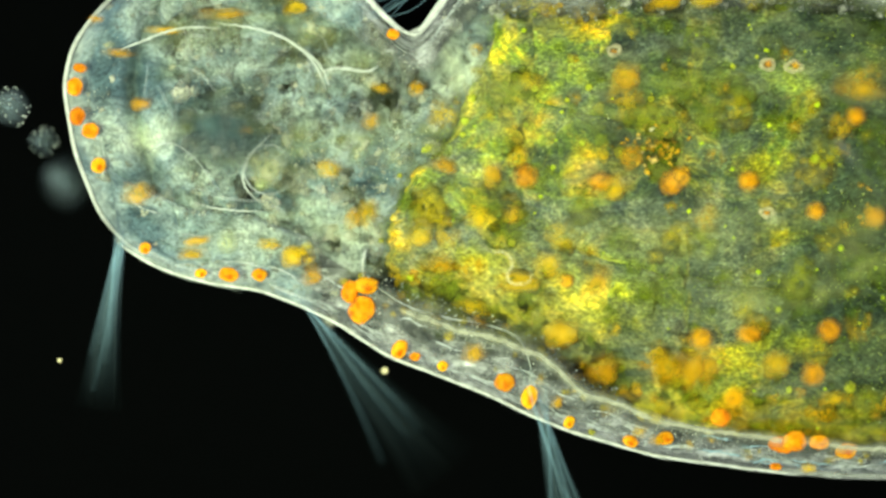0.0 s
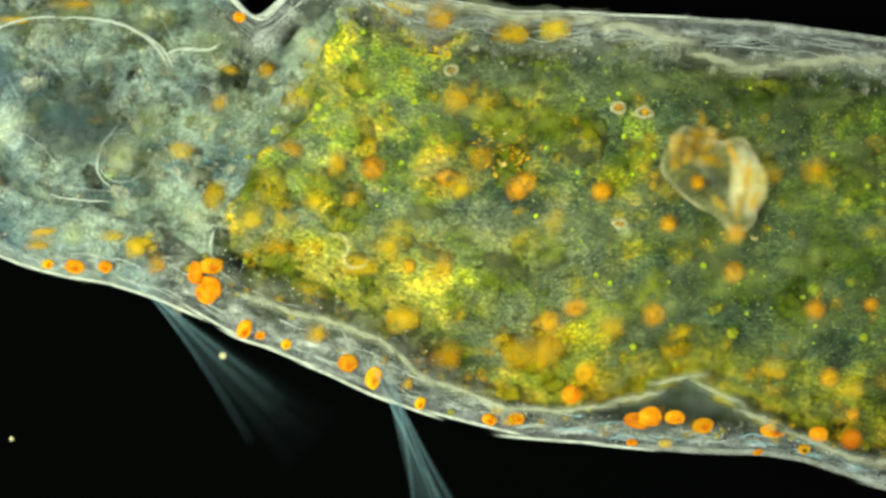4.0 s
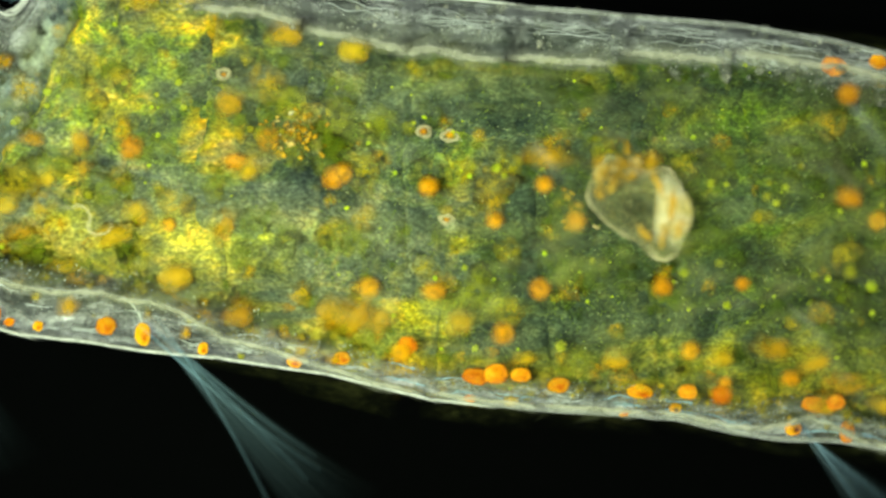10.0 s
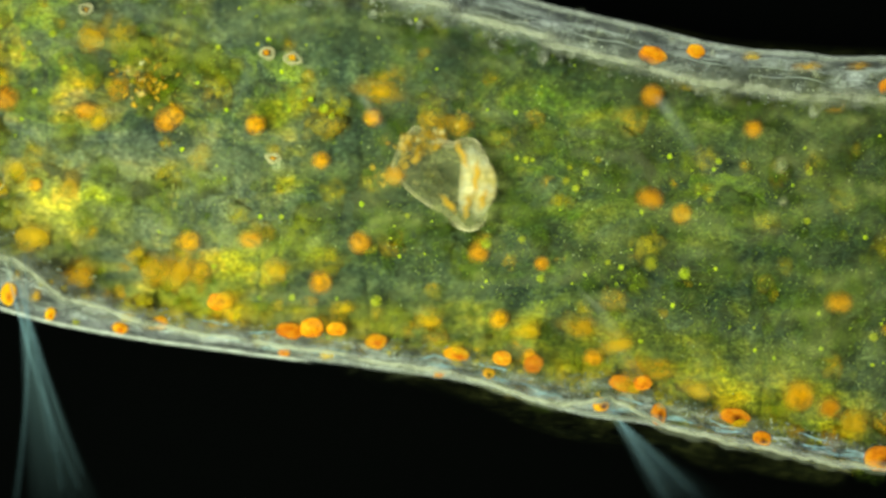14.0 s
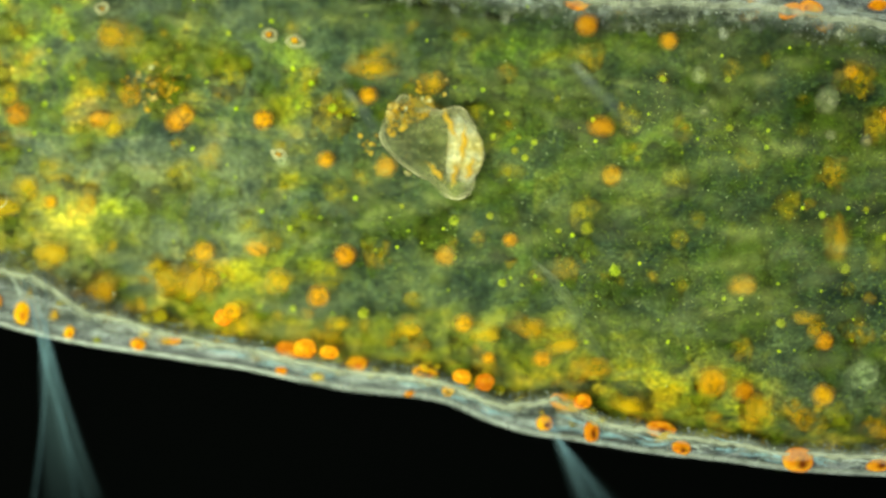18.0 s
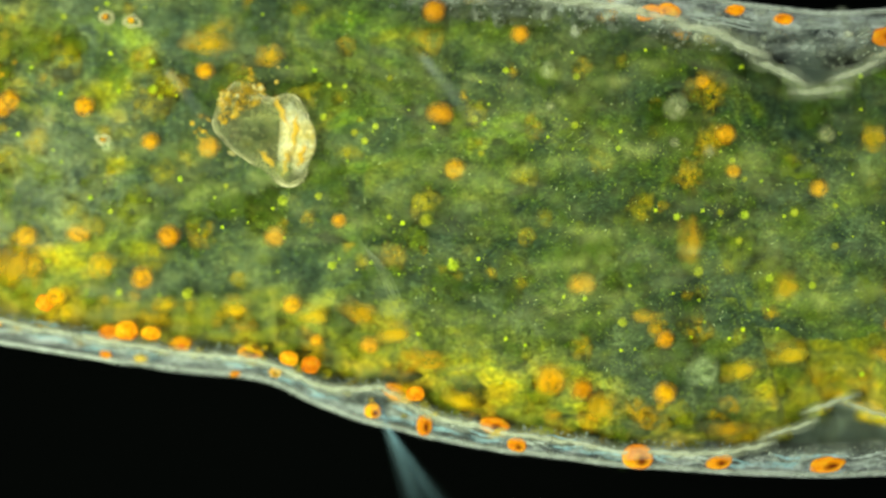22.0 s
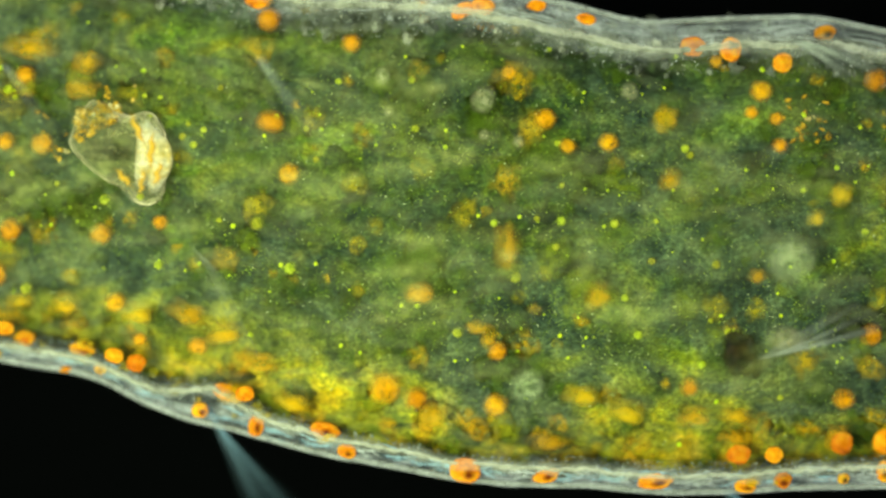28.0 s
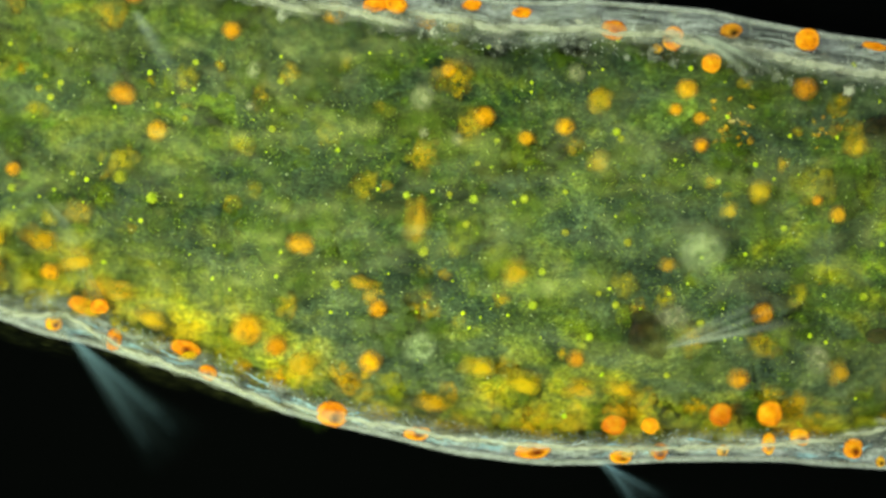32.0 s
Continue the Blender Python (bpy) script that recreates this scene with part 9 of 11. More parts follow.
    walk(backs[3000], shift(backs[3000], 3075, 294, (-6, 14, -1.1), (-5, 6, -1), (-3, -2, -0.9), (-6, -12, -0.7), (-9, -13, -0.5), (-14, -25, -0.3), (-10, -14, -0), (-5, -5, -0.1), (-2, -15, -0.4), (-4, -33, -0.6), (-5, -25, -1.2), (-5, -4, -1.8), (3, -3, -2.4), (10, -1, -2.4), (13, 0, -2.2), (12, 1, -1.6), (5, -22, -1), (-2, -40, -0.4), (-4, -30, -0.7), (-10, -4, -1.9), (-6, -3, -2.4), (-3, -9, -2.2), (0, -10, -1.6), (3, -11, -0.6), (-10, -40, 0.6), (-3, -44, 1.1), (-12, -24, -0.1), (-21, -24, -3.7), (-21, -31, -3.8), (-8, -24, -1.9), (-5, -23, -2.3), (-1, -27, -1), (6, -39, 0.5), (9, -26, 2.7), (11, -18, -0.5), (9, -19, -0.2), (3, -25, -1.2), (-3, -33, -2.1), (-10, -45, -3.5), (-20, -46, -3.7), (-33, -52, -1.1), (-78, -27, 5.1), (28, -11, 6.8), (-7, -14, 1.4), (-46, -34, -2.2), (-36, -12, -13.1), (-24, -36, -1.2), (-17, -48, 0.8), (35, -23, 1.3), (83, 39, 6.5), (41, 15, -0.9), (10, -28, 1.8), (1, -10, 2.8), (1, -5, 2.7), (0, -2, 1.7), (24, 17, 1.5)))
    walk(backs[3150], shift(backs[3150], 3225, 325, (-7, 17, -1), (-5, 9, -0.9), (-3, 1, -0.8), (-7, -10, -0.6), (-10, -12, -0.4), (-15, -25, -0.1), (-11, -15, 0.1), (-6, -5, 0), (-3, -15, -0.3), (-5, -31, -0.5), (-6, -23, -0.9), (-6, 0, -1.4), (2, 3, -1.9), (10, 5, -2), (12, 5, -1.8), (10, 4, -1.4), (3, -20, -0.7), (-3, -39, -0.2), (-3, -29, -0.5), (-9, 1, -1.6), (-4, 3, -2.2), (-1, -3, -2), (1, -5, -1.5), (1, -9, -0.7), (-13, -41, 0.3), (-6, -48, 1), (-12, -24, 0.2), (-15, -13, -3.5), (-15, -19, -3.7), (-3, -18, -1.7), (-1, -17, -1.9), (0, -24, -1.1), (1, -41, 0.2), (0, -34, 2.1), (2, -19, -0.1), (4, -19, -0.4), (0, -22, -1.4), (-5, -27, -2.3), (-12, -35, -3.7), (-24, -37, -3.4), (-39, -49, -2), (-61, -38, 4.2), (3, -27, 3.8), (-11, -17, 0.5), (-42, -25, -3.6), (-45, 9, -4.5), (-21, -31, -1.9), (-14, -45, -2.3), (36, -24, -0.8), (81, 24, 4.2), (47, 14, 2.3), (15, -40, 8), (7, -18, 3.7), (10, -12, 3.5), (13, -5, 2), (42, 12, 4.1)))
    walk(backs[3300], shift(backs[3300], 3375, 342, (-7, 19, -0.5), (-6, 10, -0.5), (-4, 2, -0.4), (-7, -9, -0.4), (-10, -11, -0.3), (-16, -24, -0.2), (-11, -15, -0.1), (-7, -5, -0.1), (-4, -14, -0.4), (-5, -30, -0.6), (-6, -20, -0.8), (-7, 3, -1), (1, 7, -1.2), (9, 9, -1.3), (10, 9, -1.2), (8, 7, -1), (1, -18, -0.7), (-4, -38, -0.6), (-3, -27, -0.8), (-9, 5, -1.2), (-2, 8, -1.5), (1, 2, -1.3), (1, -2, -1), (0, -8, -0.6), (-15, -42, -0.3), (-7, -49, -0.2), (-12, -23, -0.8), (-12, -4, -2.2), (-11, -11, -2.2), (1, -13, -1.3), (3, -12, -1.3), (0, -21, -0.7), (-3, -42, 0.1), (-8, -38, 0.8), (-5, -19, -0.4), (-1, -18, -0.7), (-2, -19, -1.3), (-6, -22, -1.9), (-14, -27, -2.7), (-27, -31, -2), (-42, -47, 0.1), (-45, -45, 2.2), (-17, -34, -0.1), (-16, -17, -0.5), (-35, -13, -4.1), (-44, 13, 1), (-17, -25, -1.9), (-8, -36, -3.7), (33, -24, 0.3), (65, 9, 7.6), (46, 6, 3.9), (20, -49, -1.3), (14, -24, 1.4), (20, -18, 1.9), (28, -9, 2), (52, -2, 6.8)))
    walk(middles[300], shift(middles[300], 375, 219, (30, 10, 8.2), (14, 18, 7), (-12, 13, -2), (-47, 0, -6.6), (-46, -15, -4), (-68, 11, -1.9), (5, 24, 5.3), (29, -4, 8.2), (-51, 4, 1.9), (-68, 18, -6.1), (-5, 8, 0.6), (46, 24, 3), (38, 40, 0.8), (19, 52, 0.5), (3, 42, -1.9), (-14, 26, -2.4), (-61, 3, -3.9), (-48, -14, -6.1), (-3, -24, -0.9), (19, -4, 2.1), (24, 6, 1.3), (19, 5, 1.8), (9, 6, 1.5), (-9, 11, -1.2), (-16, -35, 2.1), (-6, -44, 0.2), (-3, -16, -0.1), (3, 13, 0.4), (5, 12, 0.5), (7, 6, -0.7), (5, 5, -0.6), (-3, -8, 0.2), (-6, -33, 0.9), (-14, -36, 1), (-13, -16, 0.7), (-9, -9, 0.5), (-7, -3, 0.3), (-7, 1, 0.2), (-8, 2, 0.1), (-11, 2, -0.1), (-7, -12, -0.4), (10, -20, -0.5), (18, -11, -0.6), (31, 8, -0.7), (35, 20, -0.7), (36, 27, -0.7), (35, 14, -0.2), (31, 11, -0.3), (31, -12, -0.2), (21, -32, -0.1), (6, -12, -0), (-7, 0, 0.1), (-11, -3, 0.2), (-11, -6, 0.2), (-13, -9, 0.2), (-12, -23, 0.2)))
    walk(middles[450], shift(middles[450], 525, 255, (29, -7, 3.2), (12, 4, 5.2), (-6, 12, 3.4), (-30, 12, -4.1), (-32, -5, -4.5), (-66, 15, 0.4), (5, 5, 7.8), (27, -31, 9.4), (-64, -2, 2.3), (-107, 22, -2.2), (-4, -3, 2.6), (70, 9, 4.1), (46, 35, 3.1), (18, 46, 3.8), (-2, 45, -1.4), (-15, 41, -6.7), (-97, 19, -6.1), (-84, -7, -6.3), (-3, -32, -1.6), (38, -11, 0.8), (30, 4, 0.8), (18, 7, 1.7), (2, 8, 1.7), (-38, 22, -0.3), (-37, -44, 5.2), (-17, -44, -0.5), (4, -16, -0.6), (12, 12, 0.5), (9, 11, 0.8), (9, 8, -0.9), (5, 7, -1.1), (-6, -10, 0.5), (-14, -37, 2), (-20, -39, 1.1), (-17, -18, 0.6), (-12, -11, 0.4), (-9, -4, 0.4), (-9, 1, 0.1), (-10, 2, -0), (-12, 2, -0.1), (-8, -11, -0.4), (11, -19, -0.6), (22, -10, -0.8), (37, 10, -1), (43, 22, -1.1), (43, 29, -0.9), (39, 15, -0.3), (34, 12, -0.3), (33, -11, -0.3), (21, -32, -0.1), (6, -12, -0), (-8, 0, 0.1), (-12, -3, 0.2), (-13, -7, 0.3), (-15, -10, 0.4), (-14, -24, 0.3)))
    walk(middles[600], shift(middles[600], 675, 353, (25, -10, -2.2), (8, -1, -1.4), (2, 8, -1.3), (-10, 17, -3.8), (-15, 7, -6.6), (-58, 15, 0.7), (-2, -4, 1.4), (22, -40, -3.2), (-56, -14, 0.8), (-126, 17, 0.7), (-13, -16, 5.7), (80, -6, 4.9), (46, 24, 7.2), (16, 35, 5.2), (-4, 41, 4.5), (-18, 50, 1.5), (-109, 32, -2), (-114, -1, -0.7), (-5, -33, -3.5), (56, -8, -4.1), (37, 3, -0), (19, 7, 0.5), (0, 7, 0.9), (-55, 23, 4.1), (-66, -57, 8.5), (-34, -44, -1.9), (17, -17, -1.1), (26, 9, 0.8), (10, 11, 1.1), (10, 9, -0.9), (5, 9, -1.4), (-10, -11, 0.9), (-29, -46, 3.8), (-30, -43, 1.1), (-23, -20, 0.4), (-15, -12, 0.4), (-12, -5, 0.5), (-12, 0, 0.1), (-13, 2, -0.1), (-16, 1, -0.1), (-12, -12, -0.2), (10, -19, -0.6), (26, -8, -1), (46, 13, -1.4), (54, 25, -1.5), (54, 31, -1.1), (45, 16, -0.5), (39, 12, -0.3), (35, -12, -0.1), (21, -33, 0), (4, -13, 0.1), (-10, -2, 0.3), (-15, -5, 0.4), (-15, -9, 0.5), (-17, -12, 0.6), (-15, -25, 0.6)))
    walk(middles[750], shift(middles[750], 825, 338, (17, -7, -2.2), (3, 0, 0.3), (4, 8, 2.7), (2, 23, 0.5), (-2, 15, 0.3), (-27, 12, 4.6), (-13, -2, -2.4), (7, -28, -10), (-28, -10, -3.3), (-106, 10, 7.8), (-23, -22, -0), (64, -14, -1.7), (33, 12, 1), (10, 28, -0.2), (-10, 34, 1), (-25, 45, 3.8), (-84, 30, 4.3), (-124, -4, 5.1), (-13, -22, -7.3), (58, 2, -5.8), (32, 3, -1.1), (15, 7, -0.8), (2, 8, -2.5), (-51, 9, 8.4), (-97, -61, 8.7), (-53, -41, -3.3), (31, -15, -1.6), (41, 7, 0.9), (14, 10, 1.6), (10, 10, -0.3), (8, 10, -1.3), (-14, -8, 1.4), (-50, -55, 6), (-38, -45, 0.4), (-23, -20, -0.4), (-16, -13, 0.2), (-13, -6, 0.5), (-12, -1, -0.2), (-15, 1, -0.5), (-20, 1, -0.3), (-16, -12, 0.6), (9, -17, -0.6), (30, -5, -1.1), (58, 18, -1.8), (71, 31, -2), (69, 35, -1.3), (55, 17, -0.8), (45, 13, -0.2), (35, -12, 0.2), (19, -33, 0.2), (1, -14, 0.3), (-13, -2, 0.4), (-17, -6, 0.5), (-17, -10, 0.7), (-19, -14, 1), (-17, -27, 1)))
    walk(middles[900], shift(middles[900], 975, 363, (4, -9, -1.3), (2, -5, 1.9), (10, 1, 4.1), (16, 22, 2.1), (10, 11, 2.3), (13, 19, -2.6), (-14, 6, 0.5), (-8, -15, -9.4), (-7, -5, -1.9), (-70, 3, 5.2), (-34, -12, -6.8), (44, -9, -10.3), (22, 8, -2), (2, 24, 3), (-12, 25, 8.1), (-24, 38, 4.7), (-55, 20, 4.8), (-105, -9, 5.5), (-25, -8, -4.9), (42, 10, -4.3), (22, 7, -3.9), (13, 11, -4.8), (5, 12, -2.8), (-30, -1, -1.9), (-103, -54, -1.8), (-73, -36, -3.8), (33, -13, -1.3), (45, 3, 0.6), (14, 4, 1.8), (8, 8, 1.5), (7, 8, 1.7), (-14, -8, 1), (-75, -61, 2.5), (-44, -46, -2.1), (-17, -21, -0.7), (-12, -14, 0.1), (-11, -9, 0.5), (-12, -2, -0.4), (-18, 0, -0.7), (-28, -1, -0.7), (-25, -13, 0.2), (4, -15, -1.1), (32, -2, -1.1), (73, 23, -0.6), (90, 37, -0.5), (88, 38, 0.5), (68, 20, 0.1), (53, 13, 0.8), (33, -13, 0.4), (14, -34, -0.1), (-3, -15, 0), (-16, -4, 0.2), (-20, -8, 0.4), (-20, -13, 0.7), (-22, -17, 1.1), (-20, -31, 1.3)))
    walk(middles[1050], shift(middles[1050], 1125, 384, (-12, -15, 2), (-3, -12, 2.8), (19, -6, 1), (29, 19, 2.3), (18, 7, -1.1), (54, 32, -2.1), (-4, 11, 1.1), (-28, -7, -6.6), (1, -6, -1.1), (-29, 21, -1.5), (-40, 4, -3.8), (29, -1, -6.7), (10, 6, -0.6), (-10, 15, 5.2), (-17, 12, 4.4), (-20, 28, 2.9), (-31, 20, -1.9), (-73, 8, -2.2), (-30, 5, -1), (27, 13, 0.3), (13, 8, 0.5), (8, 11, -0.5), (4, 11, -1.4), (-11, 6, -9), (-76, -27, -13.3), (-81, -28, -2.5), (27, -11, -1.5), (45, 1, 0.2), (18, -1, 0.5), (5, 1, 3), (5, 4, 2.1), (-11, -9, -1.1), (-88, -52, -1.3), (-48, -42, -3.6), (-7, -21, -1.8), (-10, -14, -0.2), (-10, -10, -0), (-11, -1, -0.6), (-20, 1, -1.2), (-32, -1, -1.6), (-35, -16, 2.1), (-12, -11, -0.9), (28, 1, -1.6), (88, 28, -1.3), (109, 43, -1.2), (107, 40, 0.3), (83, 23, -0.7), (60, 12, 1), (25, -16, 1.4), (5, -35, 0.3), (-10, -16, 0.5), (-21, -6, 0.5), (-23, -9, 0.5), (-23, -15, 0.7), (-25, -21, 1.4), (-24, -36, 2.4)))
    walk(middles[1200], shift(middles[1200], 1275, 399, (-20, -18, 1), (-9, -19, 4.4), (22, -4, -3.9), (32, 16, 0.5), (19, 9, -2.5), (67, 31, -0.7), (-1, 9, 1.9), (-33, -1, 2.8), (2, -13, 3.5), (6, 39, -1.6), (-29, 16, -1.5), (18, 1, 1.5), (0, 2, 4.2), (-22, 3, 5.3), (-25, 3, 2.7), (-22, 14, 2.5), (-9, 31, -5.9), (-37, 37, -7.3), (-24, 10, 4.5), (20, 7, 4.6), (0, 2, 4), (0, 9, -1.7), (-5, 8, 0.7), (-8, 18, -6.2), (-31, 21, -17.3), (-72, -16, -2.2), (25, -9, 0.9), (47, 0, -0.3), (26, 1, -3.6), (7, 2, -2.4), (6, 3, -1.3), (-2, 0, -8.5), (-69, -26, -10.2), (-50, -32, -5.1), (-2, -17, -0.8), (-10, -13, -0.3), (-7, -8, -0.4), (-7, 3, 0.2), (-14, 5, -0.3), (-21, 4, -1.5), (-43, -16, -0.6), (-37, -5, -2), (16, 4, -2.1), (93, 31, -0.1), (117, 44, 0.8), (118, 38, 2.2), (94, 26, -0.3), (63, 9, 1.4), (9, -21, 1.6), (-8, -36, -0.6), (-20, -18, 0.1), (-26, -7, 0.4), (-26, -11, 0.4), (-24, -17, 0.5), (-28, -24, 1.1), (-29, -44, 2.9)))
    walk(middles[1350], shift(middles[1350], 1425, 417, (-20, -23, 5.5), (-13, -27, 4.4), (20, -4, 1.7), (27, 12, 1.1), (14, 7, 1.7), (59, 20, 2.3), (-12, 2, 1.6), (-18, 5, 4.9), (7, -17, -0.3), (41, 38, 1.8), (-4, 14, 8.2), (3, 3, 1.6), (-7, -1, 1.8), (-26, -13, 4), (-21, -11, 3.3), (-18, 7, 3.3), (9, 36, -0.3), (0, 47, 2.5), (-22, 3, 6.5), (11, 1, 0.2), (-6, 3, -4.8), (-7, 12, -1.2), (-10, 9, -2), (-6, 20, 0.6), (5, 56, -6.1), (-48, -6, 0.8), (11, -8, -1.7), (38, 2, -0.7), (25, 6, -1.2), (23, 11, -3.6), (22, 10, -3), (19, 16, -4.5), (-26, 8, -7.5), (-41, -20, -2.2), (3, -14, -0), (-3, -7, -1.4), (2, -3, -0.9), (4, 5, 1.2), (0, 9, 1.3), (1, 9, 0.1), (-38, -9, -3.8), (-59, -2, -0.7), (-5, 7, -2.3), (69, 25, 3.1), (94, 33, 7.3), (98, 27, 5.6), (82, 23, 1.7), (52, 3, 1.2), (-16, -28, 1.9), (-25, -36, -0.6), (-30, -20, 0.2), (-30, -9, 0.3), (-26, -12, 0.3), (-24, -17, -0), (-29, -26, 0.2), (-35, -52, 3.7)))
    walk(middles[1500], shift(middles[1500], 1575, 438, (-16, -30, 2.4), (-15, -30, -0.6), (15, -10, 2.1), (19, 8, 0.5), (7, -2, 5.5), (42, 4, 5.5), (-17, -4, 0.9), (-6, 5, 5), (15, -18, 0.2), (78, 28, 2.8), (21, 3, 5.5), (-16, 11, 0.1), (-11, 2, 1.6), (-14, -30, 3.2), (1, -28, 4.2), (-5, 13, 7.4), (30, 26, 5.4), (46, 33, 3.6), (-10, 2, 1.8), (5, 1, -3.2), (-1, 9, -1.8), (0, 13, 0.6), (0, 10, 0.1), (4, 17, -0.4), (30, 50, 7.8), (-12, 7, -2.1), (-8, 4, -8.7), (26, 5, -3.7), (21, 7, -1), (33, 11, 3.4), (34, 12, 2.2), (35, 19, 1.1), (9, 30, -4.3), (-28, -14, 0.3), (-3, -3, -7.5), (1, 2, -4.7), (10, 0, -0.8), (14, 6, 0.4), (12, 5, 3.3), (16, 8, 2.9), (-12, -4, 3), (-63, -2, 4.7), (-29, 4, 0.8), (14, 8, 7.1), (34, 10, 8.2), (42, 4, 8.1), (43, 8, 3.7), (27, -6, -0.5), (-45, -29, 0.1), (-46, -32, -1.1), (-40, -23, -0), (-30, -14, 0.5), (-22, -14, 0.3), (-20, -18, -0.6), (-26, -29, -0.9), (-43, -48, 2.5)))
    walk(middles[1650], shift(middles[1650], 1725, 467, (-13, -32, 1.4), (-13, -28, -0.8), (7, -18, 2.3), (11, -1, 2.9), (3, -16, 6.3), (20, -19, 8.8), (-9, -16, 5.4), (0, -4, 3), (21, -20, 1.7), (98, 11, 8.9), (40, 5, -2.2), (-27, 3, 9), (-10, -6, 6.7), (4, -41, 10.5), (16, -33, 6.3), (9, -10, 14.9), (48, -3, 17.2), (94, 17, 6.6), (12, -1, 3.6), (1, -6, 4.6), (4, -3, 8.7), (8, 1, 7.1), (11, -1, 5.2), (18, 9, 4.3), (56, 40, 6), (18, 25, -1.7), (-16, 22, -4.1), (21, 8, -5), (17, 7, -3.7), (21, 3, -1.7), (23, 5, -1.2), (30, 13, -0.3), (20, 38, -1.3), (-23, -2, -1.6), (-12, 7, -0.5), (-6, 7, -1), (6, 0, -2.3), (10, 3, -1.9), (12, -2, -2), (15, 3, -0.5), (10, -1, -0.3), (-42, 13, 0.7), (-40, 2, -0.8), (-23, -4, 0.7), (-8, 0, -1.9), (-1, -10, -1.2), (13, -3, -1.9), (10, -8, -4.6), (-53, -16, -4.3), (-65, -27, -0.3), (-45, -24, -1), (-24, -19, 0.4), (-13, -16, 0.4), (-11, -16, -1), (-15, -28, -2), (-49, -31, -1.9)))
    walk(middles[1800], shift(middles[1800], 1875, 502, (-12, -27, -2.3), (-9, -25, -2.6), (0, -21, -0.6), (1, -13, 1.9), (-1, -23, 1.8), (-1, -38, 2.5), (-2, -30, 5.3), (1, -11, 2.5), (19, -26, 2.7), (88, -8, 3.2), (45, 11, -0.2), (-35, -34, 18), (-14, -33, 14.9), (17, -42, 0.6), (18, -34, 6.9), (18, -30, -2.2), (57, -31, 5.1), (127, 6, 3), (40, -10, 2), (-10, -23, 4.5), (-7, -19, 1.1), (-1, -12, -0.5), (2, -13, 0.7), (14, -3, 1.4), (65, 39, 1.5), (31, 36, -1.1), (-19, 26, 4.8), (9, 6, 3.5), (7, 5, 1.1), (3, 0, -1), (5, 2, 0.5), (15, 8, 0.8), (24, 43, -1.9), (-16, 11, -2.4), (-12, 8, -0), (-10, 7, -1.5), (0, 5, -3.6), (2, 6, -4.3), (3, 4, -6), (8, 5, -2.6), (17, 10, -5), (-20, 26, -3.4), (-31, 4, 0.4), (-22, -5, -0.3), (-9, 2, -0.6), (-5, -4, -3.9), (11, 3, -4.1), (11, 4, -4.6), (-34, 8, -7.1), (-69, -19, -5.3), (-36, -18, -2.4), (-9, -15, -0.6), (3, -13, -0.6), (5, -12, 0.2), (3, -18, -2.4), (-39, -11, -6.7)))
    walk(middles[1950], shift(middles[1950], 2025, 528, (-12, -17, -4.7), (-9, -18, -3.7), (-5, -18, -2.1), (-5, -18, 0.7), (-6, -25, -0.4), (-11, -42, 0.1), (-5, -37, -0.6), (-1, -16, 1), (19, -27, 2.2), (62, -21, -1), (35, 1, 3.6), (-41, -74, 13), (-21, -69, 9.9), (19, -35, -1.2), (14, -38, 2.2), (19, -23, -5.9), (55, -37, -1.1), (130, 1, -0.9), (67, -8, -2.3), (-32, -36, 3.2), (-30, -25, 1.2), (-20, -17, 1.6), (-15, -19, 2.8), (0, -10, 2.1), (72, 40, 0), (45, 43, -2.9), (-17, 17, 3.8), (-10, -2, 2.4), (-7, -1, 4.1), (-9, -6, 4.1), (-9, -6, 3.8), (2, 2, 3.3), (35, 49, -3.2), (0, 21, -4.4), (-11, 10, -1.5), (-7, 12, -1.2), (-2, 11, -0.7), (0, 13, -0.7), (0, 12, 0.4), (3, 5, 1.4), (23, 25, -5.6), (1, 39, -5.7), (-20, 3, 1.6), (-15, -2, 0.3), (-3, 7, -1.4), (-1, 6, -1.7), (11, 13, -2.1), (13, 15, -2.3), (-12, 31, -5.8), (-54, 3, -9.4), (-22, -7, -2.8), (2, -11, -0.5), (13, -8, -0.7), (12, -7, -2.8), (14, -9, -1.8), (-20, 8, -7.6)))
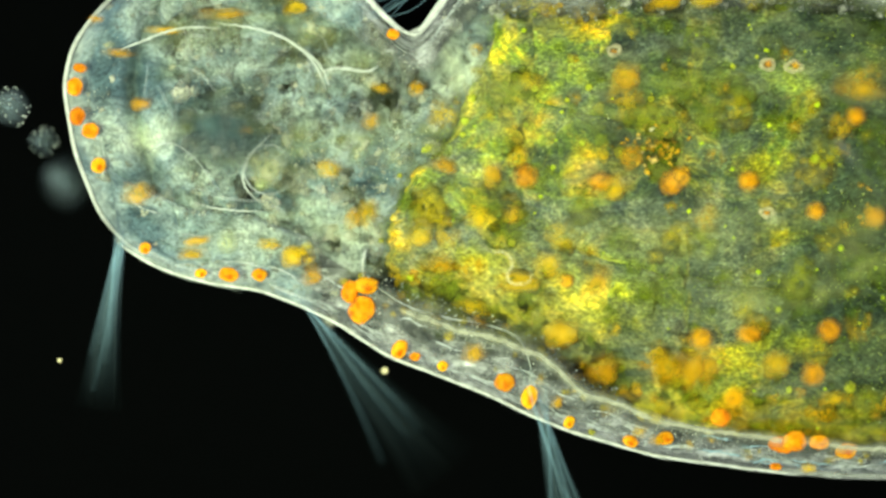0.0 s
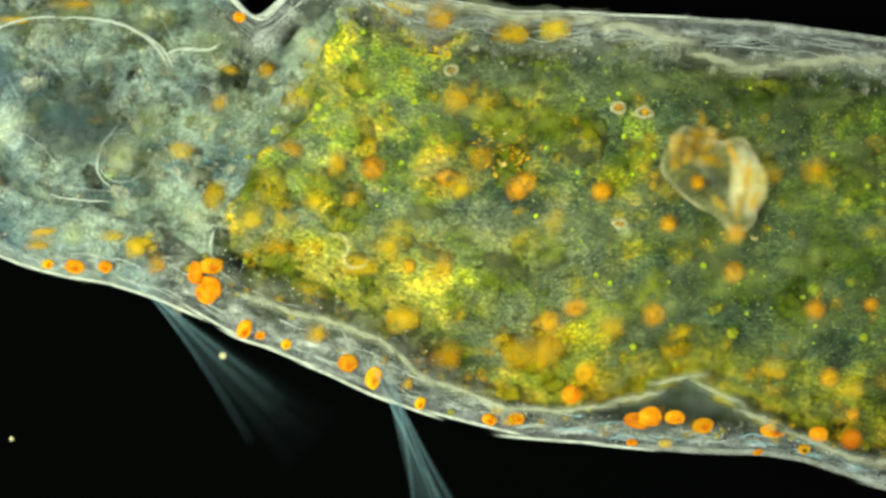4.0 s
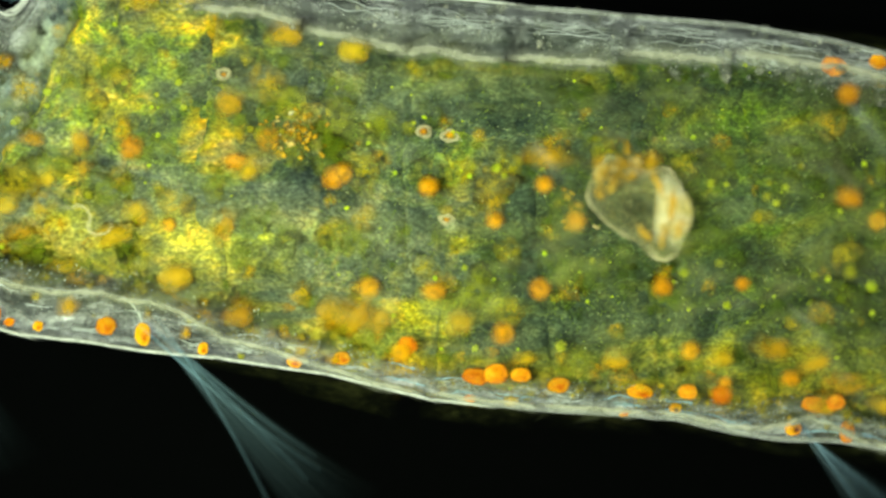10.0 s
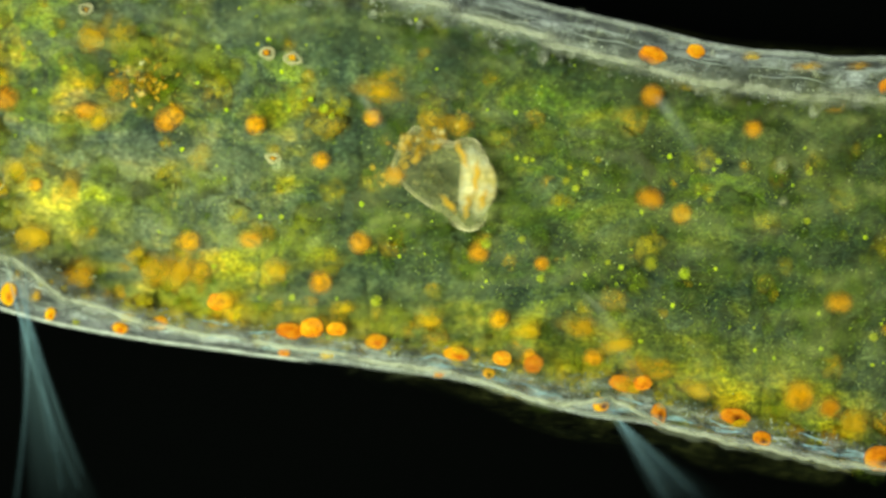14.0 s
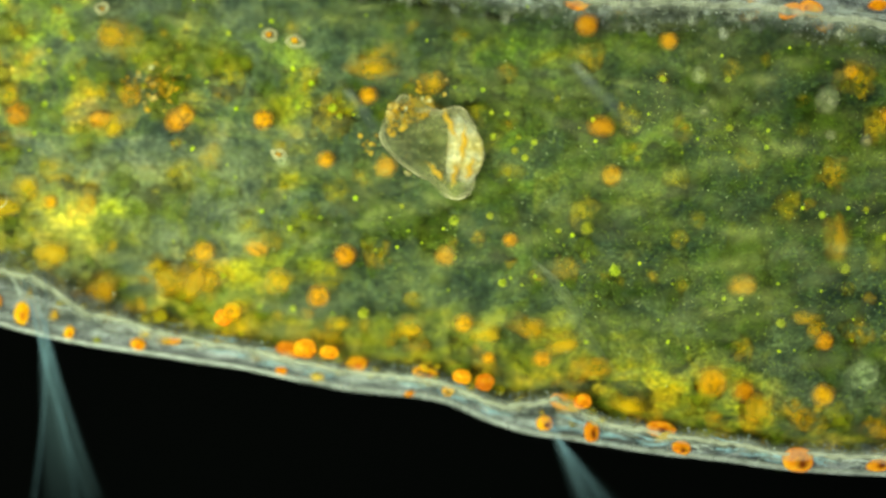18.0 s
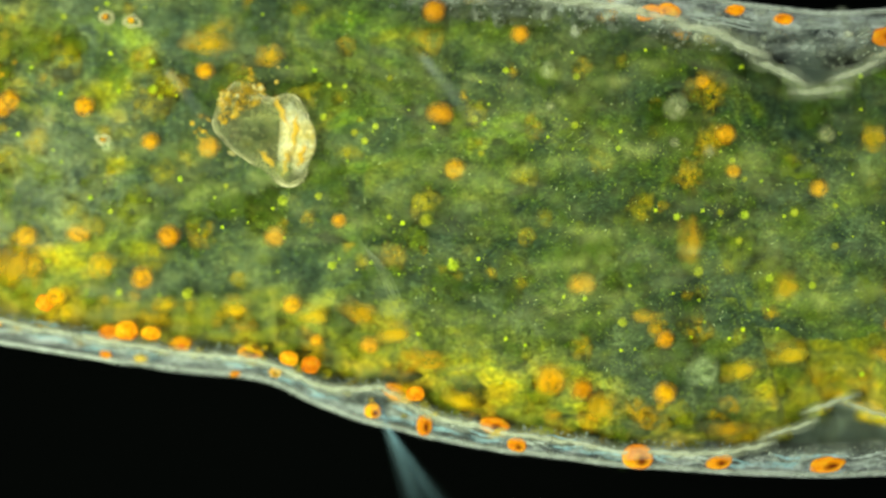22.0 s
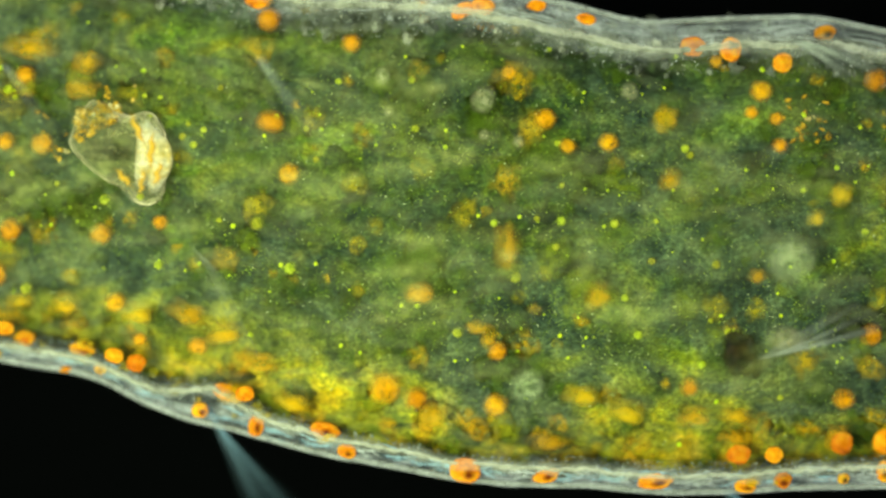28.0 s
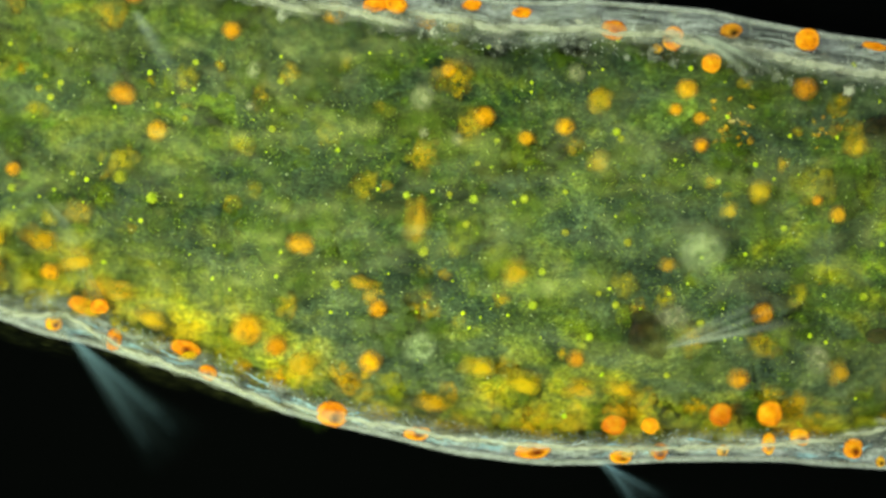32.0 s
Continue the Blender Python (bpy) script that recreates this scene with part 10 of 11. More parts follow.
    walk(middles[2100], shift(middles[2100], 2175, 548, (-12, -8, -2.3), (-10, -11, -1.7), (-7, -15, -0.8), (-9, -20, 0.4), (-11, -25, -0.1), (-15, -41, -1.1), (-9, -33, -2.8), (-4, -17, -0.5), (19, -21, 1.1), (35, -35, -1.1), (21, -17, 5.1), (-36, -84, -1.9), (-20, -82, -2.6), (13, -35, -1.8), (11, -38, -4.5), (18, -18, -3.3), (45, -38, -2.4), (105, -8, 5.2), (60, -11, 5.4), (-50, -55, 9.8), (-43, -39, 7.6), (-29, -32, 9.4), (-21, -30, 5.6), (1, -20, 5.6), (80, 41, 0.3), (68, 46, -0.1), (-6, 8, 3), (-27, -9, 4.3), (-25, -9, 3.8), (-26, -16, 5.6), (-24, -15, 5.1), (-12, -8, 5.6), (45, 47, 1.2), (19, 25, 0.8), (-5, 12, 0.9), (1, 14, 0.8), (0, 12, 0.7), (-1, 11, 3.1), (-4, 10, 2.8), (0, 4, 1.1), (25, 29, -0.4), (20, 48, -7.9), (-12, 1, -0.8), (-8, -2, -0.1), (-3, 7, 2.6), (-3, 7, 3.7), (2, 14, 4.1), (5, 18, 4.2), (2, 38, -0), (-30, 18, -2.6), (-10, 2, -1.9), (4, -1, -3.1), (13, 1, -3.6), (6, 2, -2.9), (12, -1, -2.4), (-3, 23, -8.8)))
    walk(middles[2250], shift(middles[2250], 2325, 577, (-13, -1, -3), (-12, -6, -2.2), (-10, -12, -1.5), (-12, -20, -0.6), (-14, -24, -1), (-19, -39, -1.3), (-13, -28, -1.4), (-7, -16, -0.7), (11, -20, 0.2), (14, -41, -0.9), (6, -34, 3.3), (-26, -66, -6.1), (-15, -67, -6.9), (10, -36, -3.8), (15, -34, -7.1), (22, -19, -4), (36, -37, -3.6), (70, -27, 4.7), (30, -27, 4.7), (-51, -63, 1), (-43, -47, 1.2), (-30, -45, 1.7), (-22, -36, 1.3), (6, -26, 0.7), (70, 27, 6.9), (74, 23, 8.9), (8, -1, 3.8), (-49, -15, 2.5), (-44, -12, 1.5), (-40, -25, 4.3), (-38, -26, 5.4), (-28, -18, 5.3), (48, 31, 5.7), (42, 16, 4.4), (8, 5, 5), (13, 10, 3.9), (4, 10, 2.8), (-7, 5, 3.6), (-8, 5, 4.4), (-2, 2, 3.2), (23, 17, 3.8), (37, 40, 1.7), (4, 1, 1.5), (-6, -2, -1.6), (-12, -1, 5.1), (-14, 0, 5.7), (-15, 9, 4.9), (-11, 10, 6.2), (8, 26, 5), (-16, 11, 3.2), (-6, 5, 3), (7, 9, -1.9), (9, 11, -3.2), (1, 9, -2.5), (7, 9, -3.7), (14, 26, -1)))
    walk(middles[2400], shift(middles[2400], 2475, 606, (-15, 5, -1.7), (-14, -2, -1.3), (-12, -9, -1), (-15, -19, -0.7), (-17, -22, -1), (-21, -36, -1.4), (-15, -24, -1.8), (-10, -14, -1.1), (2, -22, -0.3), (1, -41, -0.9), (-5, -39, -0.4), (-17, -46, -6.2), (-10, -48, -6), (8, -33, -4), (18, -30, -4.8), (25, -19, -3.1), (28, -37, -2.5), (32, -42, -0.4), (13, -35, -0), (-41, -47, -2.9), (-36, -39, -1.6), (-26, -39, -1.9), (-17, -30, -0.9), (8, -20, -0.2), (43, -2, 7.4), (56, -8, 9.5), (10, -15, 4.3), (-66, -27, 7.8), (-52, -22, 8.4), (-42, -32, 2.1), (-39, -39, 4.8), (-33, -26, 2.1), (48, 8, 8.9), (59, 7, 5), (23, -1, 3.7), (21, -1, 3.9), (7, 2, 5), (-10, -5, 3.9), (-7, -6, 3.2), (-3, -6, 2.9), (26, 9, 0.4), (52, 27, 5.9), (12, -5, 3.4), (-13, -8, 1.4), (-24, -14, 1.8), (-24, -9, 3.8), (-29, -1, 4.6), (-21, -1, 3.2), (11, 17, 1.8), (-5, 6, 2.1), (-3, 6, 2.4), (8, 11, 0.5), (-1, 13, -0.3), (-7, 11, -0.1), (1, 10, 1), (27, 24, -1.7)))
    walk(middles[2550], shift(middles[2550], 2625, 627, (-17, 9, -1.8), (-16, 2, -1.5), (-14, -6, -1.2), (-17, -17, -1), (-19, -20, -1.1), (-23, -33, -1), (-18, -22, -0.7), (-13, -13, -0.7), (-5, -22, -0.3), (-7, -40, -0.6), (-11, -38, -1.1), (-14, -30, -5.3), (-7, -31, -5.9), (5, -23, -4.4), (14, -19, -4.6), (18, -14, -3), (15, -33, -1.9), (10, -46, 0.6), (1, -38, 0.6), (-30, -29, -4.5), (-28, -26, -3.7), (-21, -28, -3.4), (-11, -22, -2.3), (7, -16, -1), (17, -25, 5.9), (29, -30, 8), (0, -24, 0.7), (-61, -40, 1.6), (-49, -37, 1.8), (-35, -33, -1.2), (-33, -41, -1.8), (-24, -28, -0), (40, -13, 8.3), (56, 4, 1.6), (27, -2, 1.8), (19, -11, 2.8), (4, -4, 4.8), (-13, -13, 4.8), (-6, -17, 3.2), (-8, -15, 5.2), (26, 4, 1.9), (54, 13, 5.1), (13, -10, 1), (-17, -13, 0.1), (-27, -16, -2.6), (-20, -16, 0.7), (-30, -10, 3.1), (-20, -2, -2.8), (22, 15, 0), (14, 7, -0.1), (9, 11, -2), (4, 9, 0.6), (-13, 10, 1.5), (-17, 5, 3.4), (-7, 4, 3.3), (32, 21, 3.2)))
    walk(middles[2700], shift(middles[2700], 2775, 637, (-19, 13, -1), (-17, 5, -0.9), (-15, -4, -0.8), (-18, -15, -0.8), (-21, -17, -0.8), (-25, -30, -0.8), (-20, -20, -0.6), (-15, -11, -0.6), (-10, -21, -0.5), (-12, -39, -0.8), (-15, -35, -1.8), (-14, -17, -3.8), (-6, -17, -4.2), (3, -13, -3.4), (9, -10, -3), (10, -8, -2.1), (5, -30, -1.4), (-2, -46, -0.7), (-7, -38, -1.1), (-23, -18, -3.4), (-21, -16, -3.2), (-16, -19, -2.9), (-8, -17, -1.8), (3, -14, -0.3), (0, -36, 3.2), (8, -42, 3.2), (-11, -27, 0.4), (-48, -37, -3.4), (-41, -37, -3.1), (-24, -29, -1.9), (-21, -34, -3.2), (-13, -27, -0.3), (25, -28, 3.8), (38, -5, 5.1), (22, -9, 3.1), (14, -17, 2.1), (0, -8, 1.8), (-15, -19, 1.8), (-7, -30, 5.6), (-18, -27, 4.4), (12, -11, 9.3), (19, 0, 7.8), (23, -8, 1.1), (-16, -14, 1.5), (-30, -14, 0.6), (-19, -18, -3.4), (-28, -15, -0.4), (-17, -7, 4.7), (37, 9, 3.8), (42, 5, 0.1), (29, 12, -2.7), (-2, 6, 0.3), (-21, 3, 4.1), (-22, 0, 2.9), (-12, 2, 2.8), (33, 21, 0.8)))
    walk(middles[2850], shift(middles[2850], 2925, 642, (-21, 15, -0.8), (-19, 7, -0.8), (-17, -2, -0.7), (-20, -13, -0.7), (-23, -16, -0.7), (-27, -29, -0.5), (-22, -19, -0.3), (-18, -10, -0.4), (-14, -20, -0.5), (-15, -37, -0.8), (-16, -31, -1.5), (-16, -9, -2.5), (-7, -8, -3.1), (0, -5, -2.8), (5, -3, -2.4), (4, -3, -1.8), (-2, -27, -1.2), (-9, -45, -0.5), (-11, -36, -0.9), (-20, -10, -2.7), (-17, -7, -2.9), (-13, -12, -2.5), (-7, -12, -1.8), (-1, -13, -0.6), (-11, -42, 1.3), (-4, -48, 1.7), (-17, -28, 0.4), (-36, -26, -4.5), (-34, -27, -3.8), (-18, -23, -2.1), (-15, -25, -3), (-8, -26, -0.9), (11, -35, 1.6), (19, -20, 4.7), (15, -19, 0.9), (8, -20, 0.7), (-3, -16, -0.2), (-13, -25, -0.6), (-11, -39, 1.1), (-25, -34, 0.4), (-12, -30, 7.4), (-38, -15, 7.2), (40, -5, 3.2), (-19, -16, 1.7), (-38, -18, 4.6), (-31, -14, -5.8), (-25, -21, -0.2), (-15, -24, 4.2), (48, -10, 7.5), (72, 4, 0.3), (44, 9, -0.4), (-9, -3, 3.3), (-25, -1, -0.1), (-24, 1, -0.8), (-15, 4, 0.1), (35, 28, 1.2)))
    walk(middles[3000], shift(middles[3000], 3075, 660, (-22, 17, -0.7), (-21, 8, -0.6), (-19, 0, -0.6), (-22, -12, -0.6), (-24, -14, -0.5), (-29, -28, -0.3), (-24, -18, -0.2), (-20, -9, -0.2), (-16, -19, -0.5), (-17, -35, -0.7), (-18, -27, -1.3), (-18, -4, -1.7), (-9, -1, -2.1), (-2, 1, -2.1), (1, 2, -1.8), (0, 1, -1.4), (-7, -24, -1.1), (-12, -44, -0.8), (-13, -34, -1), (-19, -3, -1.8), (-14, 0, -2.1), (-11, -5, -1.8), (-8, -8, -1.3), (-5, -12, -0.6), (-18, -45, 0.1), (-12, -51, 0.1), (-21, -28, -1), (-29, -14, -2.9), (-29, -18, -2.7), (-14, -17, -1.7), (-11, -18, -2.1), (-7, -23, -0.8), (1, -39, 0.6), (4, -31, 1.9), (5, -22, -1), (1, -20, -0.4), (-5, -21, -1.1), (-12, -26, -1.7), (-16, -36, -2.8), (-27, -34, -2.7), (-32, -38, 1.2), (-65, -28, 4), (35, -13, 4.6), (-22, -19, 0.9), (-44, -18, -2), (-47, 1, -10.3), (-24, -24, -0.6), (-15, -34, 1.8), (44, -24, 2.1), (84, 0, 4.6), (53, 10, -1.8), (-12, -12, 1.3), (-21, -3, 2.1), (-18, 0, 2.4), (-8, 3, 1.8), (48, 28, 2.2)))
    walk(middles[3150], shift(middles[3150], 3225, 687, (-24, 18, -0.6), (-22, 10, -0.6), (-20, 1, -0.5), (-23, -11, -0.5), (-26, -13, -0.4), (-31, -27, -0.2), (-26, -18, -0.1), (-22, -9, -0.1), (-19, -18, -0.4), (-19, -34, -0.6), (-20, -24, -1), (-20, 0, -1.2), (-11, 3, -1.6), (-4, 5, -1.6), (-2, 6, -1.5), (-3, 4, -1.2), (-10, -22, -0.8), (-15, -43, -0.6), (-14, -31, -0.8), (-20, 1, -1.4), (-14, 5, -1.7), (-10, -1, -1.6), (-9, -5, -1.2), (-9, -11, -0.6), (-22, -45, -0.2), (-16, -52, -0), (-22, -26, -0.6), (-25, -6, -2.7), (-25, -10, -2.5), (-11, -12, -1.4), (-8, -12, -1.6), (-7, -21, -0.9), (-6, -41, 0.1), (-7, -37, 1.2), (-5, -21, -0.7), (-5, -20, -0.7), (-9, -20, -1.3), (-13, -23, -2), (-20, -28, -3), (-31, -28, -2.5), (-42, -39, -0.2), (-57, -37, 3.3), (8, -25, 1.3), (-24, -19, -0), (-42, -11, -3.4), (-56, 17, -1.9), (-22, -20, -1.4), (-14, -31, -1.5), (33, -25, -0.1), (74, -9, 2.5), (57, 9, 1.7), (-10, -23, 7.4), (-14, -9, 2.9), (-6, -7, 3.3), (7, 1, 2.2), (63, 20, 5.2)))
    walk(middles[3300], shift(middles[3300], 3375, 704, (-26, 19, -0.3), (-24, 11, -0.3), (-22, 2, -0.3), (-25, -10, -0.3), (-28, -13, -0.3), (-32, -27, -0.2), (-28, -18, -0.1), (-24, -9, -0.2), (-20, -17, -0.4), (-21, -32, -0.6), (-21, -22, -0.8), (-22, 2, -0.9), (-13, 7, -1.1), (-6, 9, -1.2), (-4, 9, -1.1), (-6, 6, -0.9), (-13, -21, -0.8), (-17, -41, -0.7), (-15, -29, -0.9), (-21, 4, -1.1), (-14, 9, -1.3), (-11, 3, -1.1), (-10, -2, -0.9), (-11, -10, -0.5), (-26, -45, -0.5), (-18, -52, -0.6), (-22, -24, -1), (-23, 0, -1.9), (-22, -3, -1.7), (-9, -9, -1.1), (-6, -8, -1.2), (-9, -19, -0.6), (-11, -41, 0), (-16, -40, 0.5), (-14, -21, -0.6), (-11, -19, -0.8), (-12, -17, -1.2), (-16, -18, -1.8), (-23, -21, -2.4), (-34, -24, -1.6), (-47, -40, 0.6), (-46, -43, 2), (-20, -33, -0.7), (-24, -16, -0.7), (-38, -3, -3.6), (-51, 21, 1.5), (-18, -14, -1.3), (-9, -24, -2.4), (28, -25, 0.2), (55, -15, 3.8), (51, 3, 3.8), (-3, -33, 1.6), (-6, -15, 1.8), (5, -13, 1.9), (22, -4, 1.8), (67, 2, 6)))
    # gut pieces ride with the rings beside them and draw in where a wave of contraction passes
    waves = {
        1: [[(2.5, 2000, 0), (3.0, 1859, 65), (3.5, 1584, 125), (5.5, 1200, 0)],
            [(6.5, 1900, 0), (7.0, 1870, 50), (7.5, 1900, 120), (8.0, 1748, 185), (8.5, 1471, 140), (9.0, 1309, 160), (9.5, 1010, 45), (10.0, 900, 0)],
            [(21.0, 2830, 0), (21.5, 2760, 40), (22.0, 2688, 105), (22.5, 2216, 130), (23.0, 1874, 115), (23.5, 1457, 110), (24.0, 1200, 0)],
            [(24.0, 3180, 0), (24.5, 3022, 65), (25.0, 2869, 110), (25.5, 2643, 80), (27.5, 1534, 140), (28.0, 1380, 0)],
            [(28.0, 3100, 0), (28.5, 3020, 40), (29.0, 2943, 85), (29.5, 2643, 60), (30.0, 2353, 115), (30.5, 2013, 125), (31.0, 1841, 195), (31.5, 1757, 100), (32.0, 1600, 30)],
            [(29.0, 3400, 0), (29.5, 3300, 60), (30.0, 3250, 100), (30.5, 3280, 125), (31.0, 3275, 110), (31.5, 3260, 105), (32.0, 3260, 60)]],
        -1: [[(2.5, 2000, 0), (3.0, 1900, 20), (3.5, 1730, 60), (5.5, 1200, 0)],
             [(6.5, 2200, 0), (7.0, 2080, 30), (7.5, 2000, 85), (8.0, 1835, 95), (8.5, 1608, 100), (9.0, 1370, 40), (9.5, 1040, 30), (10.0, 900, 0)],
             [(21.0, 2790, 0), (21.5, 2733, 40), (22.0, 2656, 85), (22.5, 2301, 82), (23.0, 2038, 64), (23.5, 1700, 30), (24.0, 1400, 0)],
             [(24.0, 3180, 0), (24.5, 3040, 40), (25.0, 2919, 85), (25.5, 2675, 115), (27.5, 2100, 40), (28.0, 1800, 0)],
             [(28.5, 2840, 0), (29.0, 2790, 30), (29.5, 2747, 100), (30.0, 2523, 45), (30.5, 2200, 30), (31.0, 1900, 0)]]}

    def pinch(x, t, side):
        """How far the gut is drawn in at x, and its slope."""
        best, slope = 0.0, 0.0
        for w in waves[side]:
            ts = [r[0] for r in w]
            if not ts[0] <= t <= ts[-1]:
                continue
            c, a = np.interp(t, ts, [r[1] for r in w]), np.interp(t, ts, [r[2] for r in w])
            g = float(a * math.exp(-abs((x - c) / 120) ** 1.6))
            if g > best:
                best = g
                slope = float(a * math.exp(-abs((x + 8 - c) / 120) ** 1.6) - a * math.exp(-abs((x - 8 - c) / 120) ** 1.6)) / 16
        return best, slope

    slips = {}

    def slip(x0, *rows):
        """Rows for the upper gut pieces over x0: how far they slip past the ring above them, in millimetres."""
        slips[x0] = dict(zip(TIMES, rows))

    slip(750, (5, -6), (2, -4), (-1, 4), (-2, 6), (-5, 3), (-2, 10), (4, -2), (-1, -10), (-7, 1), (-11, 9), (7, -3), (0, -18), (5, -6), (8, 0), (-1, 2), (-4, 8), (-13, 8), (-5, 1), (6, -11), (9, -6), (3, -2), (1, 4), (-4, 4), (-19, 12), (-1, 0), (0, 0), (3, -2), (2, -1), (-1, 1), (0, 0), (0, 0), (0, 0), (0, 0), (0, 0), (1, 0), (1, 0), (0, 0), (0, 0), (0, 0), (-1, 0), (0, 0), (0, 0), (0, 0), (0, 0), (0, 0), (0, 0), (0, 0), (0, 0), (0, 0), (0, 0), (0, 0), (0, 0), (0, 0), (0, 0), (0, 0), (0, 0))
    slip(900, (11, -11), (3, -7), (-4, 6), (-2, 7), (-8, 2), (-6, 23), (5, 1), (0, -22), (-14, -3), (-16, 27), (5, -1), (2, -26), (5, -10), (9, 0), (-4, 4), (-9, 12), (-16, 11), (-10, 16), (10, -9), (13, -10), (5, -6), (2, 0), (-5, 1), (-18, 14), (-5, 15), (1, 0), (8, -5), (6, -4), (2, -1), (-3, -1), (-3, -1), (-3, 4), (-1, 2), (3, -1), (5, -1), (4, 0), (3, 0), (2, -2), (-1, -2), (-4, -2), (0, 0), (0, 0), (0, 0), (0, 0), (0, 0), (0, 0), (0, 0), (0, 0), (0, 0), (0, 0), (0, 0), (0, 0), (0, 0), (0, 0), (0, 0), (0, 0))
    slip(1050, (13, -17), (3, -10), (-6, 5), (-1, 9), (-11, -1), (-5, 32), (6, 6), (4, -33), (-17, -7), (-18, 43), (4, -1), (5, -30), (5, -11), (9, -2), (-5, 3), (-11, 16), (-15, 15), (-19, 38), (15, -6), (13, -14), (1, -11), (0, -5), (-6, -2), (-11, 11), (-6, 29), (1, 2), (14, -8), (11, -8), (7, -5), (-6, -1), (-5, -3), (-5, 8), (-2, 11), (9, -2), (17, -3), (11, 0), (8, -1), (6, -4), (-2, -5), (-11, -5), (0, 0), (2, 0), (0, 0), (0, 0), (0, 0), (0, 0), (0, 0), (0, 0), (0, 0), (0, 0), (0, 0), (0, 0), (0, 0), (0, 0), (0, 0), (0, 0))
    slip(1200, (11, -19), (0, -11), (-5, 3), (1, 9), (-9, -3), (2, 33), (3, 10), (5, -33), (-16, -9), (-17, 45), (4, 0), (12, -31), (6, -12), (7, -4), (-5, 1), (-10, 18), (-17, 16), (-22, 47), (18, -2), (8, -17), (-8, -13), (-3, -9), (-7, -5), (-6, 7), (-5, 34), (0, 5), (17, -9), (14, -11), (10, -8), (-7, -2), (-6, -3), (-5, 10), (0, 22), (11, -3), (24, -5), (13, -1), (9, -2), (7, -6), (-3, -7), (-14, -6), (1, 1), (0, 1), (0, 0), (0, 0), (0, 0), (0, 0), (0, 0), (0, 0), (0, 0), (0, 0), (0, 0), (0, 0), (0, 0), (0, 0), (0, 0), (0, 0))
    slip(1350, (8, -19), (-3, -10), (-4, 1), (2, 8), (-7, -4), (8, 30), (-2, 14), (2, -20), (-12, -9), (-16, 40), (7, 1), (18, -32), (7, -14), (6, -7), (-6, 1), (-5, 15), (-19, 17), (-22, 49), (18, -1), (3, -18), (-15, -14), (-6, -12), (-10, -7), (-5, 5), (-4, 35), (-1, 7), (18, -8), (14, -12), (10, -9), (-7, -3), (-6, -4), (-5, 11), (3, 24), (9, -1), (18, -5), (10, -1), (7, -2), (6, -5), (-2, -7), (-11, -7), (2, 4), (-6, 3), (0, 0), (0, 0), (0, 0), (0, 0), (0, 0), (0, 0), (0, 0), (0, 0), (0, 0), (0, 0), (0, 0), (0, 0), (0, 0), (0, 0))
    slip(1500, (5, -16), (-4, -8), (-1, 0), (3, 7), (-5, -4), (11, 21), (-6, 13), (0, -5), (-9, -9), (-12, 30), (9, 3), (21, -28), (7, -12), (4, -6), (-5, 3), (-1, 8), (-16, 16), (-19, 46), (16, -2), (0, -16), (-16, -13), (-8, -13), (-10, -8), (-4, 3), (-2, 31), (-4, 9), (15, -6), (12, -10), (9, -8), (-6, -3), (-5, -4), (-2, 8), (2, 18), (3, 3), (10, -3), (4, -1), (3, -2), (3, -4), (-1, -6), (-4, -6), (2, 6), (-8, 5), (1, 0), (0, 0), (0, 0), (0, 0), (1, 0), (0, -1), (0, 0), (0, 1), (0, 0), (0, 0), (0, 0), (0, 0), (0, 0), (0, 1))
    slip(1650, (2, -9), (-3, -4), (0, -1), (2, 4), (-3, -3), (6, 9), (-5, 7), (0, -1), (-8, -11), (0, 18), (0, 5), (15, -18), (6, -4), (2, 4), (1, 8), (-2, 12), (-10, 10), (-11, 26), (5, 4), (1, -14), (-8, -12), (-5, -11), (-5, -9), (-2, -4), (4, 21), (-10, 17), (8, -2), (7, -11), (6, -9), (-1, -3), (-1, -4), (5, 0), (-6, 14), (-4, 13), (8, 0), (0, 1), (-1, -3), (-1, -5), (1, -8), (3, -8), (-2, 7), (-7, 17), (1, -2), (-1, -2), (-1, -3), (0, -3), (5, -4), (3, -5), (-3, 5), (-2, 7), (0, 0), (-1, -4), (-1, -2), (-1, -3), (0, -4), (-2, 12))
    slip(1800, (0, -2), (-1, -1), (0, 0), (0, 1), (-1, -1), (1, 1), (-1, 1), (0, 0), (-8, -14), (8, 14), (-7, 6), (12, -13), (5, 1), (1, 12), (4, 11), (-6, 17), (-8, 8), (-1, 13), (-8, 11), (8, -17), (-5, -15), (-5, -11), (-5, -10), (-4, -8), (10, 19), (-14, 27), (6, 4), (8, -14), (6, -11), (4, -5), (3, -5), (8, -6), (-10, 17), (-6, 17), (8, 1), (-1, 1), (-1, -4), (-2, -5), (2, -9), (5, -9), (-4, 9), (-7, 28), (1, -2), (-2, -3), (-2, -4), (1, -6), (10, -8), (5, -10), (-5, 10), (-3, 13), (1, 0), (-2, -7), (-2, -3), (-2, -5), (0, -8), (-4, 25))
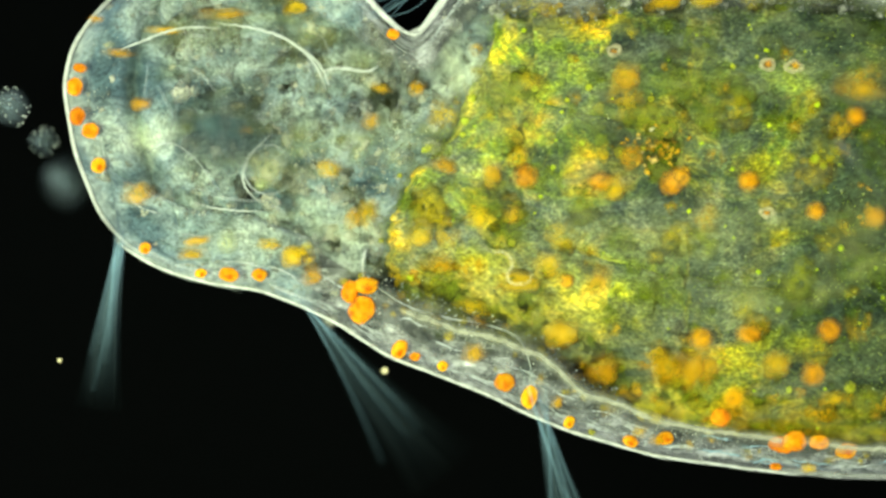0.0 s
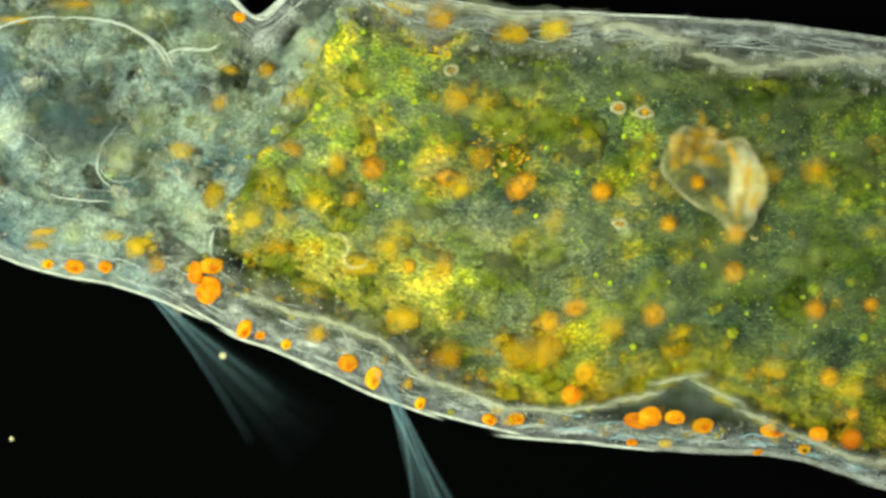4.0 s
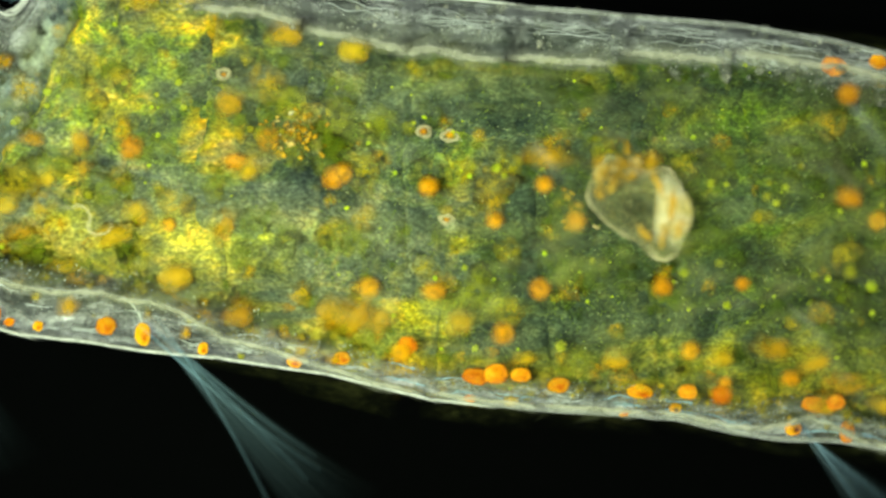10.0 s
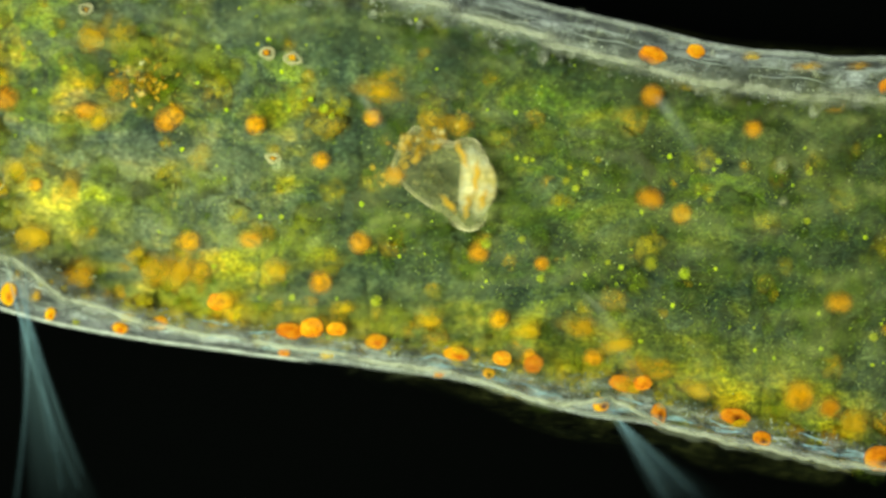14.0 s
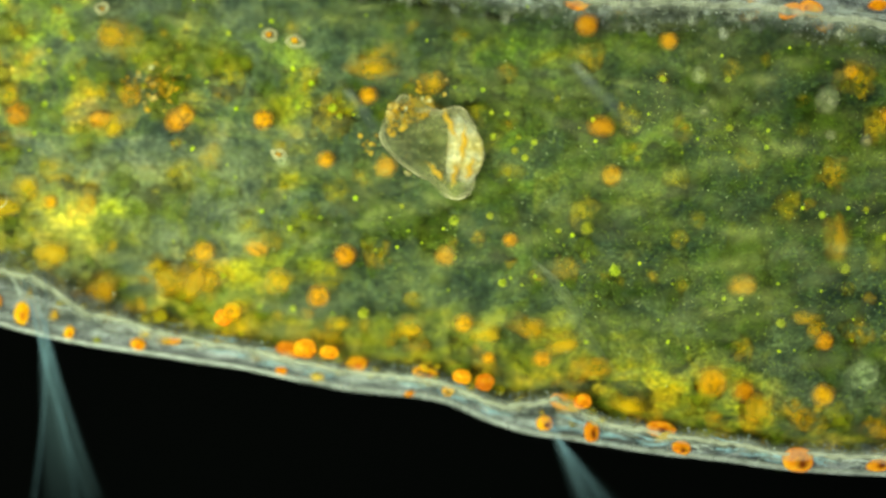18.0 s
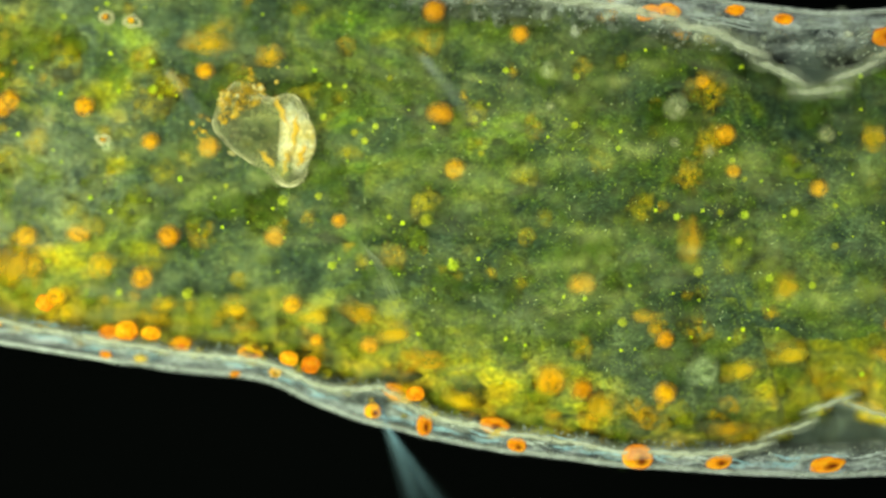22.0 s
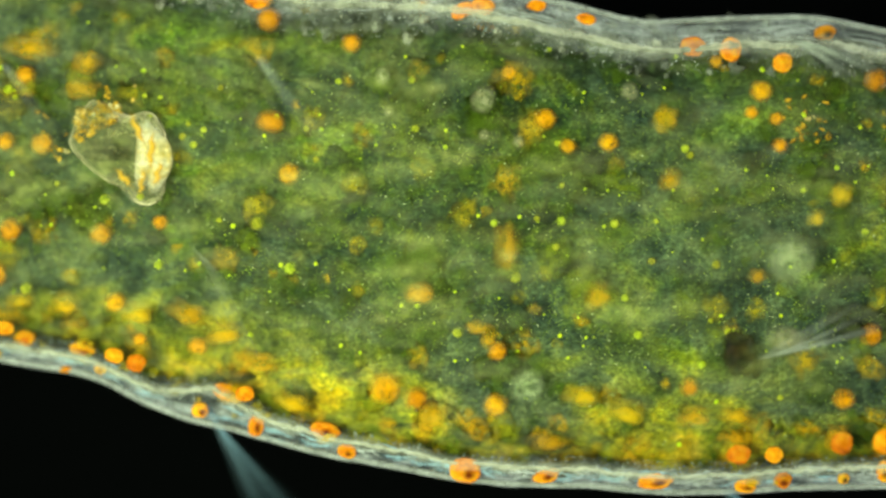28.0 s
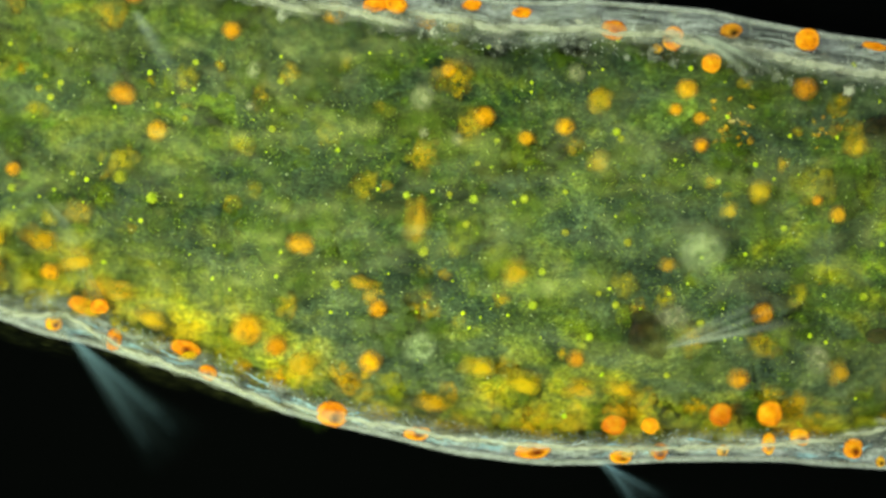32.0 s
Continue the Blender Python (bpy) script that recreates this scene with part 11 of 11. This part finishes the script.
    slip(1950, (0, 0), (0, 0), (0, 0), (0, 0), (0, 0), (0, 0), (0, 0), (0, 0), (-6, -11), (7, 11), (-7, 5), (9, -9), (4, 2), (0, 10), (1, 10), (-7, 14), (-6, 6), (5, 13), (-17, 13), (11, -20), (-7, -19), (-6, -13), (-10, -11), (-9, -9), (11, 22), (-13, 33), (7, 10), (12, -13), (9, -10), (5, -6), (5, -6), (7, -8), (-11, 18), (-6, 17), (7, 1), (-1, 0), (-1, -4), (-1, -5), (3, -9), (5, -8), (-4, 10), (-8, 32), (1, -1), (-3, -3), (-2, -5), (1, -7), (13, -10), (6, -12), (-4, 12), (-4, 16), (1, 0), (-3, -7), (-3, -3), (-2, -7), (0, -10), (-6, 31))
    slip(2100, (0, 0), (0, 0), (0, 0), (0, 0), (0, 0), (0, 0), (0, 0), (0, 0), (-3, -4), (3, 5), (-4, 3), (4, -4), (2, 1), (0, 5), (-1, 6), (-5, 7), (-4, 3), (7, 11), (-25, 15), (12, -22), (-8, -22), (-7, -15), (-15, -13), (-15, -12), (11, 24), (-11, 38), (10, 16), (17, -11), (13, -9), (6, -7), (6, -6), (6, -8), (-10, 19), (-6, 18), (7, 2), (-3, -1), (-2, -6), (0, -6), (5, -8), (5, -7), (-2, 10), (-9, 32), (0, 0), (-3, -3), (-1, -6), (2, -8), (14, -11), (7, -14), (-3, 13), (-5, 17), (1, 1), (-4, -7), (-3, -1), (-1, -7), (-1, -10), (-7, 32))
    slip(2250, (0, 0), (0, 0), (0, 0), (0, 0), (0, 0), (0, 0), (0, 0), (0, 0), (0, -1), (0, 1), (-1, 0), (1, -1), (0, 0), (0, 1), (0, 1), (-1, 1), (-1, 1), (4, 6), (-30, 16), (12, -22), (-9, -23), (-6, -16), (-17, -14), (-18, -13), (11, 24), (-9, 41), (12, 22), (22, -9), (16, -8), (4, -6), (6, -5), (6, -7), (-8, 18), (-3, 19), (3, 8), (-6, -3), (-3, -9), (2, -8), (7, -5), (4, -5), (1, 2), (-9, 22), (-4, 2), (-2, -4), (-1, -5), (4, -5), (8, -8), (3, -11), (-2, 9), (-1, 15), (1, 1), (-4, -6), (-1, 2), (0, -6), (-1, -9), (-3, 24))
    slip(2400, (0, 0), (0, 0), (0, 0), (0, 0), (0, 0), (0, 0), (0, 0), (0, 0), (0, 0), (0, 0), (0, 0), (0, 0), (0, 0), (0, 0), (0, 0), (0, 0), (0, 0), (1, 1), (-20, 10), (8, -17), (-6, -18), (-5, -13), (-13, -11), (-14, -10), (9, 18), (-5, 30), (9, 17), (17, -6), (13, -5), (2, -3), (4, -3), (4, -4), (-4, 11), (4, 20), (-6, 16), (-9, -5), (0, -13), (6, -9), (3, 1), (3, -3), (3, -8), (-6, 10), (-12, 5), (3, -8), (0, -5), (6, 3), (-2, -1), (-2, -5), (0, 4), (3, 12), (3, 8), (-5, -7), (0, 1), (0, -5), (-2, -7), (9, 6))
    slip(2550, (0, 0), (0, 0), (0, 0), (0, 0), (0, 0), (0, 0), (0, 0), (0, 0), (0, 0), (0, 0), (0, 0), (0, 0), (0, 0), (0, 0), (0, 0), (0, 0), (0, 0), (0, 0), (-4, 2), (2, -4), (-2, -5), (-1, -3), (-4, -3), (-4, -3), (3, 5), (-1, 8), (2, 4), (5, -1), (4, -1), (1, -1), (2, -1), (2, -1), (-1, 3), (6, 18), (-9, 17), (-8, -6), (3, -16), (8, -11), (-1, 4), (-1, -3), (5, -9), (0, 9), (-14, 7), (3, -10), (1, -5), (7, 6), (-6, 5), (-2, -2), (0, 3), (1, 12), (6, 15), (-8, -12), (-3, -8), (-4, -7), (0, -7), (24, 1))
    slip(2700, (0, 0), (0, 0), (0, 0), (0, 0), (0, 0), (0, 0), (0, 0), (0, 0), (0, 0), (0, 0), (0, 0), (0, 0), (0, 0), (0, 0), (0, 0), (0, 0), (0, 0), (0, 0), (0, 0), (0, 0), (0, 0), (0, 0), (0, 0), (0, 0), (0, 0), (0, 1), (0, 0), (0, 0), (0, 0), (0, 0), (0, 0), (0, 0), (0, 0), (6, 14), (-7, 13), (-6, -5), (3, -15), (7, -10), (-5, 5), (-4, -2), (6, -8), (4, 9), (-13, 6), (1, -12), (2, -4), (7, 8), (-8, 7), (-2, -1), (3, 1), (2, 14), (3, 8), (-11, -15), (-8, -9), (-7, -4), (0, -3), (33, 5))
    slip(2850, (0, 0), (0, 0), (0, 0), (0, 0), (0, 0), (0, 0), (0, 0), (0, 0), (0, 0), (0, 0), (0, 0), (0, 0), (0, 0), (0, 0), (0, 0), (0, 0), (0, 0), (0, 0), (0, 0), (0, 0), (0, 0), (0, 0), (0, 0), (0, 0), (0, 0), (0, 0), (0, 0), (0, 0), (0, 0), (0, 0), (0, 0), (0, 0), (0, 0), (3, 6), (-3, 6), (-2, -2), (1, -6), (3, -4), (-6, 4), (-5, -1), (6, -6), (6, 7), (-8, 5), (-2, -10), (2, -3), (5, 5), (-7, 1), (-2, -3), (12, -3), (11, 18), (-1, -1), (-13, -16), (-11, -4), (-8, 3), (1, 4), (32, 11))
    slip(3000, (0, 0), (0, 0), (0, 0), (0, 0), (0, 0), (0, 0), (0, 0), (0, 0), (0, 0), (0, 0), (0, 0), (0, 0), (0, 0), (0, 0), (0, 0), (0, 0), (0, 0), (0, 0), (0, 0), (0, 0), (0, 0), (0, 0), (0, 0), (0, 0), (0, 0), (0, 0), (0, 0), (0, 0), (0, 0), (0, 0), (0, 0), (0, 0), (0, 0), (0, 1), (0, 1), (0, 0), (0, -1), (0, -1), (-2, 1), (-3, 0), (3, -3), (3, 3), (2, 4), (-4, -5), (1, 0), (-1, -1), (-6, -4), (-3, -6), (20, -6), (18, 22), (-2, -6), (-13, -17), (-10, -2), (-7, 5), (1, 6), (29, 13))
    slip(3150, (0, 0), (0, 0), (0, 0), (0, 0), (0, 0), (0, 0), (0, 0), (0, 0), (0, 0), (0, 0), (0, 0), (0, 0), (0, 0), (0, 0), (0, 0), (0, 0), (0, 0), (0, 0), (0, 0), (0, 0), (0, 0), (0, 0), (0, 0), (0, 0), (0, 0), (0, 0), (0, 0), (0, 0), (0, 0), (0, 0), (0, 0), (0, 0), (0, 0), (0, 0), (0, 0), (0, 0), (0, 0), (0, 0), (0, 0), (0, 0), (1, 0), (0, 0), (4, 3), (-3, -2), (1, 1), (-2, -2), (-4, -5), (-3, -6), (16, -5), (15, 21), (-2, -7), (-12, -16), (-8, -1), (-6, 5), (1, 6), (25, 13))
    slip(3300, (0, 0), (0, 0), (0, 0), (0, 0), (0, 0), (0, 0), (0, 0), (0, 0), (0, 0), (0, 0), (0, 0), (0, 0), (0, 0), (0, 0), (0, 0), (0, 0), (0, 0), (0, 0), (0, 0), (0, 0), (0, 0), (0, 0), (0, 0), (0, 0), (0, 0), (0, 0), (0, 0), (0, 0), (0, 0), (0, 0), (0, 0), (0, 0), (0, 0), (0, 0), (0, 0), (0, 0), (0, 0), (0, 0), (0, 0), (0, 0), (0, 0), (0, 0), (1, 1), (-1, 0), (0, 0), (-1, -1), (-2, -2), (-1, -3), (5, -2), (9, 13), (-1, -6), (-9, -13), (-5, -1), (-4, 4), (1, 5), (18, 10))

    def ride(ob, x, y, first, second, share, inward, past=None):
        """Carry a gut piece between two rings, drawn towards the body's axis by the wave."""
        rows, c, still = [], spot(x, y), []
        for t in TIMES:
            ms = [KEPT[holder.name][t] for holder in (first, second)]
            p = (ms[0] @ c).lerp(ms[1] @ c, share)
            if past:
                dx, dy = past[t]
                p = p + Vector((dx / 1000, -dy / 1000, 0))
            still.append((t, p, ms[0].to_euler().z * (1 - share) + ms[1].to_euler().z * share))
        steps = []
        for (t0, p0, a0), (t1, p1, a1) in zip(still, still[1:]):
            n = int(round((t1 - t0) / 0.25))
            steps += [(t0 + (t1 - t0) * k / n, p0.lerp(p1, k / n), a0 + (a1 - a0) * k / n) for k in range(n)]
        for t, p, a in steps + still[-1:]:
            g, slope = pinch(x, t, inward)
            p = p + Vector((0, inward * g / 1000, -0.0002 * g))
            turn = a + inward * math.atan(slope) * 0.7
            rows.append((t, Matrix.Translation(p) @ Matrix.Rotation(turn, 4, "Z") @ Matrix.Translation(-c)))
        walk(ob, rows)

    for x0, ob in gut_flanks.items():
        u = max(300, x0 // 150 * 150)
        x = x0 + 37
        ride(ob, x, low(x) - band(x), flanks[x0], middles[u], 0.35, 1)
    for x0, ob in gut_backs.items():
        u = x0 // 150 * 150
        x = x0 + 37
        ride(ob, x, gut_top(x), backs[u], middles[u], 0.35, -1, slips.get(u))

    def swing(tag, rows):
        """Turn the bristles of a bundle about their root, in degrees towards the tail."""
        x, y, obs = hairs[tag]
        c = spot(x, y)
        for ob in obs:
            walk(ob, [(t, Matrix.Translation(c) @ Matrix.Rotation(radians(a), 4, "Z") @ Matrix.Translation(-c)) for t, a in rows])

    swing("fore", [(0, 18), (0.5, 6), (1, 5), (2, 3), (2.5, 38), (3, 30), (3.5, 25), (5.5, 20), (6, 34), (6.5, -4), (7, 0), (8, 4), (9, 12), (9.5, 21), (10, 30), (10.5, 10),
                   (11, 9), (12, 20), (13, 27), (13.5, 28), (14, 6), (15, 1), (18, 2), (18.5, 8), (32, 8)])
    swing("neck", [(0, 2), (1.5, -14), (2, -10), (2.5, 14), (3, 10), (3.5, 6), (6, 10), (9, -4), (32, 0)])
    swing("mid", [(0, 0), (14, 0), (15, -8), (18, -8), (19, 4), (20, 0), (23, -8), (25, 0), (28, -2), (32, 6)])

    def drift(ob, x, y, rows, z=0.0):
        """Move a loose thing: seconds and the place of its middle."""
        walk(ob, [(t, Matrix.Translation(((px - x) / 1000, (y - py) / 1000, z))) for t, px, py in rows])

    drift(specks["ball"], 20, 190, [(0, 20, 190), (0.5, -8, 195), (1, -90, 170), (2, -260, 190), (32, -2200, 200)])
    drift(specks["small"], 75, 250, [(0, 75, 250), (0.5, 55, 255), (1, -30, 228), (2, -200, 250), (32, -2200, 260)])
    drift(specks["cloud"], 95, 318, [(0, 95, 318), (0.5, 70, 300), (1, -20, 280), (2, -200, 300), (32, -2200, 300)])
    drift(specks["mote"], 106, 638, [(0, 106, 638), (0.5, 125, 680), (1, 155, 685), (1.5, 152, 670), (2, 138, 682), (2.5, 127, 772), (3, 113, 796), (3.5, 78, 772), (6, -200, 820), (32, -400, 820)])
    drift(specks["bead"], 681, 656, [(0, 681, 656), (0.5, 663, 656), (1, 622, 643), (2, 546, 636), (2.5, 390, 636), (3, 337, 620), (3.5, 395, 630), (5.5, 358, 606), (6, 187, 588), (6.5, 172, 590),
                                     (7, 272, 628), (8, 255, 660), (9, 196, 659), (9.5, 122, 636), (10, -70, 600), (11, 92, 588), (12, 68, 568), (13, -30, 560), (32, -1300, 560)])
    drift(grain, 784, 441, [(0, 1900, 280), (2, 1700, 300), (2.5, 1590, 310), (3, 1330, 350), (3.5, 1225, 315), (5.5, 1420, 365), (6, 1425, 378), (6.5, 1188, 348), (7, 1124, 330), (7.5, 1104, 324), (8, 1060, 330),
                            (8.5, 1096, 330), (9, 1228, 378), (9.5, 1245, 382), (10, 1122, 370), (10.5, 948, 346), (11, 1004, 312), (11.5, 1020, 318), (12, 1010, 322), (12.5, 998, 326), (13, 1008, 340),
                            (13.5, 975, 350), (14, 782, 318), (14.5, 770, 296), (15, 792, 266), (15.5, 798, 262), (17.5, 764, 260), (18, 760, 262), (18.5, 778, 272), (19, 762, 294), (19.5, 540, 232),
                            (20, 562, 210), (20.5, 602, 212), (21, 588, 232), (21.5, 542, 236), (22, 465, 240), (22.5, 362, 236), (23, 288, 216), (23.5, 208, 214), (24, 264, 198), (24.5, 298, 190), (25, 264, 196),
                            (25.5, 226, 200), (27.5, 85, 232), (28, 213, 272), (28.5, 132, 262), (29, -74, 205), (29.5, -58, 258), (30, -52, 170), (31, -120, 200), (32, -200, 210)], 0.303)


motions()
